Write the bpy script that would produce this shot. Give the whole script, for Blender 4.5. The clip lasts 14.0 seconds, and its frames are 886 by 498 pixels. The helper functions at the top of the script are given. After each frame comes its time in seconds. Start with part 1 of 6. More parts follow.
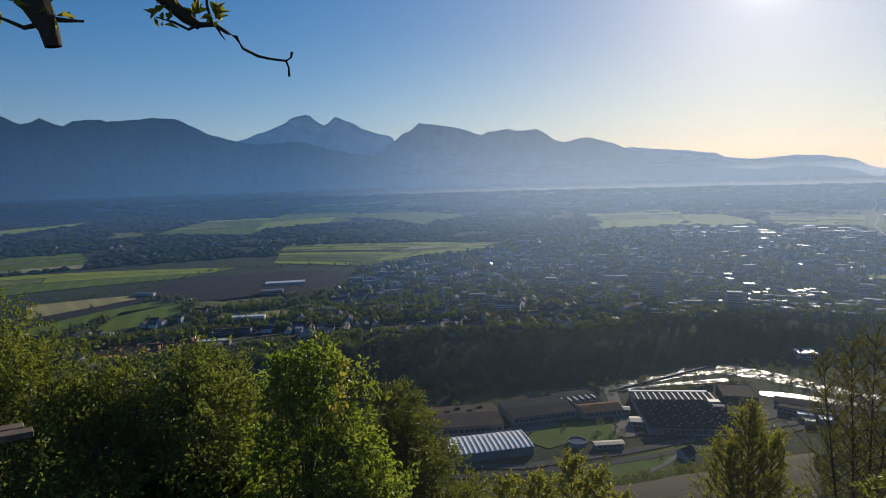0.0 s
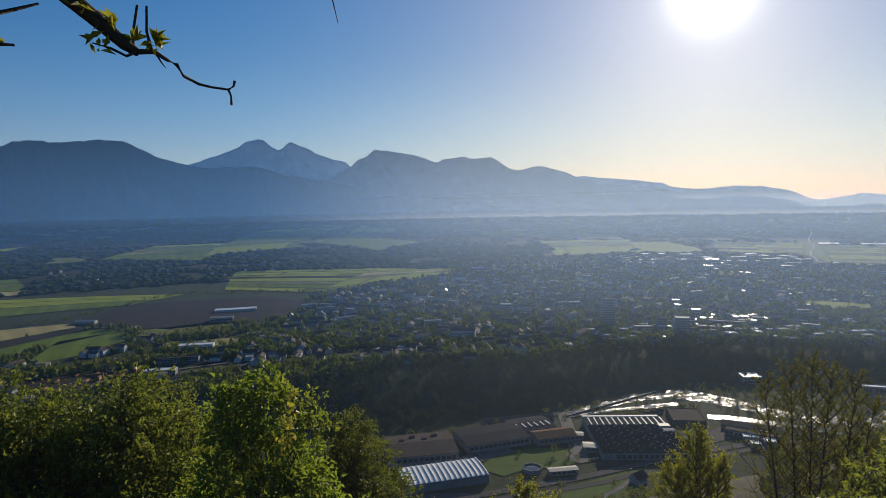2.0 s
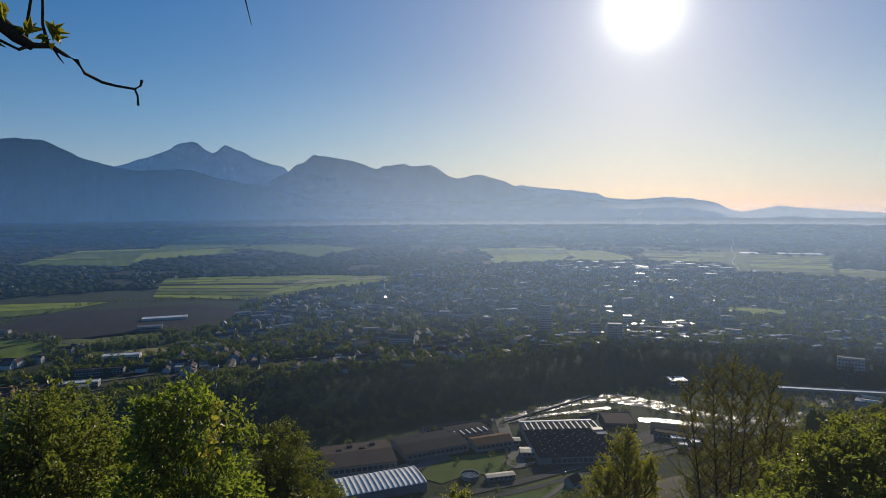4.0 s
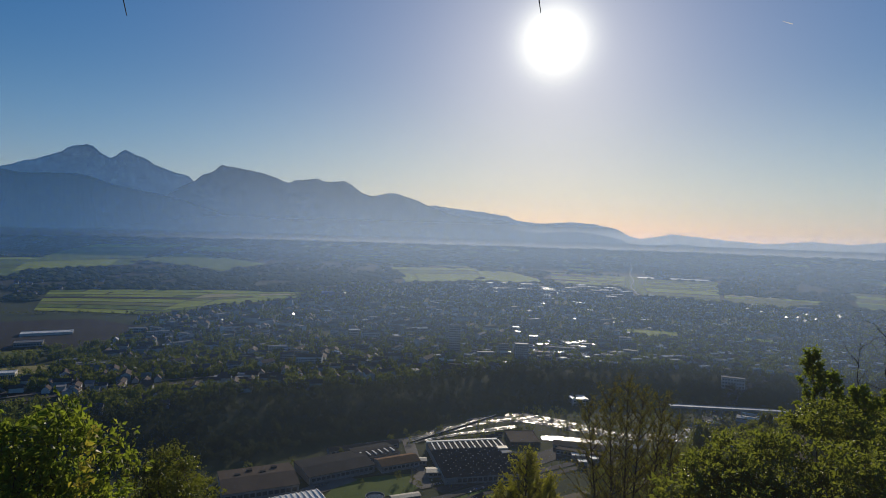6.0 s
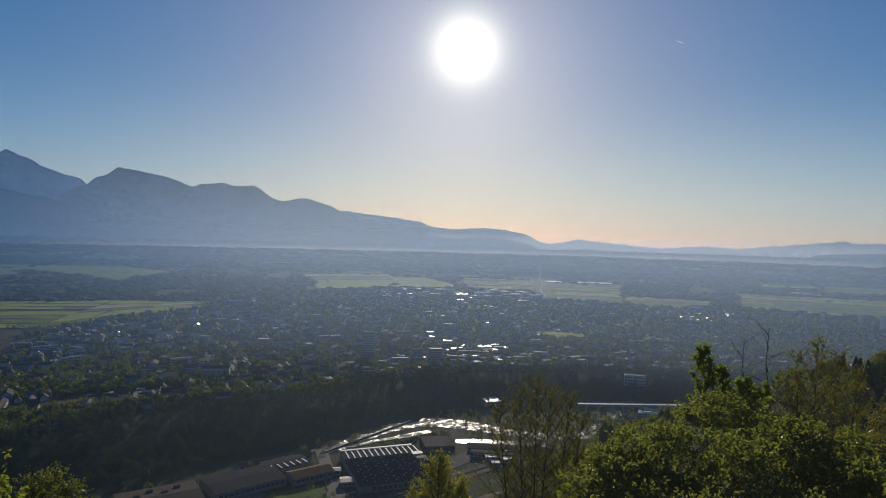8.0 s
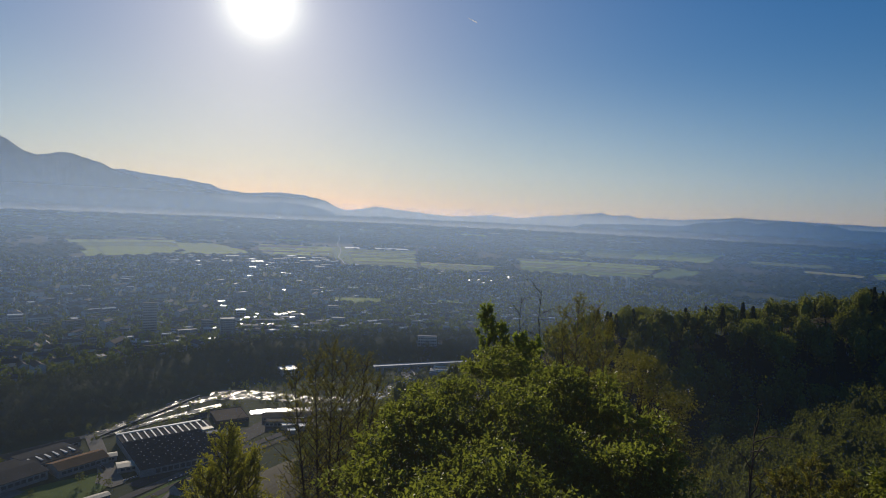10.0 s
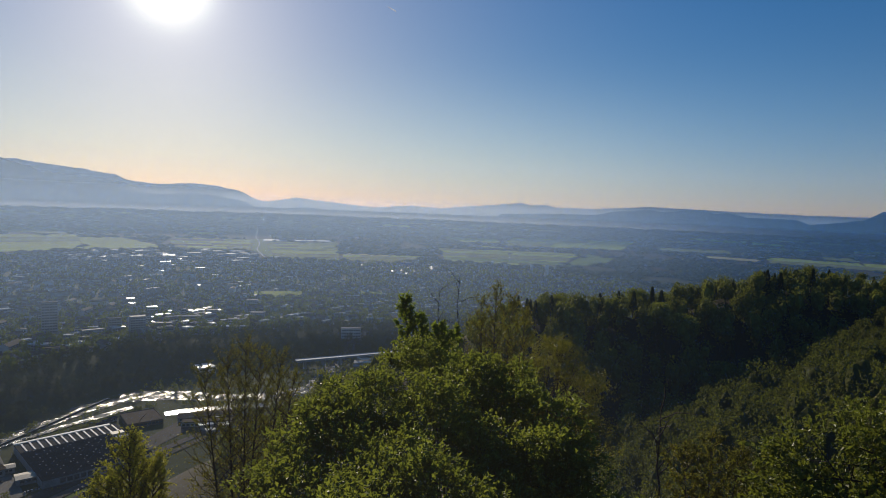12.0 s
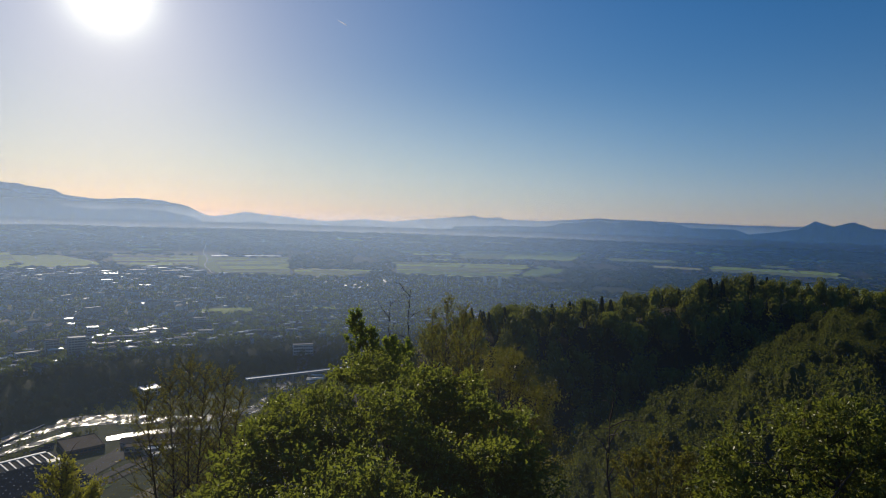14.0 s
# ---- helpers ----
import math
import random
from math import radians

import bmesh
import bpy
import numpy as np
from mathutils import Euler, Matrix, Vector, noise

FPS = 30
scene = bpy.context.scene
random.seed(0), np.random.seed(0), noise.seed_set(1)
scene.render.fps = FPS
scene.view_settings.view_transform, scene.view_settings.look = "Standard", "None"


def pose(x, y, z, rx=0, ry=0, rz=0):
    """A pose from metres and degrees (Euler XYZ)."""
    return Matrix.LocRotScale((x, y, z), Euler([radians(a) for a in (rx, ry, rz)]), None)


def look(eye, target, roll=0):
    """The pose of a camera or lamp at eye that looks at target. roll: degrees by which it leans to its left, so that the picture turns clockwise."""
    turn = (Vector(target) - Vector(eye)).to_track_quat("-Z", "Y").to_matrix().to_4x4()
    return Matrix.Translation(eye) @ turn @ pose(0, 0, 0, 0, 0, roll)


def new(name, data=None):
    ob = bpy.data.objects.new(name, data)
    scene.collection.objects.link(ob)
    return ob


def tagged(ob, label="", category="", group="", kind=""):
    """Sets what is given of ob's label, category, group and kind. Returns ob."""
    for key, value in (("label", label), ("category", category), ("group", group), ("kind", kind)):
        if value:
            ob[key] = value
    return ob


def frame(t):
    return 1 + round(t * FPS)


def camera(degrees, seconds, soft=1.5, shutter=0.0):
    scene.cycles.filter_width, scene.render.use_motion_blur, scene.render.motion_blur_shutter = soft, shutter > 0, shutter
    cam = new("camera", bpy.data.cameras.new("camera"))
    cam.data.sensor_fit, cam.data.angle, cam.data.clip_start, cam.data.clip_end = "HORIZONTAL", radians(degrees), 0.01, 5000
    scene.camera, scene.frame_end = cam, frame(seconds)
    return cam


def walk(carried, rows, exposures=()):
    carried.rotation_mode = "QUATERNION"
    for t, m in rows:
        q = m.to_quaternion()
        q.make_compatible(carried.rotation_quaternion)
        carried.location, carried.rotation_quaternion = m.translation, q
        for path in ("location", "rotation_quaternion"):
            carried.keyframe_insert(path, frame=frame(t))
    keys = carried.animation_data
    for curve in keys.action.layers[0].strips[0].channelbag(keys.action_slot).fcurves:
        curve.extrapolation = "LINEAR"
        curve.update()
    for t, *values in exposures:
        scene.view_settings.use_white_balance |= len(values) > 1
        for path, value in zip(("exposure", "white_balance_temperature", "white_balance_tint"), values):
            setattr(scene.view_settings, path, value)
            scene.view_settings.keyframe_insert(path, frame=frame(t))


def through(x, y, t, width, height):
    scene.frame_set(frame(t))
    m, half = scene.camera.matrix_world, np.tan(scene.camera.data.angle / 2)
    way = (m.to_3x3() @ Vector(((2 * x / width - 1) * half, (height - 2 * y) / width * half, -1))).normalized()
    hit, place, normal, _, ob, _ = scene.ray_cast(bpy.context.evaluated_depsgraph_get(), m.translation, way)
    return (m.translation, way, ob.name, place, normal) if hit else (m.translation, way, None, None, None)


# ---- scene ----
EYE = 250.0  # metres above the plain
cam = camera(72.2, 14.0, 0.6)
# seconds, x, y, z from the first eye, yaw, pitch, roll
ROWS = [
    (0.0, 0.00, -0.00, -0.00, -0.19, -6.54, 1.68),
    (0.5, 0.03, -0.00, 0.01, -2.04, -5.29, 1.64),
    (1.0, 0.03, -0.02, 0.02, -2.90, -4.74, 1.47),
    (1.5, 0.05, -0.02, 0.02, -3.67, -4.40, 1.64),
    (2.0, 0.06, -0.01, 0.02, -4.37, -4.16, 1.10),
    (2.5, 0.08, 0.00, 0.02, -5.47, -4.03, 0.90),
    (3.0, 0.11, 0.01, 0.02, -7.08, -4.04, 0.81),
    (5.5, 0.24, 0.04, 0.04, -15.51, -2.14, -1.15),
    (6.0, 0.27, 0.08, 0.02, -18.18, -1.70, -1.71),
    (6.5, 0.28, 0.09, 0.02, -20.86, -1.33, -1.73),
    (7.0, 0.30, 0.11, 0.01, -23.51, -0.96, -1.83),
    (9.5, 0.52, 0.16, -0.09, -37.49, -2.84, -1.93),
    (10.0, 0.53, 0.21, -0.11, -45.12, -3.40, -2.71),
    (10.5, 0.70, 0.18, -0.13, -47.24, -4.25, -3.30),
    (11.0, 0.79, 0.17, -0.14, -48.67, -4.22, -3.51),
    (11.5, 0.82, 0.18, -0.15, -50.26, -4.14, -3.44),
    (12.0, 0.87, 0.19, -0.15, -52.43, -3.97, -2.35),
    (12.5, 0.94, 0.16, -0.15, -54.08, -3.94, -1.34),
    (13.0, 0.98, 0.12, -0.15, -55.31, -3.94, -1.24),
    (13.5, 0.99, 0.10, -0.14, -56.19, -3.90, -1.54),
    (14.0, 1.00, 0.09, -0.13, -56.87, -2.58, -1.85),
]
walk(cam, [(t, pose(x, y, EYE + z, 90 + pitch, roll, yaw)) for t, x, y, z, yaw, pitch, roll in ROWS],
     exposures=[(0.0, 0.03, 6900, 12), (1.5, 0.04, 6900, 12), (3.2, 0.0, 6900, 12), (5.5, -0.24, 6900, 12), (7.0, -0.33, 6900, 12), (9.5, -0.3, 6900, 12), (11.5, -0.2, 6900, 12), (14.0, -0.16, 6900, 12)])

# ---- light ----
SUN_AZ, SUN_EL = 28.0, 17.3  # degrees clockwise from +y, and above the horizon
SUN_DIR = Vector((math.sin(radians(SUN_AZ)) * math.cos(radians(SUN_EL)),
                  math.cos(radians(SUN_AZ)) * math.cos(radians(SUN_EL)), math.sin(radians(SUN_EL))))
sun = new("sun", bpy.data.lights.new("sun", "SUN"))
sun.data.energy, sun.data.angle, sun.data.color = 5.0, radians(0.6), (1.0, 0.9, 0.74)
sun.matrix_world = look((0, 0, 600), Vector((0, 0, 600)) - SUN_DIR)

world = bpy.data.worlds.new("sky")
scene.world = world
world.use_nodes = True
wn, wl = world.node_tree.nodes, world.node_tree.links
wn.clear()


def wnode(kind, **values):
    n = wn.new(kind)
    for k, v in values.items():
        n.inputs[k].default_value = v
    return n


def wmath(op, a, b=None, clamp=False):
    n = wn.new("ShaderNodeMath")
    n.operation, n.use_clamp = op, clamp
    for i, v in enumerate((a, b)):
        if v is None:
            continue
        if isinstance(v, (int, float)):
            n.inputs[i].default_value = v
        else:
            wl.new(v, n.inputs[i])
    return n.outputs[0]


sky = wn.new("ShaderNodeTexSky")
sky.sky_type, sky.sun_disc = "NISHITA", False
sky.sun_elevation, sky.sun_rotation = radians(SUN_EL), radians(SUN_AZ)
sky.altitude, sky.air_density, sky.dust_density, sky.ozone_density = 600, 1.0, 0.22, 3.0
# the bright aureole of forward scattered light round the sun
coord = wn.new("ShaderNodeTexCoord")
dot = wn.new("ShaderNodeVectorMath")
dot.operation = "DOT_PRODUCT"
wl.new(coord.outputs["Generated"], dot.inputs[0])
dot.inputs[1].default_value = SUN_DIR
cosine = wmath("MAXIMUM", dot.outputs["Value"], 0.0)
glow = wmath("ADD", wmath("MULTIPLY", wmath("POWER", cosine, 950.0), 16.0),
             wmath("ADD", wmath("MULTIPLY", wmath("POWER", cosine, 110.0), 2.1),
                   wmath("MULTIPLY", wmath("POWER", cosine, 16.0), 0.55)))
disc = wmath("MULTIPLY", wmath("GREATER_THAN", cosine, math.cos(radians(1.3))), 60.0)
tint = wn.new("ShaderNodeMix")
tint.data_type, tint.blend_type = "RGBA", "MULTIPLY"
tint.inputs["Factor"].default_value = 1.0
tint.inputs["A"].default_value = (0.96, 0.98, 0.8, 1)
wl.new(wmath("ADD", glow, disc), tint.inputs["B"])
both = wn.new("ShaderNodeMix")
both.data_type, both.blend_type = "RGBA", "ADD"
both.inputs["Factor"].default_value = 1.0
vivid = wnode("ShaderNodeHueSaturation")
wl.new(wmath("SUBTRACT", 1.34, wmath("MULTIPLY", wmath("POWER", cosine, 8.0), 0.3)), vivid.inputs["Saturation"])
wl.new(sky.outputs[0], vivid.inputs["Color"])
# dusty warm air low over the plain on the sun's side
height = wn.new("ShaderNodeSeparateXYZ")
wl.new(coord.outputs["Generated"], height.inputs[0])
low_air = wmath("POWER", wmath("SUBTRACT", 1.0, wmath("ABSOLUTE", height.outputs["Z"]), True), 6.0)
warm = wn.new("ShaderNodeMix")
warm.data_type, warm.blend_type = "RGBA", "MULTIPLY"
wl.new(wmath("MULTIPLY", wmath("MULTIPLY", low_air, wmath("POWER", cosine, 2.0)), 1.0, True), warm.inputs["Factor"])
cool = wn.new("ShaderNodeMix")
cool.data_type, cool.blend_type = "RGBA", "MULTIPLY"
cool.inputs["Factor"].default_value = 1.0
wl.new(vivid.outputs["Color"], cool.inputs["A"])
cool.inputs["B"].default_value = (1.1, 0.975, 1.08, 1)
# paler, less blue air round the sun
pale = wn.new("ShaderNodeMix")
pale.data_type, pale.blend_type = "RGBA", "MULTIPLY"
wl.new(wmath("POWER", cosine, 3.0), pale.inputs["Factor"])
wl.new(cool.outputs["Result"], pale.inputs["A"])
pale.inputs["B"].default_value = (1.0, 1.025, 0.97, 1)
wl.new(pale.outputs["Result"], warm.inputs["A"])
warm.inputs["B"].default_value = (0.9, 0.785, 0.48, 1)
# dust dims the lowest air all round
dim = wn.new("ShaderNodeMix")
dim.data_type, dim.blend_type = "RGBA", "MULTIPLY"
wl.new(low_air, dim.inputs["Factor"])
wl.new(warm.outputs["Result"], dim.inputs["A"])
dim.inputs["B"].default_value = (0.83, 0.76, 0.77, 1)
wl.new(dim.outputs["Result"], both.inputs["A"])
wl.new(tint.outputs["Result"], both.inputs["B"])
back = wnode("ShaderNodeBackground", Strength=0.089)
wl.new(both.outputs["Result"], back.inputs["Color"])
wout = wn.new("ShaderNodeOutputWorld")
wl.new(back.outputs[0], wout.inputs["Surface"])


# ---- materials ----
class Nodes:
    """A small builder for node materials, in world metres."""

    def __init__(self, name):
        self.mat = bpy.data.materials.new(name)
        self.mat.use_nodes = True
        self.n, self.l = self.mat.node_tree.nodes, self.mat.node_tree.links
        self.n.clear()
        self.out = self.n.new("ShaderNodeOutputMaterial")
        self.geo = self.n.new("ShaderNodeNewGeometry")
        self.place = self.geo.outputs["Position"]

    def put(self, socket, v):
        if isinstance(v, (int, float)):
            socket.default_value = v
        elif isinstance(v, tuple):
            socket.default_value = v if len(v) == len(socket.default_value) else (*v, 1)
        else:
            self.l.new(v, socket)

    def noise(self, size, detail=4.0, rough=0.6, stretch=None):
        where = self.place
        if stretch:
            m = self.n.new("ShaderNodeVectorMath")
            m.operation = "MULTIPLY"
            self.l.new(where, m.inputs[0])
            m.inputs[1].default_value = stretch
            where = m.outputs[0]
        t = self.n.new("ShaderNodeTexNoise")
        t.inputs["Scale"].default_value, t.inputs["Detail"].default_value, t.inputs["Roughness"].default_value = 1.0 / size, detail, rough
        self.l.new(where, t.inputs["Vector"])
        return t.outputs["Fac"]

    def ramp(self, fac, *stops):
        r = self.n.new("ShaderNodeValToRGB")
        while len(r.color_ramp.elements) < len(stops):
            r.color_ramp.elements.new(0.5)
        for e, (p, c) in zip(r.color_ramp.elements, stops):
            e.position, e.color = p, (*c, 1) if isinstance(c, tuple) else (c, c, c, 1)
        self.l.new(fac, r.inputs[0])
        return r.outputs["Color"]

    def math(self, op, a, b=0.0, clamp=False):
        m = self.n.new("ShaderNodeMath")
        m.operation, m.use_clamp = op, clamp
        self.put(m.inputs[0], a), self.put(m.inputs[1], b)
        return m.outputs[0]

    def mix(self, fac, a, b, blend="MIX"):
        m = self.n.new("ShaderNodeMix")
        m.data_type, m.blend_type = "RGBA", blend
        self.put(m.inputs["Factor"], fac), self.put(m.inputs["A"], a), self.put(m.inputs["B"], b)
        return m.outputs["Result"]

    def bump(self, height, strength=0.4, distance=0.05):
        b = self.n.new("ShaderNodeBump")
        b.inputs["Strength"].default_value, b.inputs["Distance"].default_value = strength, distance
        self.l.new(height, b.inputs["Height"])
        return b.outputs[0]

    def random(self, island=True):
        if island:
            return self.geo.outputs["Random Per Island"]
        return self.n.new("ShaderNodeObjectInfo").outputs["Random"]

    def principled(self, color, rough=0.8, metal=0.0, normal=None, spec=0.3):
        p = self.n.new("ShaderNodeBsdfPrincipled")
        self.put(p.inputs["Base Color"], color), self.put(p.inputs["Roughness"], rough)
        self.put(p.inputs["Metallic"], metal), self.put(p.inputs["Specular IOR Level"], spec)
        if normal is not None:
            self.l.new(normal, p.inputs["Normal"])
        return p.outputs[0]

    def shader(self, kind, **values):
        s = self.n.new(kind)
        for k, v in values.items():
            self.put(s.inputs[k], v)
        return s.outputs[0]

    def blend(self, fac, a, b):
        m = self.n.new("ShaderNodeMixShader")
        self.put(m.inputs[0], fac)
        self.l.new(a, m.inputs[1]), self.l.new(b, m.inputs[2])
        return m.outputs[0]

    def done(self, shader):
        self.l.new(shader, self.out.inputs["Surface"])
        return self.mat


def rough_mat(name, dark, light, size, fine, rough=0.85, relief=0.4, spec=0.25, metal=0.0, per="", spread=0.25):
    """A surface of two tones, broken up at two scales; per: 'island' or 'object' shifts the tone of each piece."""
    k = Nodes(name)
    big, small = k.noise(size), k.noise(fine, 3.0)
    c = k.mix(k.ramp(big, (0.3, 0.0), (0.7, 1.0)), dark, light)
    c = k.mix(0.45, c, k.ramp(small, (0.3, tuple(v * 0.6 for v in dark)), (0.75, tuple(min(1, v * 1.2) for v in light))))
    if per:
        r = k.random(per == "island")
        c = k.mix(1.0, c, k.ramp(r, (0.0, 1.0 - spread), (1.0, 1.0)), "MULTIPLY")
    return k.done(k.principled(c, rough, metal, k.bump(small, relief, fine * 0.3), spec))


def leaf_mat(name, low, high, odd, glow=0.5, rough=0.45, gloss=0.3):
    """Thin leaves: a tone of its own for each leaf, light through the blade, a waxy gloss."""
    k = Nodes(name)
    r = k.random()
    c = k.ramp(r, (0.0, low), (0.55, high), (0.93, high), (1.0, odd))
    c = k.mix(0.5, c, k.mix(k.ramp(k.noise(1.6), (0.35, 0.0), (0.65, 1.0)), low, high))
    face = k.principled(c, rough, 0.0, None, gloss)
    through = k.shader("ShaderNodeBsdfTranslucent", Color=k.mix(0.4, c, (0.3, 0.34, 0.03), "MIX"))
    return k.done(k.blend(glow, face, through))


M_LEAF = leaf_mat("linden_leaf", (0.065, 0.09, 0.017), (0.175, 0.21, 0.036), (0.32, 0.3, 0.045), 0.5, 0.5, 0.3)
M_LEAF_DARK = leaf_mat("hornbeam_leaf", (0.07, 0.1, 0.018), (0.19, 0.225, 0.034), (0.16, 0.15, 0.03), 0.5)
M_LEAF_YOUNG = leaf_mat("young_leaf", (0.16, 0.16, 0.025), (0.32, 0.3, 0.04), (0.36, 0.27, 0.05), 0.6)
M_LEAF_BROWN = leaf_mat("bronze_leaf", (0.05, 0.04, 0.011), (0.13, 0.095, 0.018), (0.25, 0.17, 0.04))
M_MAPLE = leaf_mat("fresh_maple_leaf", (0.07, 0.12, 0.015), (0.2, 0.29, 0.03), (0.35, 0.3, 0.03), 0.6)
M_YELLOW = leaf_mat("yellow_leaf", (0.3, 0.24, 0.03), (0.5, 0.4, 0.06), (0.5, 0.42, 0.1), 0.6)
M_BEECH = leaf_mat("beech_leaf", (0.05, 0.068, 0.014), (0.14, 0.165, 0.026), (0.2, 0.15, 0.03), 0.4)
M_BARK = rough_mat("bark", (0.03, 0.024, 0.018), (0.085, 0.068, 0.052), 0.3, 0.03, 0.9, 0.8)
M_WOOD = leaf_mat("forest_crown", (0.06, 0.068, 0.018), (0.17, 0.175, 0.032), (0.2, 0.17, 0.04), 0.35, 0.8, 0.05)
M_WOOD_LIGHT = leaf_mat("spring_sunlit_crown", (0.07, 0.085, 0.016), (0.2, 0.22, 0.034), (0.24, 0.2, 0.04), 0.4, 0.8, 0.05)
M_TOWN = leaf_mat("garden_tree_leaf", (0.055, 0.075, 0.015), (0.18, 0.205, 0.03), (0.22, 0.2, 0.035), 0.45, 0.8, 0.05)
# darker copy of the forest crown, kept to the near spur
M_WOOD_NEAR = leaf_mat("near_spur_crown", (0.025, 0.031, 0.009), (0.075, 0.08, 0.017), (0.1, 0.078, 0.02), 0.3, 0.8, 0.05)
M_CONIFER_SHADE = leaf_mat("spruce_and_scarp_shade", (0.012, 0.024, 0.01), (0.03, 0.05, 0.018), (0.04, 0.06, 0.02), 0.15, 0.8, 0.05)


def ground_mat():
    """Dull meadow in the valley, dark leaf litter on the wooded hillside."""
    k = Nodes("valley_ground")
    big, small = k.ramp(k.noise(160.0), (0.3, 0.0), (0.7, 1.0)), k.noise(9.0, 3.0)
    c = k.mix(big, (0.02, 0.034, 0.012), (0.045, 0.058, 0.02))
    c = k.mix(0.4, c, k.ramp(small, (0.3, (0.02, 0.028, 0.01)), (0.75, (0.05, 0.065, 0.022))))
    sep = k.n.new("ShaderNodeSeparateXYZ")
    k.l.new(k.place, sep.inputs[0])
    litter = k.mix(k.noise(1.2, 4.0), (0.014, 0.012, 0.008), (0.04, 0.034, 0.018))
    c = k.mix(k.ramp(k.math("DIVIDE", sep.outputs["Z"], 100.0), (0.15, 0.0), (0.4, 1.0)), c, litter)
    return k.done(k.principled(c, 0.95, 0.0, k.bump(small, 0.3, 2.0), 0.1))


M_GROUND = ground_mat()
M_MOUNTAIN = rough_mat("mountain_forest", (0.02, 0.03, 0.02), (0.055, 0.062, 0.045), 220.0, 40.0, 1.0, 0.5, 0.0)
# farther ranges are paler: their haze is put into the base colour
M_HAZE_MID = rough_mat("mid_range_haze", (0.1, 0.11, 0.11), (0.2, 0.21, 0.21), 160.0, 30.0, 1.0, 0.5, 0.0)
M_HAZE_FAR = rough_mat("far_range_haze", (0.42, 0.43, 0.44), (0.66, 0.67, 0.68), 90.0, 22.0, 1.0, 0.5, 0.0)


def haze_sheet_mat(name, density, start, full, low, high, colour, least=0.42):
    """See-through sheet standing in for haze: most of the light goes through, a little is scattered. It thickens from
    the ground it stands on and thins out with height;
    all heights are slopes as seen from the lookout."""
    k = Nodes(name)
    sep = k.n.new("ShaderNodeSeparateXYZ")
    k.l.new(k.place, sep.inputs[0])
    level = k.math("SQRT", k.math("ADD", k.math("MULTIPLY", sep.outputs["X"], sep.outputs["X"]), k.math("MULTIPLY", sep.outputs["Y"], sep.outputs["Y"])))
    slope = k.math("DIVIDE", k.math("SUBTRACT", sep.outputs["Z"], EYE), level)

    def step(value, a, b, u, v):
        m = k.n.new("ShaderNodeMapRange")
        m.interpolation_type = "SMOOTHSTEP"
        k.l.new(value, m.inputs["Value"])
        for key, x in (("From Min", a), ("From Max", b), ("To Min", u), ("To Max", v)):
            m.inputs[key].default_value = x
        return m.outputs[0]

    # denser and whiter on the sun's side: its glow is put into density and colour
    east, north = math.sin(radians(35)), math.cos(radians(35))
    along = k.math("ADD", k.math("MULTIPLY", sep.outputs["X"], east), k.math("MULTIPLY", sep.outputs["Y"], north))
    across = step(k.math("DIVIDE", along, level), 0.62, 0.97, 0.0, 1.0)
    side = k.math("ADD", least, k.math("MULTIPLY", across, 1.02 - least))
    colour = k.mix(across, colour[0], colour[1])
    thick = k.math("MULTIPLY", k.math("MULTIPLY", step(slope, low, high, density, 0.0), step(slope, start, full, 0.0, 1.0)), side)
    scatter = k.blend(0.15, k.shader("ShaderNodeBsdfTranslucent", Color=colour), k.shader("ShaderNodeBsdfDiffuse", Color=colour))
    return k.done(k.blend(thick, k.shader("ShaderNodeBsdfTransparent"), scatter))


# ---- meshes ----
def mesh_of(name, verts, faces, material, smooth=False):
    """A mesh from arrays of vertices and faces of one size."""
    verts, faces = np.asarray(verts, dtype=np.float32), np.asarray(faces, dtype=np.int32)
    me = bpy.data.meshes.new(name)
    count, size = faces.shape
    me.vertices.add(len(verts)), me.loops.add(count * size), me.polygons.add(count)
    me.vertices.foreach_set("co", verts.ravel())
    me.loops.foreach_set("vertex_index", faces.ravel())
    me.polygons.foreach_set("loop_start", np.arange(0, count * size, size, dtype=np.int32))
    me.polygons.foreach_set("use_smooth", np.full(count, smooth))
    me.update(calc_edges=True)
    me.validate()
    me.materials.append(material)
    return me


def part(name, data, material, parent, label=""):
    """One mesh object, from a bmesh or a ready mesh, under a thing or a part."""
    if isinstance(data, bmesh.types.BMesh):
        me = bpy.data.meshes.new(name)
        data.to_mesh(me)
        data.free()
        me.materials.append(material)
        data = me
    ob = new(name, data)
    ob.parent = parent
    return tagged(ob, label)


def box(bm, x0, x1, y0, y1, z0, z1, m=None):
    v = [bm.verts.new((m @ Vector(p)) if m else p) for p in
         ((x0, y0, z0), (x1, y0, z0), (x1, y1, z0), (x0, y1, z0), (x0, y0, z1), (x1, y0, z1), (x1, y1, z1), (x0, y1, z1))]
    for f in ((3, 2, 1, 0), (4, 5, 6, 7), (0, 1, 5, 4), (1, 2, 6, 5), (2, 3, 7, 6), (3, 0, 4, 7)):
        bm.faces.new([v[i] for i in f])
    return v


# ---- the lie of the land ----
FLAT, DRAWN, EDGE = 1500.0, 1900.0, 11500.0  # beyond the first the plain is drawn in by the second; the last is its far edge


def near_of(far):
    return far if far < FLAT else FLAT + DRAWN * (1 - math.exp(-(far - FLAT) / DRAWN))


def far_of(r):
    return r if r < FLAT else min(EDGE, FLAT - DRAWN * math.log(max(1e-6, 1 - (r - FLAT) / DRAWN)))


def bump_between(x, a, b):
    s = min(1, max(0, (x - a) / (b - a)))
    return s * s * (3 - 2 * s)


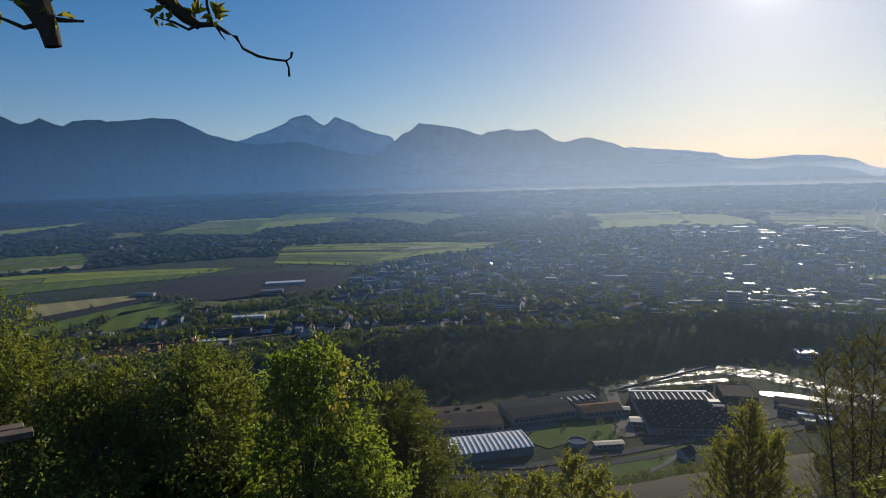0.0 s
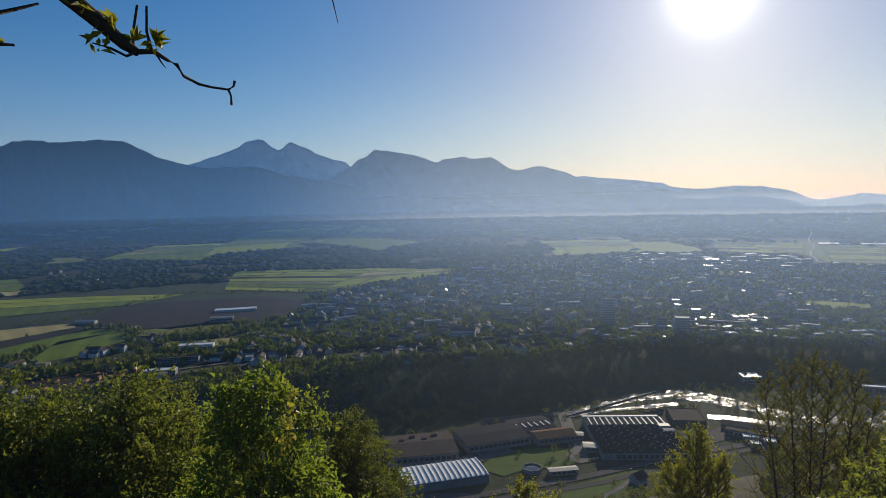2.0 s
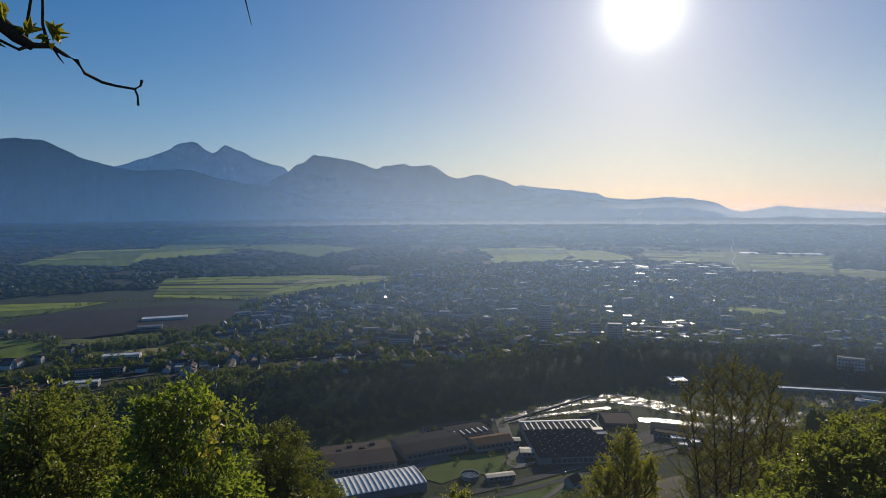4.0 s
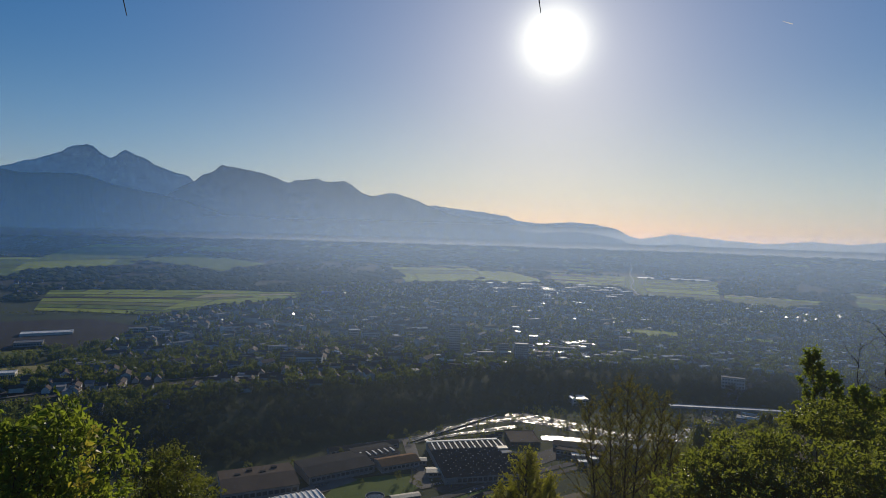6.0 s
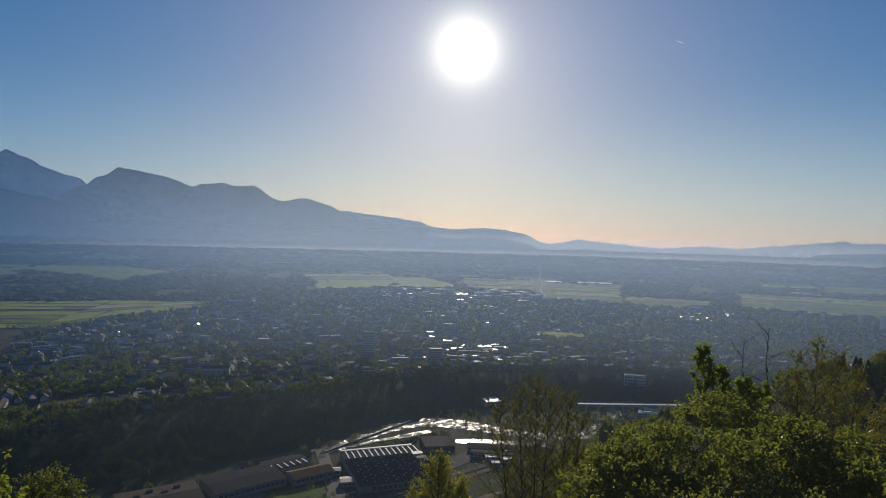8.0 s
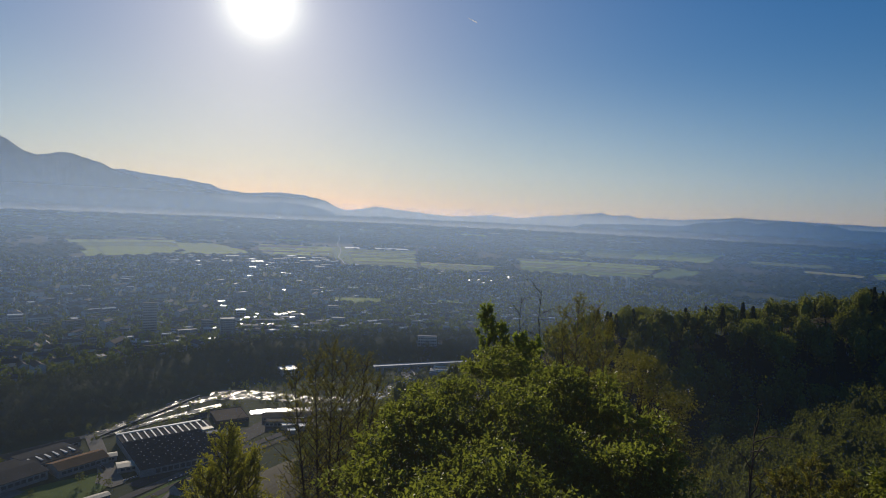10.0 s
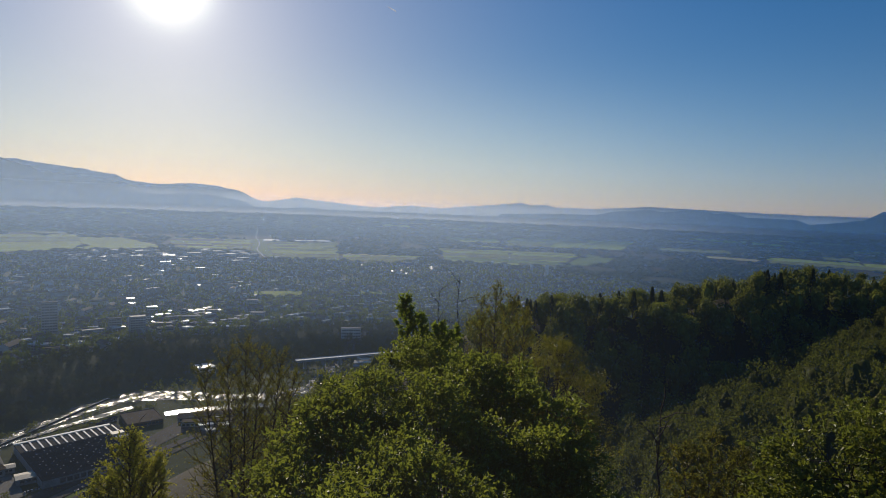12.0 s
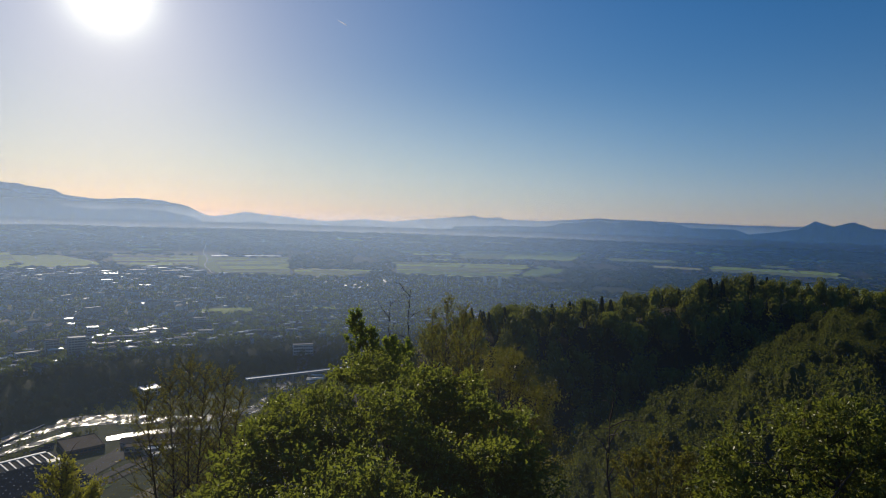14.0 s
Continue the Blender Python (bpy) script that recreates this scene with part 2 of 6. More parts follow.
def curve(x, pairs):
    return float(np.interp(x, [p[0] for p in pairs], [p[1] for p in pairs]))


SCARP_TOP = [(-60, 850), (-8, 850), (1, 930), (12, 920), (24, 1080), (34, 1165), (48, 1230), (70, 1400), (110, 1500)]
SCARP_FOOT = [(-60, 770), (-8, 770), (0, 735), (9, 790), (16, 830), (22, 915), (26, 970), (34, 1010), (48, 1120), (70, 1280), (110, 1400)]
# crests of the wooded spurs: x, y, metres below the first eye
NEAR_SPUR = [(0, -6, -1.8), (22, -10, -9), (60, 1, -22), (110, 6, -31), (200, -6, -36), (300, -5, -38)]
FAR_RIDGE = [(330, -60, -18), (300, 0, -25), (288, 30, -26), (251, 67, -34), (212, 92, -40), (172, 106, -36), (152, 118, -52), (140, 160, -140)]


def spur_height(x, y, line, slope):
    best = -1e9
    for (ax, ay, az), (bx, by, bz) in zip(line, line[1:]):
        dx, dy = bx - ax, by - ay
        s = min(1, max(0, ((x - ax) * dx + (y - ay) * dy) / (dx * dx + dy * dy)))
        best = max(best, az + (bz - az) * s - slope * math.hypot(x - ax - dx * s, y - ay - dy * s))
    return best


def ground_z(x, y):
    r = math.hypot(x, y)
    if r > FLAT:
        return EYE - r * EYE / far_of(r)
    az = math.degrees(math.atan2(x, y))
    z = -30 * (1 - bump_between(r, curve(az, SCARP_FOOT), curve(az, SCARP_TOP)))
    if r < 900:
        hill = max(spur_height(x, y, NEAR_SPUR, 0.64), spur_height(x, y, FAR_RIDGE, 0.6))
        if y < -6:
            hill = max(hill, -2.0 - 0.55 * max(0, abs(x) - 8) - 0.05 * max(0, -y - 6))
        hill += EYE + 1.2 * noise.noise((x / 17, y / 17, 0)) * bump_between(r, 4, 30)
        z = max(z, hill)
    if r < 7:
        z = max(z, EYE - 1.65 - 0.85 * max(0, r - 1.5))
    return z


def spot(az, far, lift=0.0):
    """The place on the ground in a direction at a distance."""
    r = near_of(far)
    x, y = r * math.sin(radians(az)), r * math.cos(radians(az))
    return Vector((x, y, ground_z(x, y) + lift))


def build_ground():
    azs = [-180 + 3 * i for i in range(40)] + [-60 + 0.7 * i for i in range(244)] + [111 + 3 * i for i in range(23)]
    rings = [0.004, 0.5, 1.0] + [1.5 * 1.06 ** i for i in range(113)]
    rings += list(np.arange(rings[-1] + 25, 3420, 25)) + [3420 + 60 * i for i in range(1, 23)] + [4795]
    rings = sorted(r for r in rings if r <= 4795)
    verts = [(0, 0, ground_z(0, 0))]
    for r in rings:
        for a in azs:
            x, y = r * math.sin(radians(a)), r * math.cos(radians(a))
            verts.append((x, y, ground_z(x, y)))
    n = len(azs)
    quads = [(1 + i * n + j, 1 + i * n + (j + 1) % n, 1 + (i + 1) * n + (j + 1) % n, 1 + (i + 1) * n + j)
             for i in range(len(rings) - 1) for j in range(n)]
    quads = [q[::-1] for q in quads]
    ob = new("ground", mesh_of("ground", verts, quads, M_GROUND, True))
    tagged(ob, "rolling green valley floor and wooded hillside", "ground", kind="structure")


build_ground()


# ---- mountains ----
def range_of(name, label, crest, base_el, reach, depth, material, rough, seed):
    """A mountain range: a jagged crest line in directions and angles above the eye, spurs and gullies running down towards the valley,
    and a short slope down its far side."""
    a0, a1 = crest[0][0], crest[-1][0]
    n, rows, behind = int((a1 - a0) / 0.06), 26, 3
    verts = []
    for i in range(n + 1):
        a = a0 + (a1 - a0) * i / n
        el = curve(a, crest) + rough * (noise.fractal((a * 1.3, seed, 0), 1.0, 2.0, 4) - 0.5 * abs(noise.noise((a * 3.1, seed, 4))) + 0.4 * noise.noise((a * 8.0, seed, 9)))
        for j in range(-behind, rows + 1):
            s = max(0, j) / rows
            spur = noise.fractal((a * 0.35, s * 1.2, seed + 3), 1.0, 2.0, 5)
            gully = abs(noise.noise((a * 1.1 + 0.6 * spur, s * 0.7, seed + 8))) * math.sin(math.pi * min(1, s * 1.3))
            r = reach - depth * s + depth * (0.22 * spur - 0.18 * gully) * math.sin(math.pi * s) + 14 * max(0, -j)
            e = base_el + (el - base_el) * (1 - s) ** 1.15 + 0.08 * spur * math.sin(math.pi * s) * max(0.2, el - base_el)
            e -= 0.5 * max(0, -j) * max(0.3, el - base_el) / behind
            verts.append((r * math.sin(radians(a)), r * math.cos(radians(a)), EYE + r * math.tan(radians(e))))
    m = rows + behind + 1
    quads = [(i * m + j, i * m + j + 1, (i + 1) * m + j + 1, (i + 1) * m + j) for i in range(n) for j in range(m - 1)]
    tagged(new(name, mesh_of(name, verts, quads, material, True)), label, "mountain", kind="structure")


LEFT_CREST = [(-60, 4.5), (-40, 5.2), (-35.3, 5.7), (-34.1, 5.1), (-32.8, 5.6), (-32.3, 5.4), (-31.3, 5.0), (-30.6, 5.5), (-28.8, 5.6), (-28.2, 5.45), (-24.7, 5.82), (-23.1, 5.76), (-21.9, 5.2), (-20.6, 4.5), (-18.1, 3.8),
              (-16.5, 3.56), (-12.8, 3.78), (-11.7, 3.5), (-10.2, 3.0), (-6.7, 2.4), (-4.6, 1.86), (-2, 1.0), (1.6, 0.1), (8, -0.9)]
BACK_CREST = [(-24, 2.0), (-19.7, 3.6), (-18.1, 3.86), (-16.7, 4.39), (-15.3, 4.84), (-14, 5.43), (-13, 6.03), (-12.3, 6.15), (-11.8, 6.03), (-11.2, 5.53), (-10.6, 5.2), (-10.3, 5.3), (-9.5, 5.95), (-8.8, 5.62), (-7.85, 5.31), (-7.3, 4.9),
              (-6.3, 4.53), (-4.5, 4.05), (-3.2, 2.5), (-1, 1)]
MIDDLE_CREST = [(-9, 0.5), (-5.6, 2.9), (-4.1, 3.7), (-3.5, 4.28), (-2.9, 4.48), (-1.9, 5.2), (-0.9, 5.1), (1.75, 4.7), (3.8, 3.95), (4.7, 4.3), (5.7, 4.33), (6.4, 4.52), (7.1, 4.2), (8.95, 4.33), (9.6, 4.0), (10.4, 3.35), (11.4, 3.05), (13.5, 3.45),
                (15.8, 2.75), (16.8, 2.25), (19.2, 1.55), (21.7, 1.3), (24.3, 1.06), (27, 0.4), (30.2, -0.77), (33, -1.6)]
FAR_CREST = [(10, 1.0), (16.3, 2.3), (17.4, 2.36), (19.5, 2.1), (21.7, 1.9), (24.3, 1.54), (24.9, 1.19), (27.2, 0.94), (30.1, 1.17), (32.2, 1.02), (34.2, 0.6), (35.3, 0.02), (38, -0.6)]
LOW_CREST = [(30, -0.8), (35.2, -0.28), (37.2, -0.02), (38.9, 0.3), (42, 0), (46, -0.3), (49.5, 0.0), (52.3, -0.15), (54.2, 0.1), (57, 0.36), (59.7, 0.66), (60.7, 0.48), (62.1, 0.56), (62.9, 0.37), (66.5, 0.36), (71, 0.74), (77, 0.6), (83, 0.5), (92, 0.5), (110, 0.4)]
RIGHT_CREST = [(52, -1.3), (56.5, -0.95), (58.1, -0.42), (62.3, -0.22), (66.5, -0.16), (68, 0.2), (71.3, 0.5), (72.5, 0.32), (74.5, 0.67), (75.7, 0.65), (76.6, 0.37), (77.5, 0.5), (79.1, 0.15), (82.4, 0.14), (83.7, -0.24), (85, -0.05), (87.2, 0.3), (88.35, 1.0),
               (89.6, 0.6), (90.9, 1.0), (92.2, 0.5), (96, 0.1), (110, 0.2)]
FOOT_CREST = [(-16, -1.2), (-9, -0.2), (-6.8, 0.24), (-4.7, 0.55), (-2, 0.75), (0.6, 0.84), (3.5, 0.5), (6.4, 0.3), (9, -0.15), (14.2, -0.8), (18, -1.2)]
RISE_CREST = [(44, -1.6), (54, -1.15), (60, -0.95), (66, -0.8), (72, -0.3), (74, -0.15), (77, -0.3), (80, -0.5), (84, -0.75), (90, -0.6), (100, -0.6)]
range_of("mountain_range_1", "broad dark wooded mountain range in morning haze", LEFT_CREST, -2.0, 4740, 230, M_MOUNTAIN, 0.1, 1)
range_of("mountain_range_2", "twin-peaked alpine summit painted pale for haze", BACK_CREST, -1.6, 4925, 55, M_HAZE_FAR, 0.09, 7)
range_of("mountain_range_3", "hazy blue mountain ridge falling away in steps", MIDDLE_CREST, -1.8, 4840, 80, M_HAZE_MID, 0.08, 11)
range_of("mountain_range_4", "pale distant ridge below the sun", FAR_CREST, -1.8, 4930, 50, M_HAZE_FAR, 0.05, 17)
range_of("mountain_range_5", "faint low hills on the misty horizon", LOW_CREST, -1.8, 4900, 60, M_HAZE_FAR, 0.05, 23)
range_of("mountain_range_6", "low wooded blue hills beyond the plain", RIGHT_CREST, -1.6, 4640, 110, M_MOUNTAIN, 0.06, 29)
range_of("mountain_range_7", "dark wooded foothill before the mountains", FOOT_CREST, -1.6, 4470, 60, M_MOUNTAIN, 0.05, 37)
range_of("mountain_range_8", "low wooded rise on the far plain", RISE_CREST, -1.7, 4500, 60, M_MOUNTAIN, 0.04, 41)


def haze_sheet(r, start, full, density, top, colour, low=-2.0, least=0.42, a0=-75, a1=108):
    """A see-through sheet added across the valley to imitate haze; start and full: distances of the ground behind which
    it begins and is full,
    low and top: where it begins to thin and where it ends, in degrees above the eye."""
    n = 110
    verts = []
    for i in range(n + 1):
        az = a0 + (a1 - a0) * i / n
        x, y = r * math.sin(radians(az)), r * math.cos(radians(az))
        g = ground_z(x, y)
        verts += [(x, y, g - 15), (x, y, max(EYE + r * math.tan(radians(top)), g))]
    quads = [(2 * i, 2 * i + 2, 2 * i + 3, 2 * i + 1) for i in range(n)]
    mat = haze_sheet_mat("haze", density, -EYE / start, -EYE / full, math.tan(radians(low)), math.tan(radians(top)), colour, least)
    tagged(new("haze", mesh_of("haze", verts, quads, mat, True)), "see-through sheet standing in for valley haze", "haze", "haze layers", "structure")


# sheet colours, blue away from the sun and whiter towards it: sun glow put into the tone
HAZE, FAR_HAZE, GLARE_VEIL = ((0.21, 0.46, 0.97), (0.44, 0.645, 0.98)), ((0.17, 0.45, 1.0), (0.51, 0.69, 0.97)), ((0.6, 0.66, 0.8), (0.7, 0.72, 0.75))
# the two nearest sheets are added to lift dark tones as lens glare does
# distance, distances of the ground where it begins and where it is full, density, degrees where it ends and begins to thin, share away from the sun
LAYERS = ((7.6, 12, 40, 0.0065, 22, 10, GLARE_VEIL, 0.5), (42, 70, 260, 0.015, 1, -4, HAZE, 0.6), (560, 560, 1200, 0.022, 3, -3, HAZE, 0.42), (1050, 1050, 2200, 0.145, 5, -3, HAZE, 0.34), (1900, 1950, 4500, 0.13, 9, -3, HAZE, 0.5),
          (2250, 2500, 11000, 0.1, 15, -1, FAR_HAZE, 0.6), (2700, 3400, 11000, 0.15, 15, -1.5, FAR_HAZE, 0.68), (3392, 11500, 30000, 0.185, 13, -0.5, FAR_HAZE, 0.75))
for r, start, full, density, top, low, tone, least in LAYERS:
    haze_sheet(r, start, full, density, top, tone, low, least)
# sheets standing in for white ground mist along the foot of the mountains and between the low hills
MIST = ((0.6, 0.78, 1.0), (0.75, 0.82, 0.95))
haze_sheet(3388, 8600, 11400, 0.26, -0.7, MIST, -1.2, 0.05)
haze_sheet(4690, 11400, 16000, 0.26, 0.8, MIST, -0.1, 1.0)


# ---- fields, roads and water of the plain ----
def field_mat(name, dark, light, row, turn):
    """A field: mottled crop with faint drill rows."""
    k = Nodes(name)
    c = k.mix(k.ramp(k.noise(70.0), (0.3, 0.0), (0.7, 1.0)), dark, light)
    ca, sa = math.cos(radians(turn)), math.sin(radians(turn))
    sep = k.n.new("ShaderNodeSeparateXYZ")
    k.l.new(k.place, sep.inputs[0])
    across = k.math("ADD", k.math("MULTIPLY", sep.outputs["X"], ca / row), k.math("MULTIPLY", sep.outputs["Y"], sa / row))
    lines = k.ramp(k.math("SINE", across), (0.2, 0.78), (0.9, 1.0))
    c = k.mix(1.0, c, lines, "MULTIPLY")
    small = k.noise(2.5)
    c = k.mix(0.25, c, k.ramp(small, (0.3, dark), (0.7, light)))
    return k.done(k.principled(c, 0.95, 0.0, k.bump(small, 0.3, 0.4), 0.1))


M_CROP = {
    "green": field_mat("green_crop", (0.085, 0.14, 0.012), (0.15, 0.2, 0.018), 7, 20),
    "lime": field_mat("lime_crop", (0.21, 0.27, 0.022), (0.32, 0.35, 0.034), 9, 70),
    "straw": field_mat("straw_crop", (0.32, 0.27, 0.1), (0.42, 0.36, 0.14), 8, 40),
    "earth": field_mat("ploughed_earth", (0.022, 0.017, 0.013), (0.042, 0.032, 0.024), 6, 10),
    "dull": field_mat("dull_meadow", (0.12, 0.14, 0.03), (0.2, 0.21, 0.05), 11, 55),
    "film": rough_mat("crop_film", (0.62, 0.62, 0.62), (0.8, 0.8, 0.79), 40, 3, 0.5, 0.1, 0.3),
}
WORDS = {"green": "fresh green field of young crop", "lime": "bright yellow-green meadow", "straw": "straw-yellow strip field",
         "earth": "dark brown ploughed field", "dull": "dull green meadow on the plain", "film": "field covered with pale plastic film"}
FIELDS = []


def field(crop, *corners, n=18, known=True):
    """A field between four corners, each a direction and a distance: near left, far left, far right, near right."""
    verts = []
    a, b, c, d = [np.array(p, float) for p in corners]
    for i in range(n + 1):
        for j in range(n + 1):
            u, v = i / n, j / n
            p = (a * (1 - v) + b * v) * (1 - u) + (d * (1 - v) + c * v) * u
            verts.append(spot(p[0], p[1], 0.6 if p[1] < FLAT else 1.5))
    quads = [(i * (n + 1) + j, (i + 1) * (n + 1) + j, (i + 1) * (n + 1) + j + 1, i * (n + 1) + j + 1) for i in range(n) for j in range(n)]
    tagged(new("field", mesh_of("field", verts, quads, M_CROP[crop], True)), WORDS[crop], "field", "fields of the plain", "structure")
    if known:
        FIELDS.append([tuple(p) for p in corners])


plots = random.Random(77)


def strips(crops, *corners):
    """A field cut into uneven strips, one behind another, some of them cut across."""
    a, b, c, d = [np.array(p, float) for p in corners]
    FIELDS.append([tuple(p) for p in corners])
    edges = np.cumsum([0.0] + [plots.uniform(0.5, 1.7) * (0.5 if crop == "film" else 1) for crop in crops])
    edges /= edges[-1]
    for i, crop in enumerate(crops):
        u, v = edges[i], edges[i + 1] - 0.02
        near_left, far_left, far_right, near_right = a + (b - a) * u, a + (b - a) * v, d + (c - d) * v, d + (c - d) * u
        cuts = [0.0] + sorted(plots.uniform(0.15, 0.85) for _ in range(0 if crop == "film" else plots.choice((0, 1, 1, 2)))) + [1.0]
        for k in range(len(cuts) - 1):
            p, q = cuts[k], cuts[k + 1] - (0.006 if k < len(cuts) - 2 else 0)
            slant = plots.uniform(-0.03, 0.03)
            kind = crop if k == 0 else plots.choice([x for x in crops if x not in ("earth", "film")] + [crop])
            field(kind, near_left + (near_right - near_left) * p, far_left + (far_right - far_left) * max(0, p + (slant if k else 0)), far_left + (far_right - far_left) * q, near_left + (near_right - near_left) * q, n=8, known=False)


field("earth", (-28, 1560), (-23.1, 1800), (-11.9, 1770), (-20.2, 1380))
field("earth", (-20.1, 1390), (-11.8, 1768), (-7.0, 1550), (-11.5, 1390))
field("straw", (-35, 1430), (-35, 1600), (-27.5, 1580), (-27.2, 1520))
field("earth", (-35, 1340), (-35, 1420), (-27.2, 1512), (-26.5, 1480))
field("green", (-35, 1240), (-35, 1335), (-26.4, 1470), (-23.5, 1430))
field("green", (-31, 1190), (-28.5, 1380), (-23.5, 1422), (-23.9, 1250))
field("dull", (-23.2, 1300), (-22.5, 1400), (-15, 1440), (-15, 1330))
field("straw", (-21, 1190), (-20.5, 1255), (-14.5, 1230), (-15, 1160))
strips(("green", "dull", "lime"), (-38, 1800), (-38, 2250), (-18.9, 1940), (-23.1, 1800))
strips(("dull", "straw", "dull", "green"), (-38, 2290), (-38, 2850), (-31, 2800), (-30, 2230))
strips(("lime", "green", "dull", "lime", "earth", "green", "lime", "green"), (-15.7, 1980), (-14.6, 2550), (-1.7, 2450), (-7.4, 1800))
strips(("green", "lime", "dull", "straw", "lime"), (-7.3, 1810), (-1.6, 2450), (5.4, 2360), (5.1, 2170))
strips(("green", "lime", "dull", "green", "lime"), (-25.4, 3560), (-20.9, 4690), (-9.3, 4790), (-17.3, 3200))
strips(("lime", "green", "dull", "lime"), (-17.2, 3500), (-11.2, 7500), (-4.7, 7700), (-8.8, 3960))
field("green", (-8.7, 4470), (-4.7, 5530), (2.0, 4110), (-1.7, 3410))
field("lime", (-4.6, 6020), (-3.2, 7580), (-0.1, 6630), (-0.6, 5800))
field("straw", (-21.8, 3900), (-20.9, 4360), (-18.9, 4060), (-19.4, 3830))
field("lime", (-37, 4200), (-37, 4800), (-30.3, 5350), (-31, 4950))
field("dull", (-29, 3500), (-28.5, 3900), (-25.8, 3850), (-26, 3500))
field("dull", (7.9, 4880), (7.9, 5590), (20.9, 4720), (20.9, 4160))
strips(("lime", "green", "lime"), (14.8, 2920), (13.2, 4060), (21.4, 4150), (21.9, 3060))
field("lime", (22.0, 3050), (21.5, 3920), (24.4, 3930), (28.2, 3180))
strips(("green", "dull", "earth", "dull", "green", "earth", "lime"), (28.5, 3150), (28.3, 3950), (35, 3950), (35, 3050))
strips(("lime", "dull", "lime", "green", "lime", "dull", "lime", "green"), (37.2, 2660), (36.1, 3780), (42.7, 3840), (42.9, 2660))
field("film", (36.1, 3830), (36.05, 3950), (42.3, 4010), (42.4, 3890))
field("green", (35.1, 3060), (35.0, 3950), (35.9, 3960), (37.1, 2660))
strips(("dull", "lime", "straw"), (43.3, 2640), (43.2, 3050), (51.5, 3000), (48.5, 2600))
strips(("lime", "green", "lime", "dull", "lime", "dull"), (52.9, 2760), (52.1, 3650), (65.6, 3750), (63.5, 2720))
field("green", (63.8, 2760), (66, 3700), (68.5, 3500), (67.5, 3050))
strips(("dull", "lime", "dull", "lime"), (58, 4150), (59, 5300), (70.5, 6100), (69, 4350))
field("dull", (72, 4600), (72, 5000), (78, 5200), (78, 4700))
strips(("dull", "lime"), (81, 4000), (80.5, 4600), (90, 4700), (91, 4000))
field("dull", (86, 2900), (85, 3300), (96, 3350), (96, 2950))
field("lime", (35.2, 1610), (35.1, 1700), (39.6, 1720), (39.8, 1600))
field("lime", (44.9, 1640), (44.9, 1720), (47.2, 1730), (47.4, 1640))
field("dull", (33, 1500), (33, 1560), (36, 1580), (36, 1500))


def far_patchwork():
    """Scattered clearings and meadows between the far woods."""
    g = random.Random(91)
    count = 0
    while count < 46:
        az, far = g.uniform(-36, 94), g.uniform(3700, 9000)
        if az < 5 and far < 5200 or 34 < az < 37.5:
            continue
        w, deep, skew = g.uniform(1.2, 5.0), far * g.uniform(0.04, 0.11), g.uniform(-0.04, 0.04) * far
        if any(abs(az + w / 2 - sum(p[0] for p in q) / 4) < 4 and abs(far - sum(p[1] for p in q) / 4) < 450 for q in FIELDS):
            continue
        field(g.choice(("lime", "dull", "dull", "green", "straw")), (az, far), (az + g.uniform(-0.5, 0.5), far + deep), (az + w, far + deep + skew), (az + w + g.uniform(-0.4, 0.4), far + skew), n=6)
        count += 1


far_patchwork()


def ribbon(name, label, category, line, material, lift, kind="structure"):
    """A level strip along points of x, y, width."""
    pts = []
    for (ax, ay, aw), (bx, by, bw) in zip(line, line[1:]):
        steps = max(1, int(math.hypot(bx - ax, by - ay) / 25))
        pts += [(ax + (bx - ax) * s / steps, ay + (by - ay) * s / steps, aw + (bw - aw) * s / steps) for s in range(steps)]
    pts.append(line[-1])
    verts = []
    for i, (x, y, w) in enumerate(pts):
        p, q = pts[max(0, i - 1)], pts[min(len(pts) - 1, i + 1)]
        dx, dy = q[0] - p[0], q[1] - p[1]
        n = math.hypot(dx, dy)
        for s in (0.5, -0.5):
            vx, vy = x - dy / n * w * s, y + dx / n * w * s
            verts.append((vx, vy, ground_z(x, y) + lift))
    quads = [(2 * i, 2 * i + 1, 2 * i + 3, 2 * i + 2) for i in range(len(pts) - 1)]
    return tagged(new(name, mesh_of(name, verts, quads, material)), label, category, kind=kind)


def water_mat(name, wave, strength, broken):
    """Water with ripples; broken: the share of turbulent, dull water between the glittering reaches."""
    k = Nodes(name)
    ripples = k.math("ADD", k.noise(wave, 5.0, 0.65), k.math("MULTIPLY", k.noise(wave * 7, 3.0), 2.0))
    rapid = k.ramp(k.noise(16.0, 5.0, 0.7, (1, 1.6, 1)), (broken - 0.04, 1.0), (broken + 0.04, 0.0))
    c = k.mix(rapid, (0.012, 0.02, 0.022), (0.05, 0.065, 0.075))
    p = k.principled(c, k.ramp(rapid, (0.0, 0.17), (1.0, 0.75)), 0.0, k.bump(ripples, strength, wave * 0.22), k.ramp(rapid, (0.0, 0.5), (1.0, 0.08)))
    return k.done(p)


M_RIVER = water_mat("river_water", 7.0, 0.9, 0.52)
M_CANAL = water_mat("calm_water", 6.0, 0.12, 0.3)
M_ROAD = rough_mat("worn_asphalt", (0.022, 0.022, 0.024), (0.048, 0.047, 0.046), 20, 1.0, 0.9, 0.2, 0.15)
M_BED = rough_mat("railway_stone", (0.06, 0.056, 0.052), (0.11, 0.1, 0.09), 15, 0.9, 0.95, 0.3, 0.1)
M_GRAVEL = rough_mat("pale_gravel", (0.1, 0.092, 0.078), (0.18, 0.163, 0.14), 12, 0.8, 0.9, 0.3, 0.2)
M_LAWN = rough_mat("lawn", (0.055, 0.095, 0.014), (0.12, 0.165, 0.028), 18, 1.2, 0.95, 0.3, 0.1)
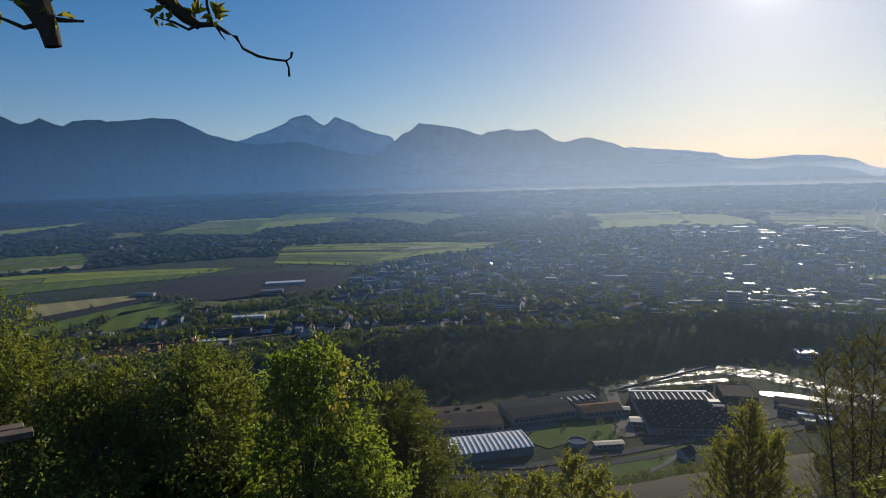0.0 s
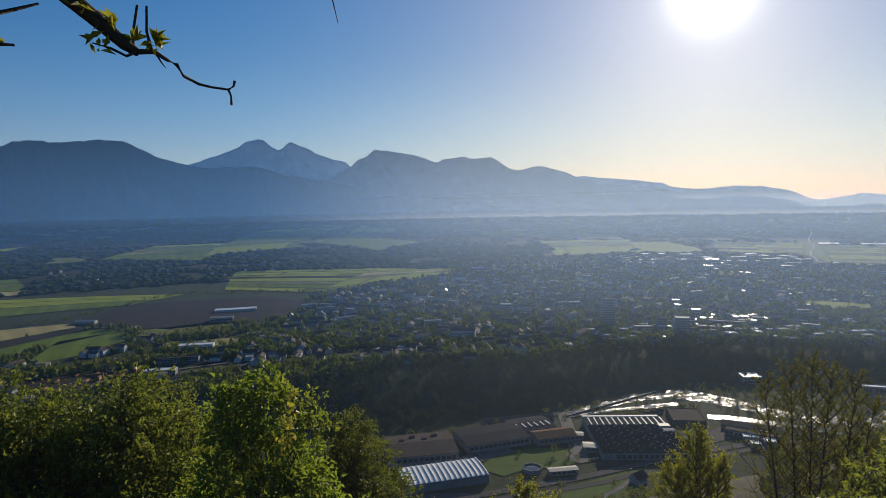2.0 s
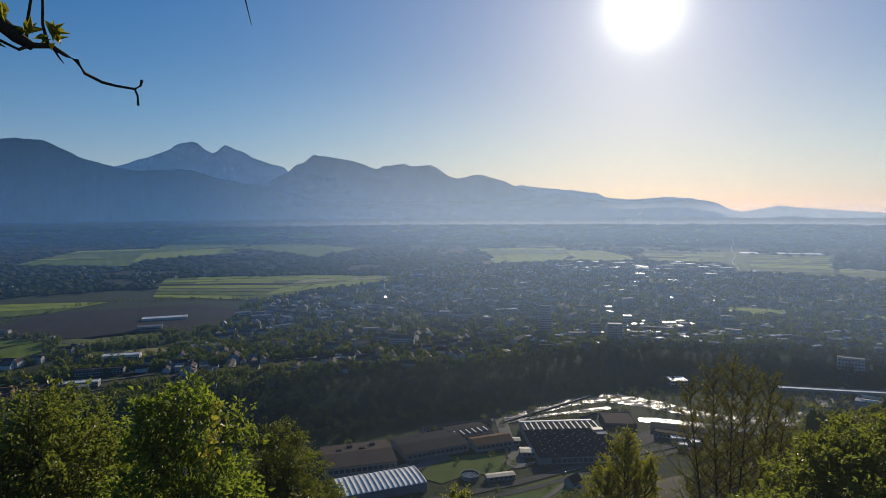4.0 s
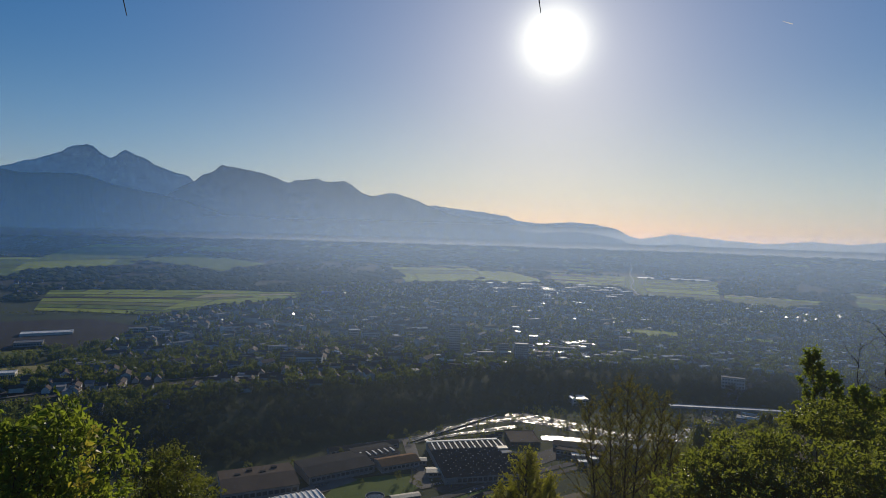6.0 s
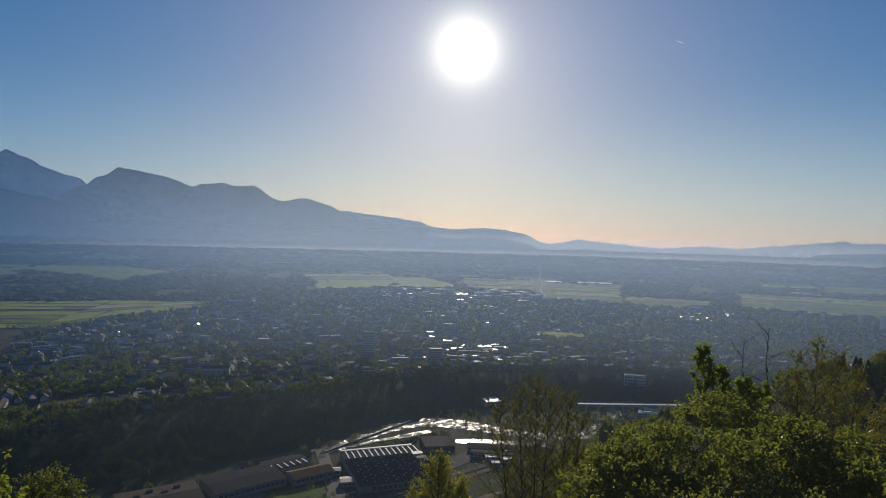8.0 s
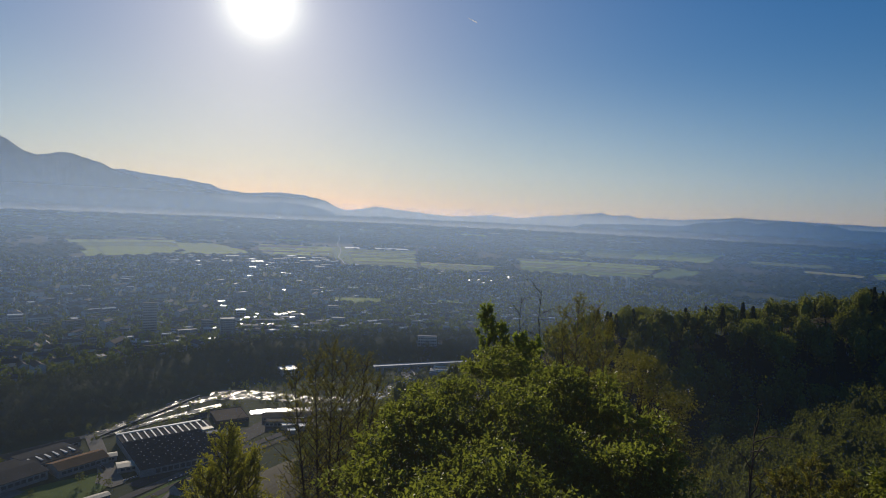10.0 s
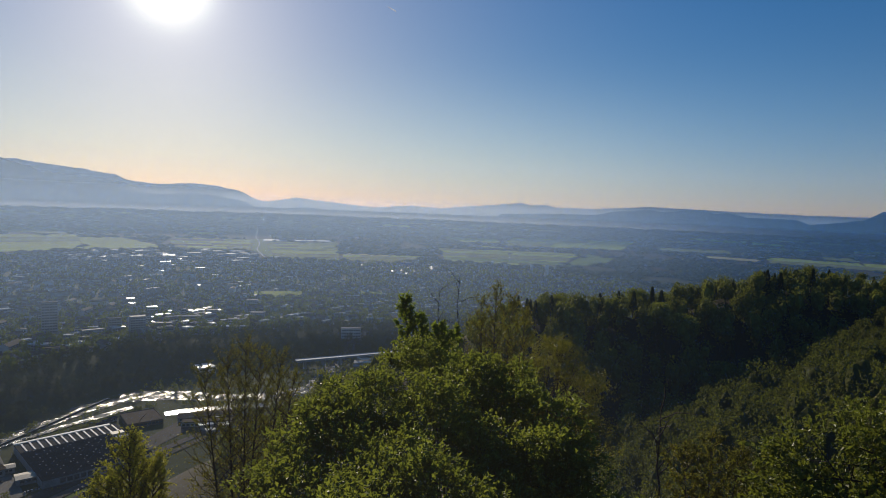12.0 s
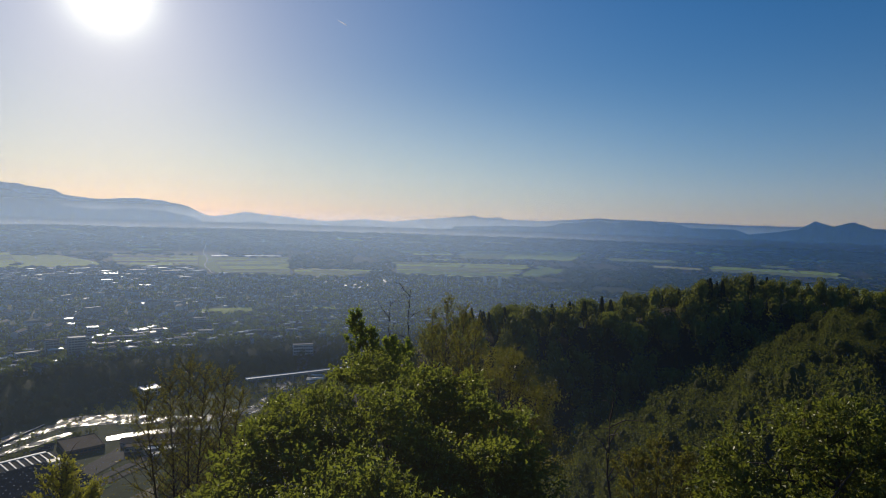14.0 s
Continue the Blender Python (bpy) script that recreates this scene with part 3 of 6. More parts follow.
ribbon("water_river", "shallow river with glittering rapids", "river",
       [(60, 770, 6), (150, 772, 8), (212, 776, 12), (250, 790, 18), (286, 806, 24), (330, 826, 30), (372, 836, 36), (404, 832, 46), (436, 806, 42), (466, 768, 34), (490, 738, 28), (520, 712, 28), (600, 690, 34), (700, 760, 34), (800, 830, 34), (930, 860, 30)], M_RIVER, 0.5)
ribbon("water_sidearm", "narrow side arm beside the weir", "canal", [(216, 762, 6), (290, 780, 10), (340, 786, 14), (380, 792, 12)], M_RIVER, 0.9)
ribbon("water_canal", "calm bright mill canal", "canal", [(394, 738, 12), (410, 732, 18), (428, 725, 19), (452, 710, 16), (470, 700, 16), (520, 666, 18), (570, 626, 14)], M_CANAL, 0.9)
ribbon("road_foot", "grey valley road along the railway", "road", [(-200, 560, 8), (30, 545, 8), (120, 556, 8), (200, 575, 8), (300, 612, 8), (420, 640, 8), (560, 600, 8)], M_ROAD, 0.7)
ribbon("railway_bed", "pale gravel bed of the railway line", "railway", [(-200, 590, 10), (70, 562, 10), (180, 588, 10), (300, 626, 10), (420, 655, 10), (560, 615, 10)], M_BED, 0.6)
ribbon("road_path", "pale lane to the houses at the foot of the hill", "road", [(120, 515, 5), (165, 528, 5), (210, 560, 5), (232, 580, 5)], M_GRAVEL, 0.8)
ribbon("road_works", "pale yard between the factory halls", "road", [(214, 775, 16), (205, 715, 15), (198, 665, 17), (192, 640, 24), (195, 622, 14)], M_GRAVEL, 0.7)
ribbon("road_yard", "pale concrete yard", "road", [(65, 640, 22), (120, 672, 26)], M_GRAVEL, 0.7)
ribbon("road_apron", "dark asphalt yard round the factory", "road", [(205, 612, 16), (290, 640, 22), (400, 690, 30), (440, 720, 24)], M_ROAD, 0.5)
ribbon("lawn_works", "green lawn beside the round tank", "lawn", [(92, 610, 30), (120, 640, 56), (180, 640, 50), (190, 628, 36)], M_LAWN, 0.62)
ribbon("lawn_verge", "green verge beside the railway", "lawn", [(100, 525, 50), (180, 545, 60), (240, 590, 20), (330, 615, 12)], M_LAWN, 0.45)
for a0, r0, a1, r1, w in ((-13, 1010, 8, 985, 9), (-28, 1520, -22, 1445, 8), (8, 1100, 16, 1400, 8), (20, 1130, 30, 2200, 9), (-20, 1060, -8, 1020, 9), (2, 1500, 10, 2300, 8), (28, 1250, 44, 1500, 8), (-24, 1130, -13, 1010, 14)):
    p, q = spot(a0, r0), spot(a1, r1)
    ribbon("road_town", "grey street through the town", "road", [(p.x, p.y, w), (q.x, q.y, w)], M_ROAD, 0.9)

# ---- buildings ----
M_WALL = rough_mat("pale_plaster", (0.42, 0.42, 0.41), (0.68, 0.67, 0.65), 8, 0.6, 0.9, 0.15, 0.2, per="object", spread=0.45)
M_TILE = rough_mat("roof_tiles", (0.06, 0.046, 0.042), (0.13, 0.09, 0.08), 6, 0.5, 0.85, 0.3, 0.15, per="object", spread=0.5)
M_SHEET = rough_mat("grey_roof_sheet", (0.16, 0.16, 0.16), (0.28, 0.28, 0.28), 14, 1.5, 0.72, 0.3, 0.2, per="object", spread=0.4)
M_PALE = rough_mat("pale_roof_sheet", (0.56, 0.54, 0.5), (0.78, 0.76, 0.71), 10, 1.0, 0.6, 0.2, 0.25)
M_GLARE = rough_mat("bright_metal_roof", (0.5, 0.5, 0.5), (0.7, 0.7, 0.7), 10, 1.0, 0.3, 0.1, 0.6)
M_LANE = rough_mat("pale_lane", (0.3, 0.29, 0.26), (0.45, 0.43, 0.4), 30, 2.0, 0.9, 0.1, 0.1)
M_DARKROOF = rough_mat("dark_felt_roof", (0.015, 0.016, 0.02), (0.038, 0.04, 0.046), 12, 1.2, 0.95, 0.2, 0.05)
M_BROWN = rough_mat("brown_felt_roof", (0.06, 0.046, 0.036), (0.11, 0.084, 0.066), 16, 1.4, 0.95, 0.2, 0.05)
M_RUST = rough_mat("rusty_roof", (0.12, 0.065, 0.035), (0.24, 0.13, 0.06), 10, 1.0, 0.95, 0.2, 0.05)
M_BLUE = rough_mat("blue_cladding", (0.03, 0.09, 0.3), (0.05, 0.14, 0.42), 12, 1.5, 0.5, 0.1, 0.4)
M_GLASS = rough_mat("window_glass", (0.03, 0.035, 0.04), (0.06, 0.07, 0.08), 6, 1.0, 0.12, 0.05, 0.7)
M_TAN = rough_mat("tan_roof", (0.4, 0.34, 0.24), (0.55, 0.48, 0.36), 8, 0.8, 0.6, 0.1, 0.3)
M_GREY = rough_mat("grey_concrete", (0.17, 0.17, 0.17), (0.3, 0.3, 0.29), 9, 0.7, 0.85, 0.2, 0.2)


def stand(name, label, category, x, y, turn, group=""):
    ob = new(name)
    ob.matrix_world = pose(x, y, ground_z(x, y), 0, 0, turn)
    return tagged(ob, label, category, group)


def box_mesh(name, x0, x1, y0, y1, z0, z1, material):
    bm = bmesh.new()
    box(bm, x0, x1, y0, y1, z0, z1)
    me = bpy.data.meshes.new(name)
    bm.to_mesh(me)
    bm.free()
    me.materials.append(material)
    return me


def gable_mesh(name, w, d, z, rise, over, material):
    """A pitched roof with eaves, its ridge along x, as a slab of some thickness."""
    x, y, t = w / 2 + over, d / 2 + over, 0.35
    e = -over * rise / (d / 2)
    v = [(-x, -y, z + e), (x, -y, z + e), (x, 0, z + rise), (-x, 0, z + rise), (x, y, z + e), (-x, y, z + e)]
    v += [(a, b, c + t) for a, b, c in v]
    f = [(6, 7, 8, 9), (9, 8, 10, 11), (1, 0, 3, 2), (2, 3, 5, 4), (0, 1, 7, 6), (4, 5, 11, 10), (1, 2, 8, 7), (2, 4, 10, 8), (3, 0, 6, 9), (5, 3, 9, 11)]
    return mesh_of(name, v, f, material)


def gable_wall_mesh(name, w, d, z, rise, material):
    x, y = w / 2, d / 2
    v = [(-x, -y, -3), (x, -y, -3), (x, y, -3), (-x, y, -3), (-x, -y, z), (x, -y, z), (x, y, z), (-x, y, z), (-x, 0, z + rise), (x, 0, z + rise)]
    f = [(0, 1, 5, 4), (2, 3, 7, 6), (1, 2, 6, 5), (3, 0, 4, 7), (4, 8, 7, 7), (5, 6, 9, 9)]
    me = bpy.data.meshes.new(name)
    me.from_pydata(v, [], [f[0], f[1], f[2], f[3], (4, 7, 8), (5, 6, 9), (0, 3, 2, 1)])
    me.materials.append(material)
    return me


def window_row(parent, x0, x1, y, z0, z1, count, facing=-1):
    step = (x1 - x0) / count
    me = box_mesh("window", 0, step * 0.72, -0.1, 0.1, 0, z1 - z0, M_GLASS)
    for i in range(count):
        w = part("window", me, M_GLASS, parent)
        w.location = (x0 + step * (i + 0.14), y + 0.08 * facing, z0)


def block(name, label, category, x, y, turn, w, d, h, wall, roof, rows=0, cols=0, parapet=0.6, group=""):
    """A flat-roofed block with a parapet and rows of windows on the long side towards the hill."""
    t = stand(name, label, category, x, y, turn, group)
    body = part("wall", box_mesh("wall", -w / 2, w / 2, -d / 2, d / 2, -3, h, wall), wall, t)
    bm = bmesh.new()
    box(bm, -w / 2 - 0.3, w / 2 + 0.3, -d / 2 - 0.3, d / 2 + 0.3, h, h + 0.35)
    for a, b, c, e in ((-w / 2, w / 2, -d / 2, -d / 2 + 0.5), (-w / 2, w / 2, d / 2 - 0.5, d / 2), (-w / 2, -w / 2 + 0.5, -d / 2 + 0.5, d / 2 - 0.5), (w / 2 - 0.5, w / 2, -d / 2 + 0.5, d / 2 - 0.5)):
        box(bm, a, b, c, e, h + 0.35, h + 0.35 + parapet)
    part("roof", bm, roof, t)
    for r in range(rows):
        z = h * (r + 0.35) / (rows + 0.15)
        window_row(t, -w / 2 + 0.5, w / 2 - 0.5, -d / 2, z, z + h / rows * 0.45, cols)
    return t


def arched_hall():
    """The long hall under a white barrel roof of ribbed sheets, flattened so its near side catches sun."""
    t = stand("arched_hall", "long white barrel-roofed hall with ribbed roof sheets", "hall", 40, 601, 11)
    length, half, eave, rise, n = 86.0, 21.0, 8.6, 1.5, 16
    part("wall", box_mesh("wall", -length / 2, length / 2, -half, half, -3, eave, M_GREY), M_GREY, t, "grey concrete base wall")
    pts = [(-half * math.cos(math.pi * i / 16), eave + rise * math.sin(math.pi * i / 16)) for i in range(17)]
    for e in (-1, 1):
        bm = bmesh.new()
        ring = [bm.verts.new((e * (length / 2 - 0.3), y, z)) for y, z in pts]
        bm.faces.new(ring)
        part("gable", bm, M_GREY, t)
    step = length / n
    verts, faces = [], []
    prof = [(0.0, 0.0), (0.3, -0.15), (0.62, 0.0), (0.68, 0.7), (0.8, 1.0), (0.93, 0.7), (1.0, 0.0)]
    for u, lift in prof:
        for y, z in pts:
            k = 1 + lift / half
            verts.append((u * step, y * k, eave + (z - eave) * (1 + lift / rise)))
    m = len(pts)
    for i in range(len(prof) - 1):
        for j in range(m - 1):
            faces.append((i * m + j, (i + 1) * m + j, (i + 1) * m + j + 1, i * m + j + 1))
    me = mesh_of("roof_sheet", verts, faces, M_PALE)
    for i in range(n):
        part("roof_sheet", me, M_PALE, t).location = (-length / 2 + i * step, 0, 0)


def sawtooth_works():
    """The wide factory with a shed roof, rows of roof lights and a pale walkway at the back."""
    t = stand("factory_hall", "wide dark factory hall with rows of white roof lights", "factory", 272, 676, -6)
    w, d, h = 100.0, 112.0, 8.0
    part("wall", box_mesh("wall", -w / 2, w / 2, -d / 2, d / 2, -3, h, M_GREY), M_GREY, t, "grey concrete wall")
    n = 14
    step = (d - 30) / n
    tooth = [(0, h), (step * 0.75, h + 2.2), (step, h)]
    bm = bmesh.new()
    side = [[bm.verts.new((x, y, z)) for y, z in tooth] for x in (-w / 2, w / 2)]
    for i in range(2):
        bm.faces.new((side[0][i], side[1][i], side[1][i + 1], side[0][i + 1]))
    bm.faces.new(side[0]), bm.faces.new(side[1][::-1])
    me = bpy.data.meshes.new("shed_roof")
    bm.to_mesh(me)
    bm.free()
    me.materials.append(M_DARKROOF)
    for i in range(n):
        part("shed_roof", me, M_DARKROOF, t).location = (0, -d / 2 + i * step, 0.02)
    part("back_roof", box_mesh("back_roof", -w / 2, w / 2, d / 2 - 30, d / 2, h, h + 0.8, M_DARKROOF), M_DARKROOF, t)
    long_light = box_mesh("roof_light", -0.75, 0.75, -13, 12, 0, 0.9, M_PALE)
    for i in range(13):
        part("roof_light", long_light, M_PALE, t, "long white roof light").location = (-w / 2 + 6 + i * 7.4, d / 2 - 15.5, h + 0.8)
    part("walkway", box_mesh("walkway", -w / 2, w / 2 - 6, d / 2 - 1.6, d / 2 + 2.4, h + 0.8, h + 1.8, M_PALE), M_PALE, t, "pale covered walkway along the back")
    hatch = box_mesh("hatch", -0.6, 0.6, -0.4, 0.4, 0, 0.5, M_GREY)
    for i in range(n):
        for j in range(8):
            if (i * 5 + j * 3) % 4:
                part("hatch", hatch, M_GREY, t).location = (-w / 2 + 7 + j * 12 + (i % 2) * 4, -d / 2 + (i + 0.6) * step, h + 1.7)
    window_row(t, -w / 2 + 14, w / 2 - 3, -d / 2, 2.2, 6.4, 14)
    part("tan_roof", box_mesh("tan_roof", w / 2 - 16, w / 2 - 3, d / 2 - 40, d / 2 - 31, h, h + 3.2, M_TAN), M_TAN, t, "sunlit tan rooftop house")
    part("tan_roof", box_mesh("tan_roof", w / 2 - 15, w / 2 - 2, d / 2 - 54, d / 2 - 46, h, h + 2.8, M_GREY), M_GREY, t)


def low_hall(name, label, x, y, turn, w, d, h, rise, wall, roof):
    t = stand(name, label, "hall", x, y, turn)
    part("wall", gable_wall_mesh("wall", w, d, h, rise, wall), wall, t)
    part("roof", gable_mesh("roof", w, d, h, rise, 0.8, roof), roof, t)
    window_row(t, -w / 2 + 2, w / 2 - 2, -d / 2, h * 0.4, h * 0.75, max(3, int(w / 6)))
    return t


arched_hall()
sawtooth_works()
brown = low_hall("warehouse", "old brown-roofed warehouse with low pitched roof", 20, 668, 6, 76, 62, 11, 3.0, M_GREY, M_BROWN)
for i in range(4):
    part("roof_vent", box_mesh("roof_vent", -3, 3, -2, 2, 0, 2.4, M_DARKROOF), M_DARKROOF, brown, "dark roof vent").location = (-20 + i * 13, 8 + (i % 2) * 9, 12.5)
low_hall("dark_hall", "low dark-roofed industrial hall", 105, 695, 14, 78, 52, 9, 1.5, M_GREY, M_DARKROOF)
low_hall("rusty_hall", "factory hall with rusty roof", 178, 690, 10, 48, 26, 8, 3.5, M_GREY, M_RUST)
strip_hall = low_hall("strip_hall", "hall with white strips of roof lights", 158, 725, 14, 50, 40, 8, 2.0, M_GREY, M_DARKROOF)
for i in range(6):
    part("roof_light", box_mesh("roof_light", -0.9, 0.9, -15, -2, 0, 1.2, M_PALE), M_PALE, strip_hall, "long white roof light").location = (-20 + i * 8, 0, 9.0)
low_hall("brown_hall", "long brown-roofed riverside hall", 150, 752, 6, 90, 14, 6, 2.5, M_GREY, M_BROWN)
low_hall("long_shed", "long low shed with pale roof", 165, 600, 4, 30, 9, 5, 0.8, M_GREY, M_TAN)
low_hall("annex", "small factory annex with tan roof", 214, 655, -12, 19, 15, 6, 1.0, M_GREY, M_TAN)
low_hall("annex", "small factory annex with tan roof", 207, 690, -12, 14, 11, 6, 1.0, M_GREY, M_TAN)
block("office_block", "tall brown-topped factory block beside the canal", "building", 364, 738, -14, 40, 46, 5, M_BROWN, M_BROWN, 1, 9)
block("office_block", "grey riverside building below the canal", "building", 412, 668, -38, 60, 14, 6, M_GREY, M_BROWN, 1, 12)
low_hall("brown_hall", "low brown-roofed hall beside the canal", 424, 692, -32, 66, 20, 5, 2.0, M_GREY, M_BROWN)
for i in range(3):
    low_hall("flat_shed", "small dark shed between the works halls", 322 + 9 * i, 752 + 5 * i, -14, 9, 7, 4, 1.2, M_GREY, M_DARKROOF)
for i, (x, y, w, d) in enumerate(((404, 660, 16, 9), (424, 668, 15, 8), (418, 645, 12, 10), (398, 640, 10, 8))):
    block("flat_shed", "small shed with sunlit white flat roof", "shed", x, y, -20, w, d, 5, M_GREY, M_PALE, group="white-roofed sheds")
low_hall("lone_house", "dark gabled house beside the railway", 234, 572, 30, 14, 11, 6, 5, M_WALL, M_DARKROOF)
block("white_building", "flat building with glaring white roof among trees", "building", 530, 872, -10, 26, 24, 10, M_WALL, M_GLARE, 2, 5)
low_hall("shed_row", "long warehouse with striped pale roof", 755, 722, -48, 60, 16, 6, 1.5, M_GREY, M_PALE)
low_hall("shed_row", "long warehouse with grey roof", 738, 706, -48, 60, 14, 6, 1.5, M_GREY, M_SHEET)
low_hall("shed_row", "long warehouse with striped pale roof", 772, 738, -48, 56, 13, 6, 1.5, M_GREY, M_PALE)


def round_tank():
    t = stand("round_tank", "round grey settling tank", "tank", 135, 610, 0)
    for name, r0, r1, z0, z1, m in (("tank_wall", 9.4, 10.0, -2, 4.2, M_GREY), ("tank_water", 0, 9.4, 2.6, 3.0, M_CANAL)):
        bm = bmesh.new()
        if r0:
            rings = [[bm.verts.new((r * math.cos(a), r * math.sin(a), z)) for a in np.linspace(0, 2 * math.pi, 40, endpoint=False)] for r, z in ((r1, z0), (r1, z1), (r0, z1), (r0, z0))]
            for ra, rb in zip(rings, rings[1:]):
                for i in range(40):
                    bm.faces.new((ra[i], ra[(i + 1) % 40], rb[(i + 1) % 40], rb[i]))
        else:
            bm.faces.new([bm.verts.new((r1 * math.cos(a), r1 * math.sin(a), z1)) for a in np.linspace(0, 2 * math.pi, 40, endpoint=False)])
        part(name, bm, m, t)


def road_bridge():
    a, b = Vector((645, 790, 0)), Vector((813, 717, 0))
    length, turn = (b - a).length, math.degrees(math.atan2(b.y - a.y, b.x - a.x))
    t = new("road_bridge")
    mid = (a + b) / 2
    t.matrix_world = pose(mid.x, mid.y, -14, 0, 0, turn)
    tagged(t, "long concrete road bridge with sunlit deck", "bridge")
    part("deck", box_mesh("deck", -length / 2, length / 2, -7, 7, -2.0, 0, M_GREY), M_GREY, t)
    part("roadway", box_mesh("roadway", -length / 2, length / 2, -6, 6, 0.02, 0.15, M_PALE), M_PALE, t, "pale sunlit roadway")
    pier = box_mesh("pier", -1.2, 1.2, -5, 5, -18, -2, M_GREY)
    for i in range(6):
        part("pier", pier, M_GREY, t).location = (-length / 2 + (i + 0.5) * length / 6, 0, 0)
    for y in (-6.8, 6.6):
        part("railing", box_mesh("railing", -length / 2, length / 2, y, y + 0.2, 0, 1.1, M_GREY), M_GREY, t)


def weir_wall():
    """The low wall that parts the river from the side arm, with a pale walkway on top."""
    a, b = Vector((214, 762, 0)), Vector((372, 846, 0))
    t = new("weir_wall")
    mid = (a + b) / 2
    t.matrix_world = pose(mid.x, mid.y, -29.6, 0, 0, math.degrees(math.atan2(b.y - a.y, b.x - a.x)))
    tagged(t, "long low concrete wall along the river weir", "wall")
    n = (b - a).length / 2
    part("wall", box_mesh("wall", -n, n, -1.0, 1.0, -2, 1.6, M_DARKROOF), M_DARKROOF, t, "dark weir wall")
    part("walkway", box_mesh("walkway", -n, n, -1.0, 1.0, 1.6, 1.9, M_GREY), M_GREY, t, "narrow grey walkway")


round_tank()
weir_wall()
road_bridge()


def at(az, far):
    p = spot(az, far)
    return p.x, p.y


def plain_road():
    """The pale winding road from the estate across the fields."""
    turns = ((37.1, 2514, 9), (36.6, 2620, 9), (36.0, 2818, 9), (35.55, 3128, 8), (35.75, 3540, 8), (35.4, 4232, 8), (35.6, 4929, 7), (35.0, 6835, 6))
    line = []
    for i in range(len(turns) - 1):
        for k in range(6):
            s = k / 6
            az, far, w = [p + (q - p) * (s if j else s * s * (3 - 2 * s)) for j, (p, q) in enumerate(zip(turns[i], turns[i + 1]))]
            line.append((*at(az, far), w * max(0.5, near_of(far) / far) * 0.75))
    ribbon("road_plain", "pale winding road across the fields", "road", line, M_LANE, 2.2)


plain_road()


def scarp_roads():
    """The railway yard and the road between the town and the scarp."""
    for name, label, material, off, w in (("railway_yard", "pale gravel of the railway yard above the scarp", M_BED, 0, 16), ("road_station", "grey road beside the railway yard", M_GRAVEL, 26, 6), ("road_station", "grey road along the houses", M_ROAD, -20, 7)):
        line = [(*at(az, far + off), w) for az, far in ((-26, 985), (-20, 1000), (-14, 1012), (-8, 1022), (-2, 1030), (4, 1042), (9, 1068), (13, 1110))]
        ribbon(name, label, "railway" if off == 0 else "road", line, material, 1.0 + 0.1 * (off != 0))
    ribbon("road_fields", "pale lane between the fields", "road", [(*at(az, far), 5) for az, far in ((-36, 1560), (-30, 1600), (-25, 1480), (-21, 1330), (-19, 1240), (-17.5, 1060))], M_GRAVEL, 1.1)


scarp_roads()

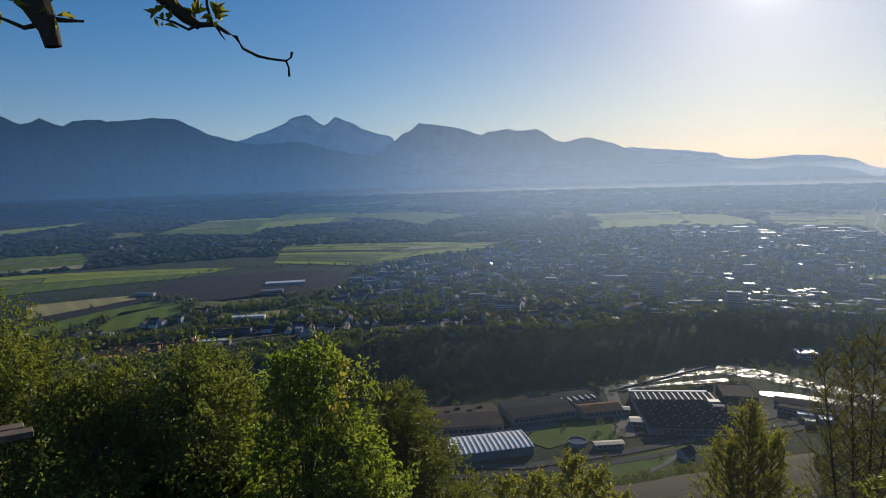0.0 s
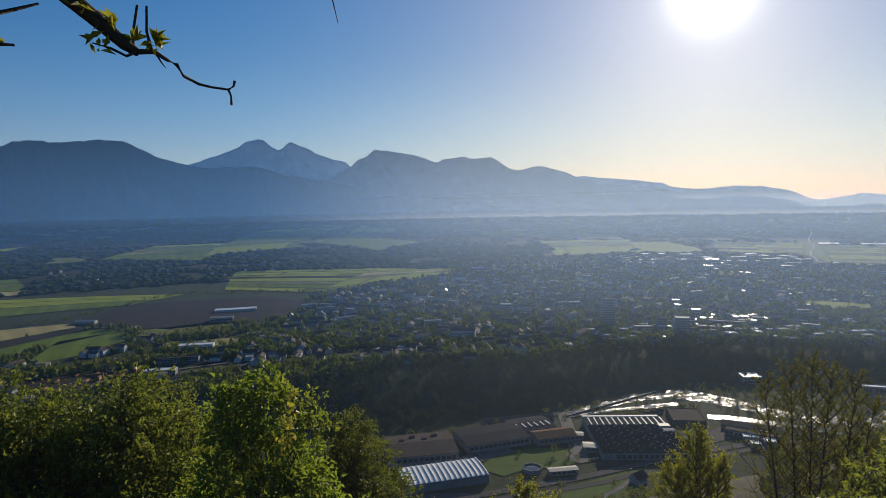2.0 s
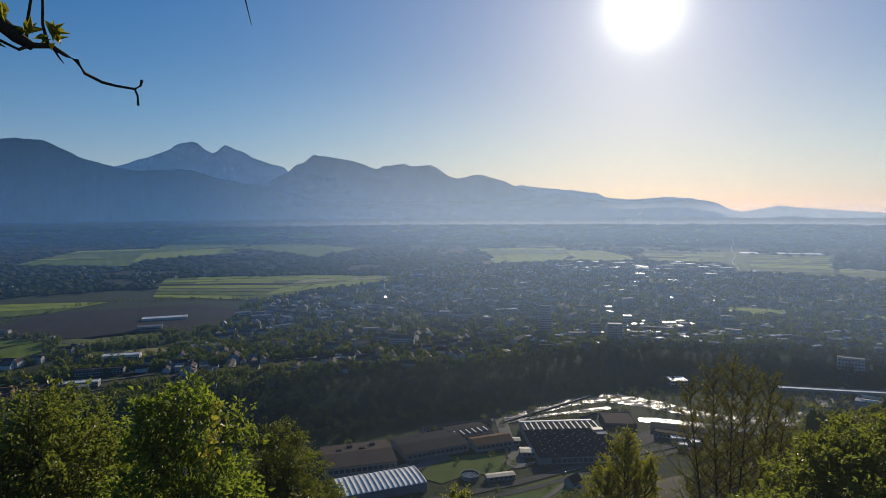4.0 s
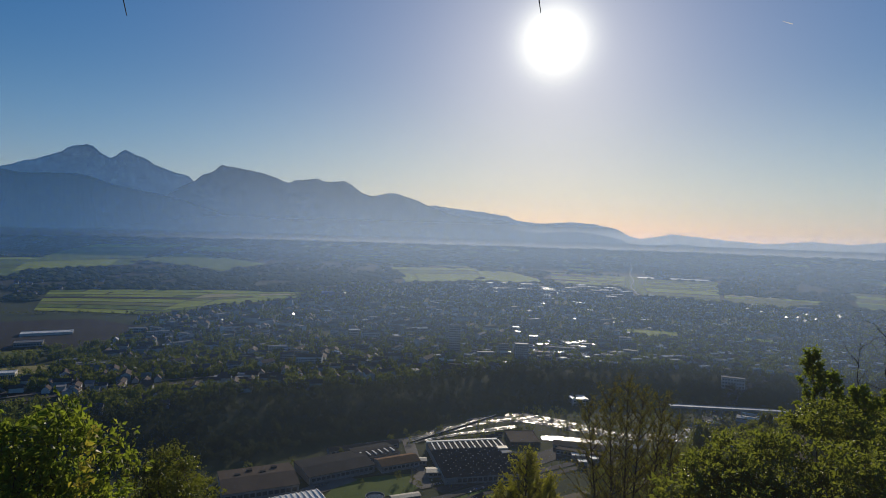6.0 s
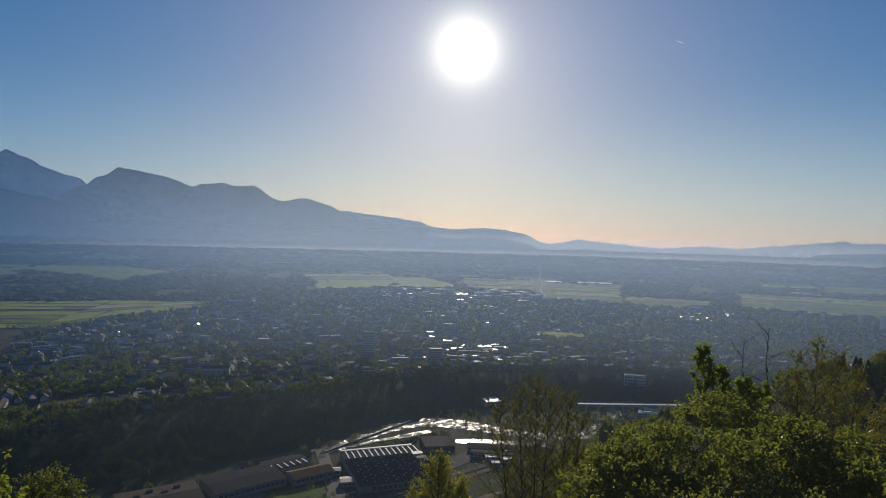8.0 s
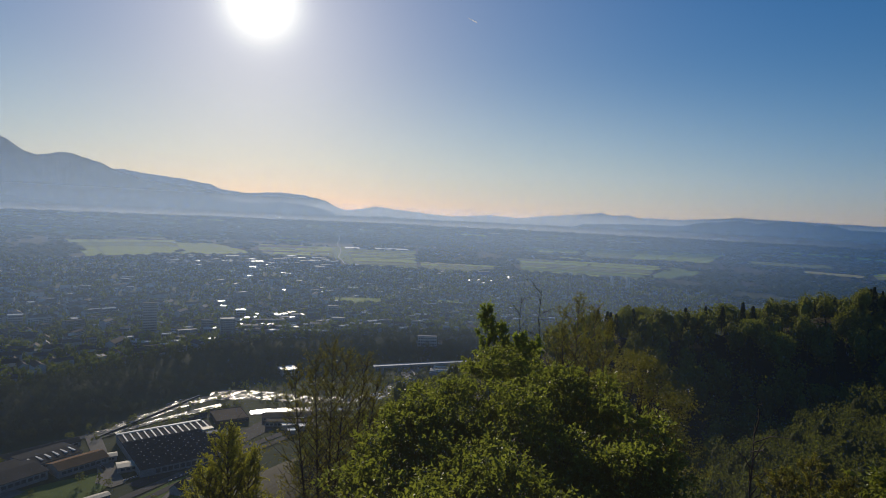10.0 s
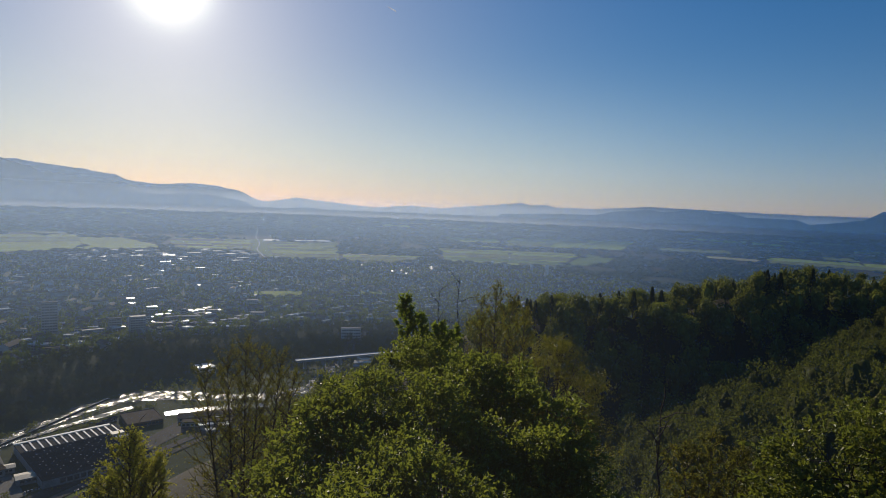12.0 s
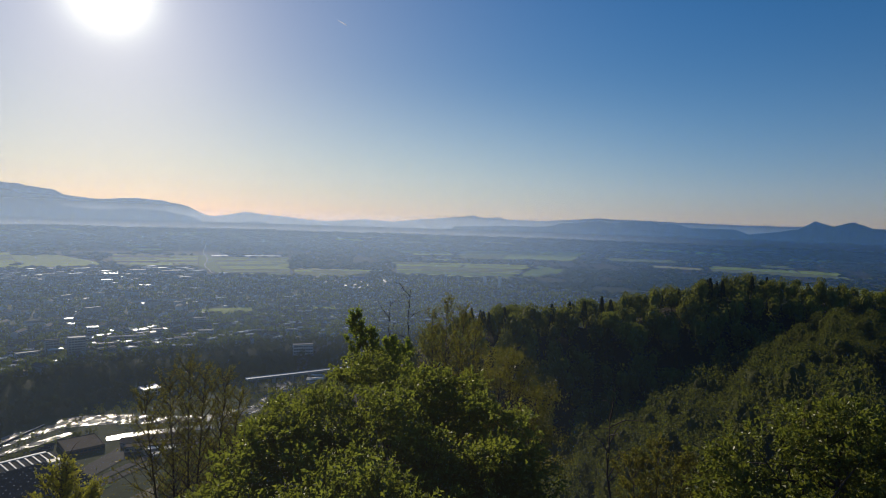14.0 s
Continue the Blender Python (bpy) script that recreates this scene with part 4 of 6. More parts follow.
# larger blocks of the town: direction, distance, width, depth, height, roof, turn
for az, far, w, d, h, wall, roof, turn, rows, cols, label in (
        (19.6, 1240, 30, 24, 58, M_GREY, M_DARKROOF, -20, 12, 6, "tall grey slab tower block"),
        (25.9, 1195, 32, 24, 34, M_GREY, M_SHEET, -20, 8, 6, "grey tower block above the river scarp"),
        (24.2, 1230, 26, 20, 26, M_GREY, M_DARKROOF, -20, 6, 5, "grey apartment block above the river scarp"),
        (10.1, 1390, 30, 18, 20, M_WALL, M_PALE, -10, 4, 6, "white apartment block with flat roof"),
        (16.0, 1460, 66, 14, 14, M_WALL, M_PALE, 0, 3, 12, "long slab with sunlit flat roof"),
        (29.5, 1290, 80, 12, 14, M_GREY, M_SHEET, -30, 3, 20, "long building with sunlit flat roof"),
        (27.8, 1240, 40, 18, 12, M_GREY, M_SHEET, -30, 3, 8, "low office block with sunlit roof"),
        (24.6, 1130, 14, 12, 10, M_WALL, M_GLARE, -20, 2, 4, "low building with glaring roof"),
        (27.0, 1400, 24, 14, 16, M_WALL, M_GLARE, -20, 3, 6, "block with glaring flat roof"),
        (34.0, 1270, 44, 16, 10, M_WALL, M_SHEET, -35, 2, 8, "low school building with wings"),
        (7.6, 2240, 105, 50, 16, M_BLUE, M_BLUE, -4, 0, 0, "very large blue industrial hall"),
        (-18.2, 1150, 72, 26, 12, M_PALE, M_PALE, 6, 1, 22, "long white-ribbed industrial hall"),
        (-19.8, 1075, 84, 20, 9, M_GREY, M_DARKROOF, 6, 2, 14, "long industrial hall with pale front"),
        (-21.3, 1005, 62, 20, 9, M_GREY, M_PALE, 6, 2, 12, "low hall with pale sunlit roof"),
        (-11.6, 1180, 64, 34, 9, M_WALL, M_SHEET, 8, 2, 12, "low grey-roofed works building"),
        (-13.2, 1230, 40, 20, 8, M_WALL, M_SHEET, 8, 2, 8, "low grey-roofed works building"),
        (-14.8, 1560, 120, 40, 6, M_WALL, M_PALE, 10, 0, 0, "long low factory building with pale roof"),
        (-16.0, 1440, 60, 40, 8, M_GREY, M_SHEET, 10, 1, 10, "grey flat-roofed factory building"),
        (-8.3, 1540, 50, 24, 9, M_WALL, M_SHEET, 8, 2, 8, "low grey-roofed works building"),
        (-26.5, 1560, 56, 16, 8, M_WALL, M_SHEET, -6, 2, 8, "long pale farm building"),
        (3.2, 1240, 46, 18, 13, M_WALL, M_SHEET, 6, 3, 8, "pale apartment block among trees"),
        (5.0, 1180, 50, 16, 14, M_WALL, M_DARKROOF, 6, 3, 9, "pale apartment block among trees"),
        (1.8, 1420, 40, 16, 16, M_WALL, M_DARKROOF, -4, 4, 8, "pale apartment block among trees"),
        (12.2, 1120, 50, 18, 9, M_WALL, M_SHEET, 12, 2, 9, "pale low hall above the scarp"),
        (44.2, 1170, 46, 18, 18, M_WALL, M_SHEET, -40, 3, 8, "pale house beside the bridge"),
        (30.3, 2750, 130, 60, 15, M_GREY, M_SHEET, -20, 0, 0, "large shed on the edge of the town"),
        (26.2, 2850, 120, 50, 15, M_GREY, M_PALE, -20, 0, 0, "large shed with glaring roof"),
        (32.6, 2700, 110, 60, 14, M_BLUE, M_SHEET, -20, 0, 0, "large blue-walled industrial shed"),
        (28.3, 2600, 110, 50, 14, M_GREY, M_PALE, -20, 0, 0, "large shed with glaring roof"),
        (24.0, 2650, 100, 40, 12, M_GREY, M_SHEET, -20, 0, 0, "large shed on the edge of the town"),
        (49.2, 2520, 110, 50, 14, M_BLUE, M_SHEET, -30, 0, 0, "large blue-walled industrial hall"),
        (62.4, 2330, 22, 22, 46, M_WALL, M_SHEET, -30, 0, 0, "white tower block on the plain"),
        (61.0, 2400, 22, 22, 38, M_WALL, M_SHEET, -30, 0, 0, "white tower block on the plain"),
        (58.5, 2450, 22, 22, 32, M_WALL, M_SHEET, -30, 0, 0, "white tower block on the plain"),
        (13.5, 1900, 70, 16, 10, M_WALL, M_SHEET, -8, 0, 0, "long hall with sunlit roof"),
        (17.6, 1950, 110, 22, 10, M_WALL, M_PALE, -8, 0, 0, "long hall with sunlit roof"),
        (22.5, 2080, 80, 16, 10, M_WALL, M_SHEET, -14, 0, 0, "long hall with sunlit roof")):
    x, y = at(az, far)
    block("town_block", label, "building", x, y, turn, w * (0.45 * near_of(far) / far if far > 1700 else 0.8), d * (0.5 if far > 1700 else 0.75) * near_of(far) / far, h * near_of(far) / far, wall, roof, rows, cols, group="large blocks of the town")


def in_quad(az, far, quad):
    hit = False
    for (ax, ay), (bx, by) in zip(quad, quad[1:] + quad[:1]):
        if (ay > far) != (by > far) and az < (bx - ax) * (far - ay) / (by - ay) + ax:
            hit = not hit
    return hit


def on_field(az, far):
    return any(in_quad(az, far, q) for q in FIELDS)


def apartment_quarter():
    """Larger pale apartment houses among the trees of the old town."""
    g = random.Random(52)
    spots = []
    while len(spots) < 120:
        az, far = g.uniform(-8, 36), 1090 + 900 * g.random() ** 1.2
        if far < curve(az, SCARP_TOP) + 60 or on_field(az, far) or any(abs(az - a) * far / 57 < 48 and abs(far - f) < 40 for a, f in spots):
            continue
        spots.append((az, far))
        x, y = at(az, far)
        k = near_of(far) / far
        roof = g.choice((M_TILE, M_SHEET, M_DARKROOF, M_SHEET))
        w, h = g.uniform(20, 46), g.choice((10, 13, 13, 16, 19))
        if roof == M_TILE or g.random() < 0.5:
            t = stand("apartment_house", "pale apartment house with pitched roof among trees", "building", x, y, g.uniform(-50, 50), "apartment houses of the town")
            w, d, h, rise = w * k, g.uniform(11, 15) * k, h * k, g.uniform(2.5, 4.5) * k
            part("wall", gable_wall_mesh("wall", w, d, h, rise, M_WALL), M_WALL, t)
            part("roof", gable_mesh("roof", w, d, h, rise, 0.6 * k, M_TILE), M_TILE, t)
            for r in range(int(h / k / 3.2) if far < 1500 else 0):
                window_row(t, -w / 2 + 0.5, w / 2 - 0.5, -d / 2, 1.2 + 3.1 * r, 2.8 + 3.1 * r, int(w / 4))
            continue
        block("apartment_house", "pale apartment house among trees" if h < 16 else "tall pale apartment house among trees", "building", x, y, g.uniform(-50, 50), w * k, g.uniform(11, 15) * k, h * k, g.choice((M_WALL, M_WALL, M_GREY)), roof,
              int(h / 3.2) if far < 1500 else 0, int(w / 4) if far < 1500 else 0, group="apartment houses of the town")


apartment_quarter()


def shed_estate():
    """Trading estate on the edge of the town: many sheds with metal roofs that catch the low sun."""
    g = random.Random(31)
    for i in range(62):
        az, far = g.uniform(19.5, 34.8), g.uniform(2420, 2900)
        k = near_of(far) / far
        x, y = at(az, far)
        roof = g.choice((M_PALE, M_SHEET, M_SHEET, M_DARKROOF))
        block("trading_shed", "low shed with a pale sunlit metal roof" if roof == M_PALE else "low industrial shed with a grey roof", "shed", x, y, g.uniform(-40, 10), g.uniform(14, 52) * k, g.uniform(10, 24) * k, g.uniform(6, 11) * k,
              g.choice((M_GREY, M_WALL)), roof, group="sheds of the trading estate")


shed_estate()


def roof_cluster(seed, count, a0, a1, f0, f1, size=1.0):
    """Small flat-roofed shops and workshops whose wet metal roofs catch the low sun."""
    g = random.Random(seed)
    for i in range(count):
        far = g.uniform(f0, f1)
        az = g.uniform(a0, a1)
        if on_field(az, far) or far < curve(az, SCARP_TOP) + 15:
            continue
        x, y = at(az, far)
        roof = g.choice((M_GLARE, M_SHEET, M_GLARE, M_PALE, M_DARKROOF))
        block("workshop", "small flat workshop with a bright metal roof" if roof == M_GLARE else "small flat-roofed workshop among trees", "building", x, y, g.uniform(-60, 20), g.uniform(7, 24) * size, g.uniform(5, 12) * size, g.uniform(6, 13),
              g.choice((M_GREY, M_WALL)), roof, 2, 4, group="workshops of the town")


roof_cluster(61, 34, 26.5, 36, 1190, 1330)
roof_cluster(62, 22, 18.5, 24.5, 1110, 1300)
roof_cluster(63, 26, 36, 48, 1260, 1420)
roof_cluster(64, 14, 48, 56, 1330, 1500)
roof_cluster(65, 12, 4, 18, 1130, 1330)
roof_cluster(66, 40, 22.5, 38.5, 2560, 2960, 2.4)
roof_cluster(67, 70, 14, 44, 1800, 2500, 1.3)
roof_cluster(68, 30, 24, 42, 1230, 1480, 1.1)
roof_cluster(69, 26, 43, 52, 1350, 1680, 1.0)


def tall_mast():
    x, y = at(57.35, 2080)
    t = stand("floodlight_mast", "tall slender mast with a pale head", "mast", x, y, 0)
    part("pole", box_mesh("pole", -1.6, 1.6, -1.6, 1.6, -2, 62, M_GREY), M_GREY, t)
    part("head", box_mesh("head", -6, 6, -2, 2, 62, 68, M_PALE), M_PALE, t, "pale lamp head")


tall_mast()


def storage_yard():
    """The brown works yard with rows of containers and stacks."""
    M_BOX = rough_mat("painted_container", (0.3, 0.12, 0.05), (0.45, 0.25, 0.1), 5, 0.5, 0.7, 0.1, 0.2, per="object", spread=0.7)
    g = random.Random(21)
    field("earth", (-31, 985), (-31, 1090), (-21.5, 1060), (-21.5, 975))
    for i in range(26):
        x, y = at(g.uniform(-30, -22.5), g.uniform(995, 1075))
        t = stand("container", "rusty orange storage container in a yard", "container", x, y, g.choice((8, 98)) + g.uniform(-3, 3), "containers in the works yard")
        part("body", box_mesh("body", -6, 6, -1.5, 1.5, -0.5, g.choice((2.8, 2.8, 5.6)), M_BOX), M_BOX, t)
        part("door", box_mesh("door", 6.0, 6.12, -1.3, 1.3, 0.2, 2.5, M_GREY), M_GREY, t)


storage_yard()

# ---- houses ----
TOWN_END = [(-40, 0), (-12, 1150), (-9, 1650), (0, 2050), (10, 2750), (20, 2950), (35, 2640), (42, 2560), (50, 2560), (62, 2550), (70, 2300), (76, 1800), (100, 1500)]
rnd = random.Random(4)


def house_shapes(rng):
    shapes = []
    for w, d, h, rise in ((12, 9, 5.5, 4), (10, 9, 5, 4.2), (15, 10, 6, 4.4), (18, 11, 8, 4), (24, 12, 10, 3.5), (11, 11, 6, 4.8)):
        shapes.append((gable_wall_mesh("wall", w, d, h, rise, M_WALL), gable_mesh("roof", w, d, h, rise, 0.6, M_TILE)))
    for w, d, h in ((16, 11, 7), (22, 12, 9), (12, 9, 5)):
        shapes.append((box_mesh("wall", -w / 2, w / 2, -d / 2, d / 2, -3, h, M_WALL), box_mesh("roof", -w / 2 - 0.4, w / 2 + 0.4, -d / 2 - 0.4, d / 2 + 0.4, h, h + 0.5, M_SHEET)))
    shapes.append((gable_wall_mesh("wall", 13, 9, 5.5, 4, M_WALL), gable_mesh("roof", 13, 9, 5.5, 4, 0.6, M_SHEET)))
    return shapes


SHAPES = house_shapes(rnd)
CHIMNEY = box_mesh("chimney", -0.45, 0.45, -0.45, 0.45, 7.5, 11.2, M_GREY)


def town_spots():
    """Places for houses: rows along streets, thinner towards the fields."""
    out = []
    far = 900.0
    while far < 2950:
        step = 25 / far * 57.3
        az = -13.0
        while az < 76:
            a, f = az + rnd.uniform(-0.3, 0.3) * step, far + rnd.uniform(-6, 6)
            az += step * rnd.uniform(0.8, 1.5)
            if f < curve(a, SCARP_TOP) + 25 or f > curve(a, TOWN_END) or on_field(a, f):
                continue
            if noise.noise((f * math.sin(radians(a)) / 130, f * math.cos(radians(a)) / 130, 2)) < -0.25:
                continue
            out.append((a, f))
        far += 29 + 9 * math.sin(far / 90)
    for _ in range(420):
        a = rnd.uniform(-38, -9)
        f = rnd.choice((rnd.uniform(2350, 3300), rnd.uniform(960, 1500)))
        if f > curve(a, SCARP_TOP) and not on_field(a, f) and noise.noise((a / 3, f / 200, 5)) > 0.05:
            out.append((a, f))
    for _ in range(500):
        a, f = rnd.uniform(3, 66), rnd.uniform(2900, 6000)
        if not on_field(a, f) and noise.noise((a / 2.4, f / 420, 9)) > 0.2:
            out.append((a, f))
    return out


HOUSES = town_spots()
HOUSES.sort(key=lambda p: p[1])
far_wall, far_roof, far_flat = ([], []), ([], []), ([], [])


def add_mesh(store, me, m):
    base = len(store[0])
    store[0].extend([tuple(m @ v.co) for v in me.vertices])
    for p in me.polygons:
        ids = [base + i for i in p.vertices]
        store[1].extend([ids[:3]] if len(ids) == 3 else [ids[:3], [ids[0], ids[2], ids[3]]])


for i, (a, f) in enumerate(HOUSES):
    x, y = at(a, f)
    wall, roof = SHAPES[rnd.choice((0, 1, 2, 3, 4, 5) * 4 + (9, 9, 6, 8))] if f < 1800 else SHAPES[rnd.choice((0, 1, 2, 2, 5) * 2 + ((9, 9, 9, 9) if 12 < a < 52 else (9,)))]
    scale = near_of(f) / f
    turn = 25 * noise.noise((x / 300, y / 300, 1)) + rnd.choice((0, 90)) + rnd.uniform(-6, 6)
    m = pose(x, y, ground_z(x, y), 0, 0, turn) @ Matrix.Scale(scale * rnd.uniform(0.85, 1.15), 4)
    if i < 300:
        t = new("house")
        t.matrix_world = m
        tagged(t, "pale plastered house with pitched roof" if roof.materials[0] == M_TILE else "pale house with grey sheet roof", "house", "houses of the town")
        part("wall", wall, M_WALL, t)
        top = part("roof", roof, M_TILE, t)
        if roof.materials[0] == M_TILE:
            part("chimney", CHIMNEY, M_GREY, top).location = (rnd.uniform(-3, 3), 1.2, 0)
    else:
        add_mesh(far_wall, wall, m)
        add_mesh(far_flat if roof.materials[0] == M_SHEET else far_roof, roof, m)

M_FARWALL = rough_mat("far_plaster", (0.42, 0.42, 0.41), (0.68, 0.67, 0.65), 8, 0.8, 0.9, 0.1, 0.2, per="island", spread=0.6)
M_FARTILE = rough_mat("far_tiles", (0.07, 0.05, 0.044), (0.15, 0.1, 0.085), 8, 0.8, 0.85, 0.2, 0.15, per="island", spread=0.6)
M_FARSHEET = rough_mat("far_sheet", (0.27, 0.27, 0.27), (0.46, 0.46, 0.46), 14, 1.5, 0.34, 1.0, 0.5, per="island", spread=0.5)
for store, mat, nm, lb in ((far_wall, M_FARWALL, "distant_house_walls", "pale walls of many small distant houses"),
                           (far_roof, M_FARTILE, "distant_house_roofs", "dark tiled roofs of many distant houses"),
                           (far_flat, M_FARSHEET, "distant_metal_roofs", "glinting metal roofs of distant houses")):
    tagged(new(nm, mesh_of(nm, store[0], store[1], mat)), lb, "houses", kind="stuff")


# ---- cars in the yards ----
def parked_cars():
    """Small cars standing in the factory yard and beside the railway: body, cabin and four wheels each."""
    paint = rough_mat("car_paint", (0.1, 0.1, 0.11), (0.62, 0.62, 0.64), 300.0, 90.0, 0.35, 0.0, 0.5, per="object", spread=0.8)
    rubber = rough_mat("tyre_rubber", (0.015, 0.015, 0.015), (0.03, 0.03, 0.03), 1.0, 0.1, 0.9, 0.1, 0.1)
    bm = bmesh.new()
    box(bm, -2.1, 2.1, -0.88, 0.88, 0.3, 0.85)
    bmesh.ops.bevel(bm, geom=bm.edges[:], offset=0.12, segments=2, affect="EDGES")
    body = bpy.data.meshes.new("body")
    bm.to_mesh(body)
    bm.free()
    body.materials.append(paint)
    x = [(-1.7, -0.78, 0.8), (1.0, -0.78, 0.8), (1.0, 0.78, 0.8), (-1.7, 0.78, 0.8), (-1.2, -0.66, 1.45), (0.4, -0.66, 1.45), (0.4, 0.66, 1.45), (-1.2, 0.66, 1.45)]
    cabin = mesh_of("cabin", x, [(0, 1, 5, 4), (1, 2, 6, 5), (2, 3, 7, 6), (3, 0, 4, 7), (4, 5, 6, 7)], M_GLASS)
    bm = bmesh.new()
    bmesh.ops.create_cone(bm, cap_ends=True, segments=12, radius1=0.32, radius2=0.32, depth=0.22, matrix=Matrix.Rotation(radians(90), 4, "X"))
    wheel = bpy.data.meshes.new("wheel")
    bm.to_mesh(wheel)
    bm.free()
    wheel.materials.append(rubber)
    g = random.Random(66)
    spots = [(203 + 3.1 * i, 628 + 0.5 * i, 80) for i in range(7)] + [(196, 668 + 4 * i, 10) for i in range(4)] + [(236 + 6.2 * i, 600 + 2.2 * i, 20) for i in range(8)] + [(408 + 3.2 * i, 700 - 2 * i, 60) for i in range(6)] + [(80 + 3.2 * i, 652 + 1.6 * i, 100) for i in range(5)]
    for px, py, turn in spots:
        t = stand("car", "small parked car in the works yard", "car", px, py, turn + g.uniform(-5, 5), "cars in the works yard")
        t.location.z += 0.75
        part("body", body, paint, t)
        part("cabin", cabin, M_GLASS, t, "dark car windows")
        for wx in (-1.3, 1.3):
            for wy in (-0.8, 0.8):
                part("wheel", wheel, rubber, t).location = (wx, wy, 0.32)


parked_cars()


# ---- trees ----
def unit(v):
    return v / np.maximum(1e-9, np.linalg.norm(v, axis=1, keepdims=True))


def leaf_blades(base, way, up, length, width, simple=False):
    """Folded pointed leaves: arrays of triangles."""
    n = len(base)
    side = unit(np.cross(way, up))
    nrm = np.cross(side, way)
    length, width = np.broadcast_to(length, n)[:, None], np.broadcast_to(width, n)[:, None]
    if simple:
        verts = np.stack([base - side * width * 0.6, base + side * width * 0.6, base + way * length - nrm * length * 0.1], axis=1).reshape(-1, 3)
        return verts, np.arange(n * 3).reshape(-1, 3)
    fold = nrm * width * 0.35
    verts = np.stack([base, base + way * length * 0.45 + side * width * 0.5 + fold, base + way * length - nrm * length * 0.12,
                      base + way * length * 0.45 - side * width * 0.5 + fold], axis=1).reshape(-1, 3)
    k = np.arange(n)[:, None] * 4
    faces = np.stack([k + np.array([[0, 1, 2]]), k + np.array([[0, 2, 3]])], axis=1).reshape(-1, 3)
    return verts, faces


def sprays(rng, centres, radii, count, per, leaf, spread, droop=0.25, shell=0.55, lean=0.35, simple=False, over=0.0):
    """Leaves in sprays on the outer part of several lobes."""
    w = np.prod(radii, axis=1) ** (2 / 3)
    which = rng.choice(len(centres), count, p=w / w.sum())
    way = unit(rng.normal(size=(count, 3)) + np.array([0, 0, over]))
    deep = shell + (1.08 - shell) * rng.random(count) ** 0.6
    foot = centres[which] + way * radii[which] * deep[:, None]
    out = unit(way + rng.normal(size=(count, 3)) * 0.5 + np.array([0, 0, lean]))
    s = rng.random((count, per, 1))
    base = foot[:, None, :] + out[:, None, :] * s * spread + rng.normal(size=(count, per, 3)) * spread * 0.14
    lway = unit((out[:, None, :] + rng.normal(size=(count, per, 3)) * 0.8 - np.array([0, 0, droop])).reshape(-1, 3))
    up = unit(rng.normal(size=(count * per, 3)) * 1.1 + np.array([0, 0, 0.7]))
    size = leaf * rng.uniform(0.6, 1.25, count * per)
    v, f = leaf_blades(base.reshape(-1, 3), lway, up, size, size * 0.62, simple)
    return v, f, foot, out


def clusters(rng, centres, radii):
    """Flat boughs of leaves over the outside of each lobe, one above the other with dark gaps between."""
    cs, rs = [], []
    for c, r in zip(centres, radii):
        n = 5 if r[0] < 0.5 else 10 if r[0] < 1.2 else 17
        w = unit(rng.normal(size=(n, 3)) + np.array([0, 0, 0.3]))
        k = 0.6 if n == 5 else 0.45 if n == 10 else 0.36
        cs.append(c + w * r * rng.uniform(0.5, 1.0, (n, 1)))
        rs.append(np.tile(r, (n, 1)) * rng.uniform(0.6, 1.25, (n, 1)) * k * np.array([1.1, 1.1, 0.55]))
    return np.concatenate(cs), np.concatenate(rs)


def shoots(rng, feet, count, per, leaf, length):
    """Upright leader shoots with leaves on all sides, out of the tops of the boughs."""
    order = np.argsort(-feet[:, 2])[:max(count * 4, 1)]
    pick = rng.choice(order, count)
    out = unit(rng.normal(size=(count, 3)) * 0.35 + np.array([0, 0, 1.0]))
    reach = length * rng.uniform(0.5, 1.2, count)
    s = rng.uniform(0.1, 1.0, (count, per))
    base = (feet[pick][:, None, :] + out[:, None, :] * (s * reach[:, None])[:, :, None]).reshape(-1, 3)
    way = unit((out[:, None, :] * 0.5 + rng.normal(size=(count, per, 3))).reshape(-1, 3))
    up = unit(rng.normal(size=(count * per, 3)) * 1.0 + np.array([0, 0, 0.7]))
    size = leaf * rng.uniform(0.6, 1.2, count * per) * (1.15 - 0.5 * s.ravel())
    v, f = leaf_blades(base, way, up, size, size * 0.62)
    stems = [tube([feet[p] - out[i] * 0.2, feet[p] + out[i] * reach[i] * 0.5, feet[p] + out[i] * reach[i]], [0.007, 0.005, 0.002], 4) for i, p in enumerate(pick)]
    return v, f, stems


def tube(pts, radii, sides=6):
    """A bent tapering stem through points."""
    pts, verts, faces = [Vector(p) for p in pts], [], []
    for i, p in enumerate(pts):
        d = (pts[min(i + 1, len(pts) - 1)] - pts[max(i - 1, 0)]).normalized()
        a = d.orthogonal().normalized()
        b = d.cross(a)
        for k in range(sides):
            t = 2 * math.pi * k / sides
            verts.append(p + (a * math.cos(t) + b * math.sin(t)) * radii[i])
    for i in range(len(pts) - 1):
        for k in range(sides):
            a, b = i * sides + k, i * sides + (k + 1) % sides
            faces.append((a, b, b + sides, a + sides))
    return verts, faces


def limb(rng, a, b, r0, r1, bend=0.12, steps=6, sides=6, arch=0.1):
    a, b = Vector(a), Vector(b)
    n = (b - a).length
    pts = []
    for i in range(steps + 1):
        s = i / steps
        w = Vector(rng.normal(size=3)) * n * bend * math.sin(math.pi * s) * 0.6
        pts.append(a.lerp(b, s) + w + Vector((0, 0, n * arch * math.sin(math.pi * s))))
    return tube(pts, [r0 + (r1 - r0) * i / steps for i in range(steps + 1)], sides)


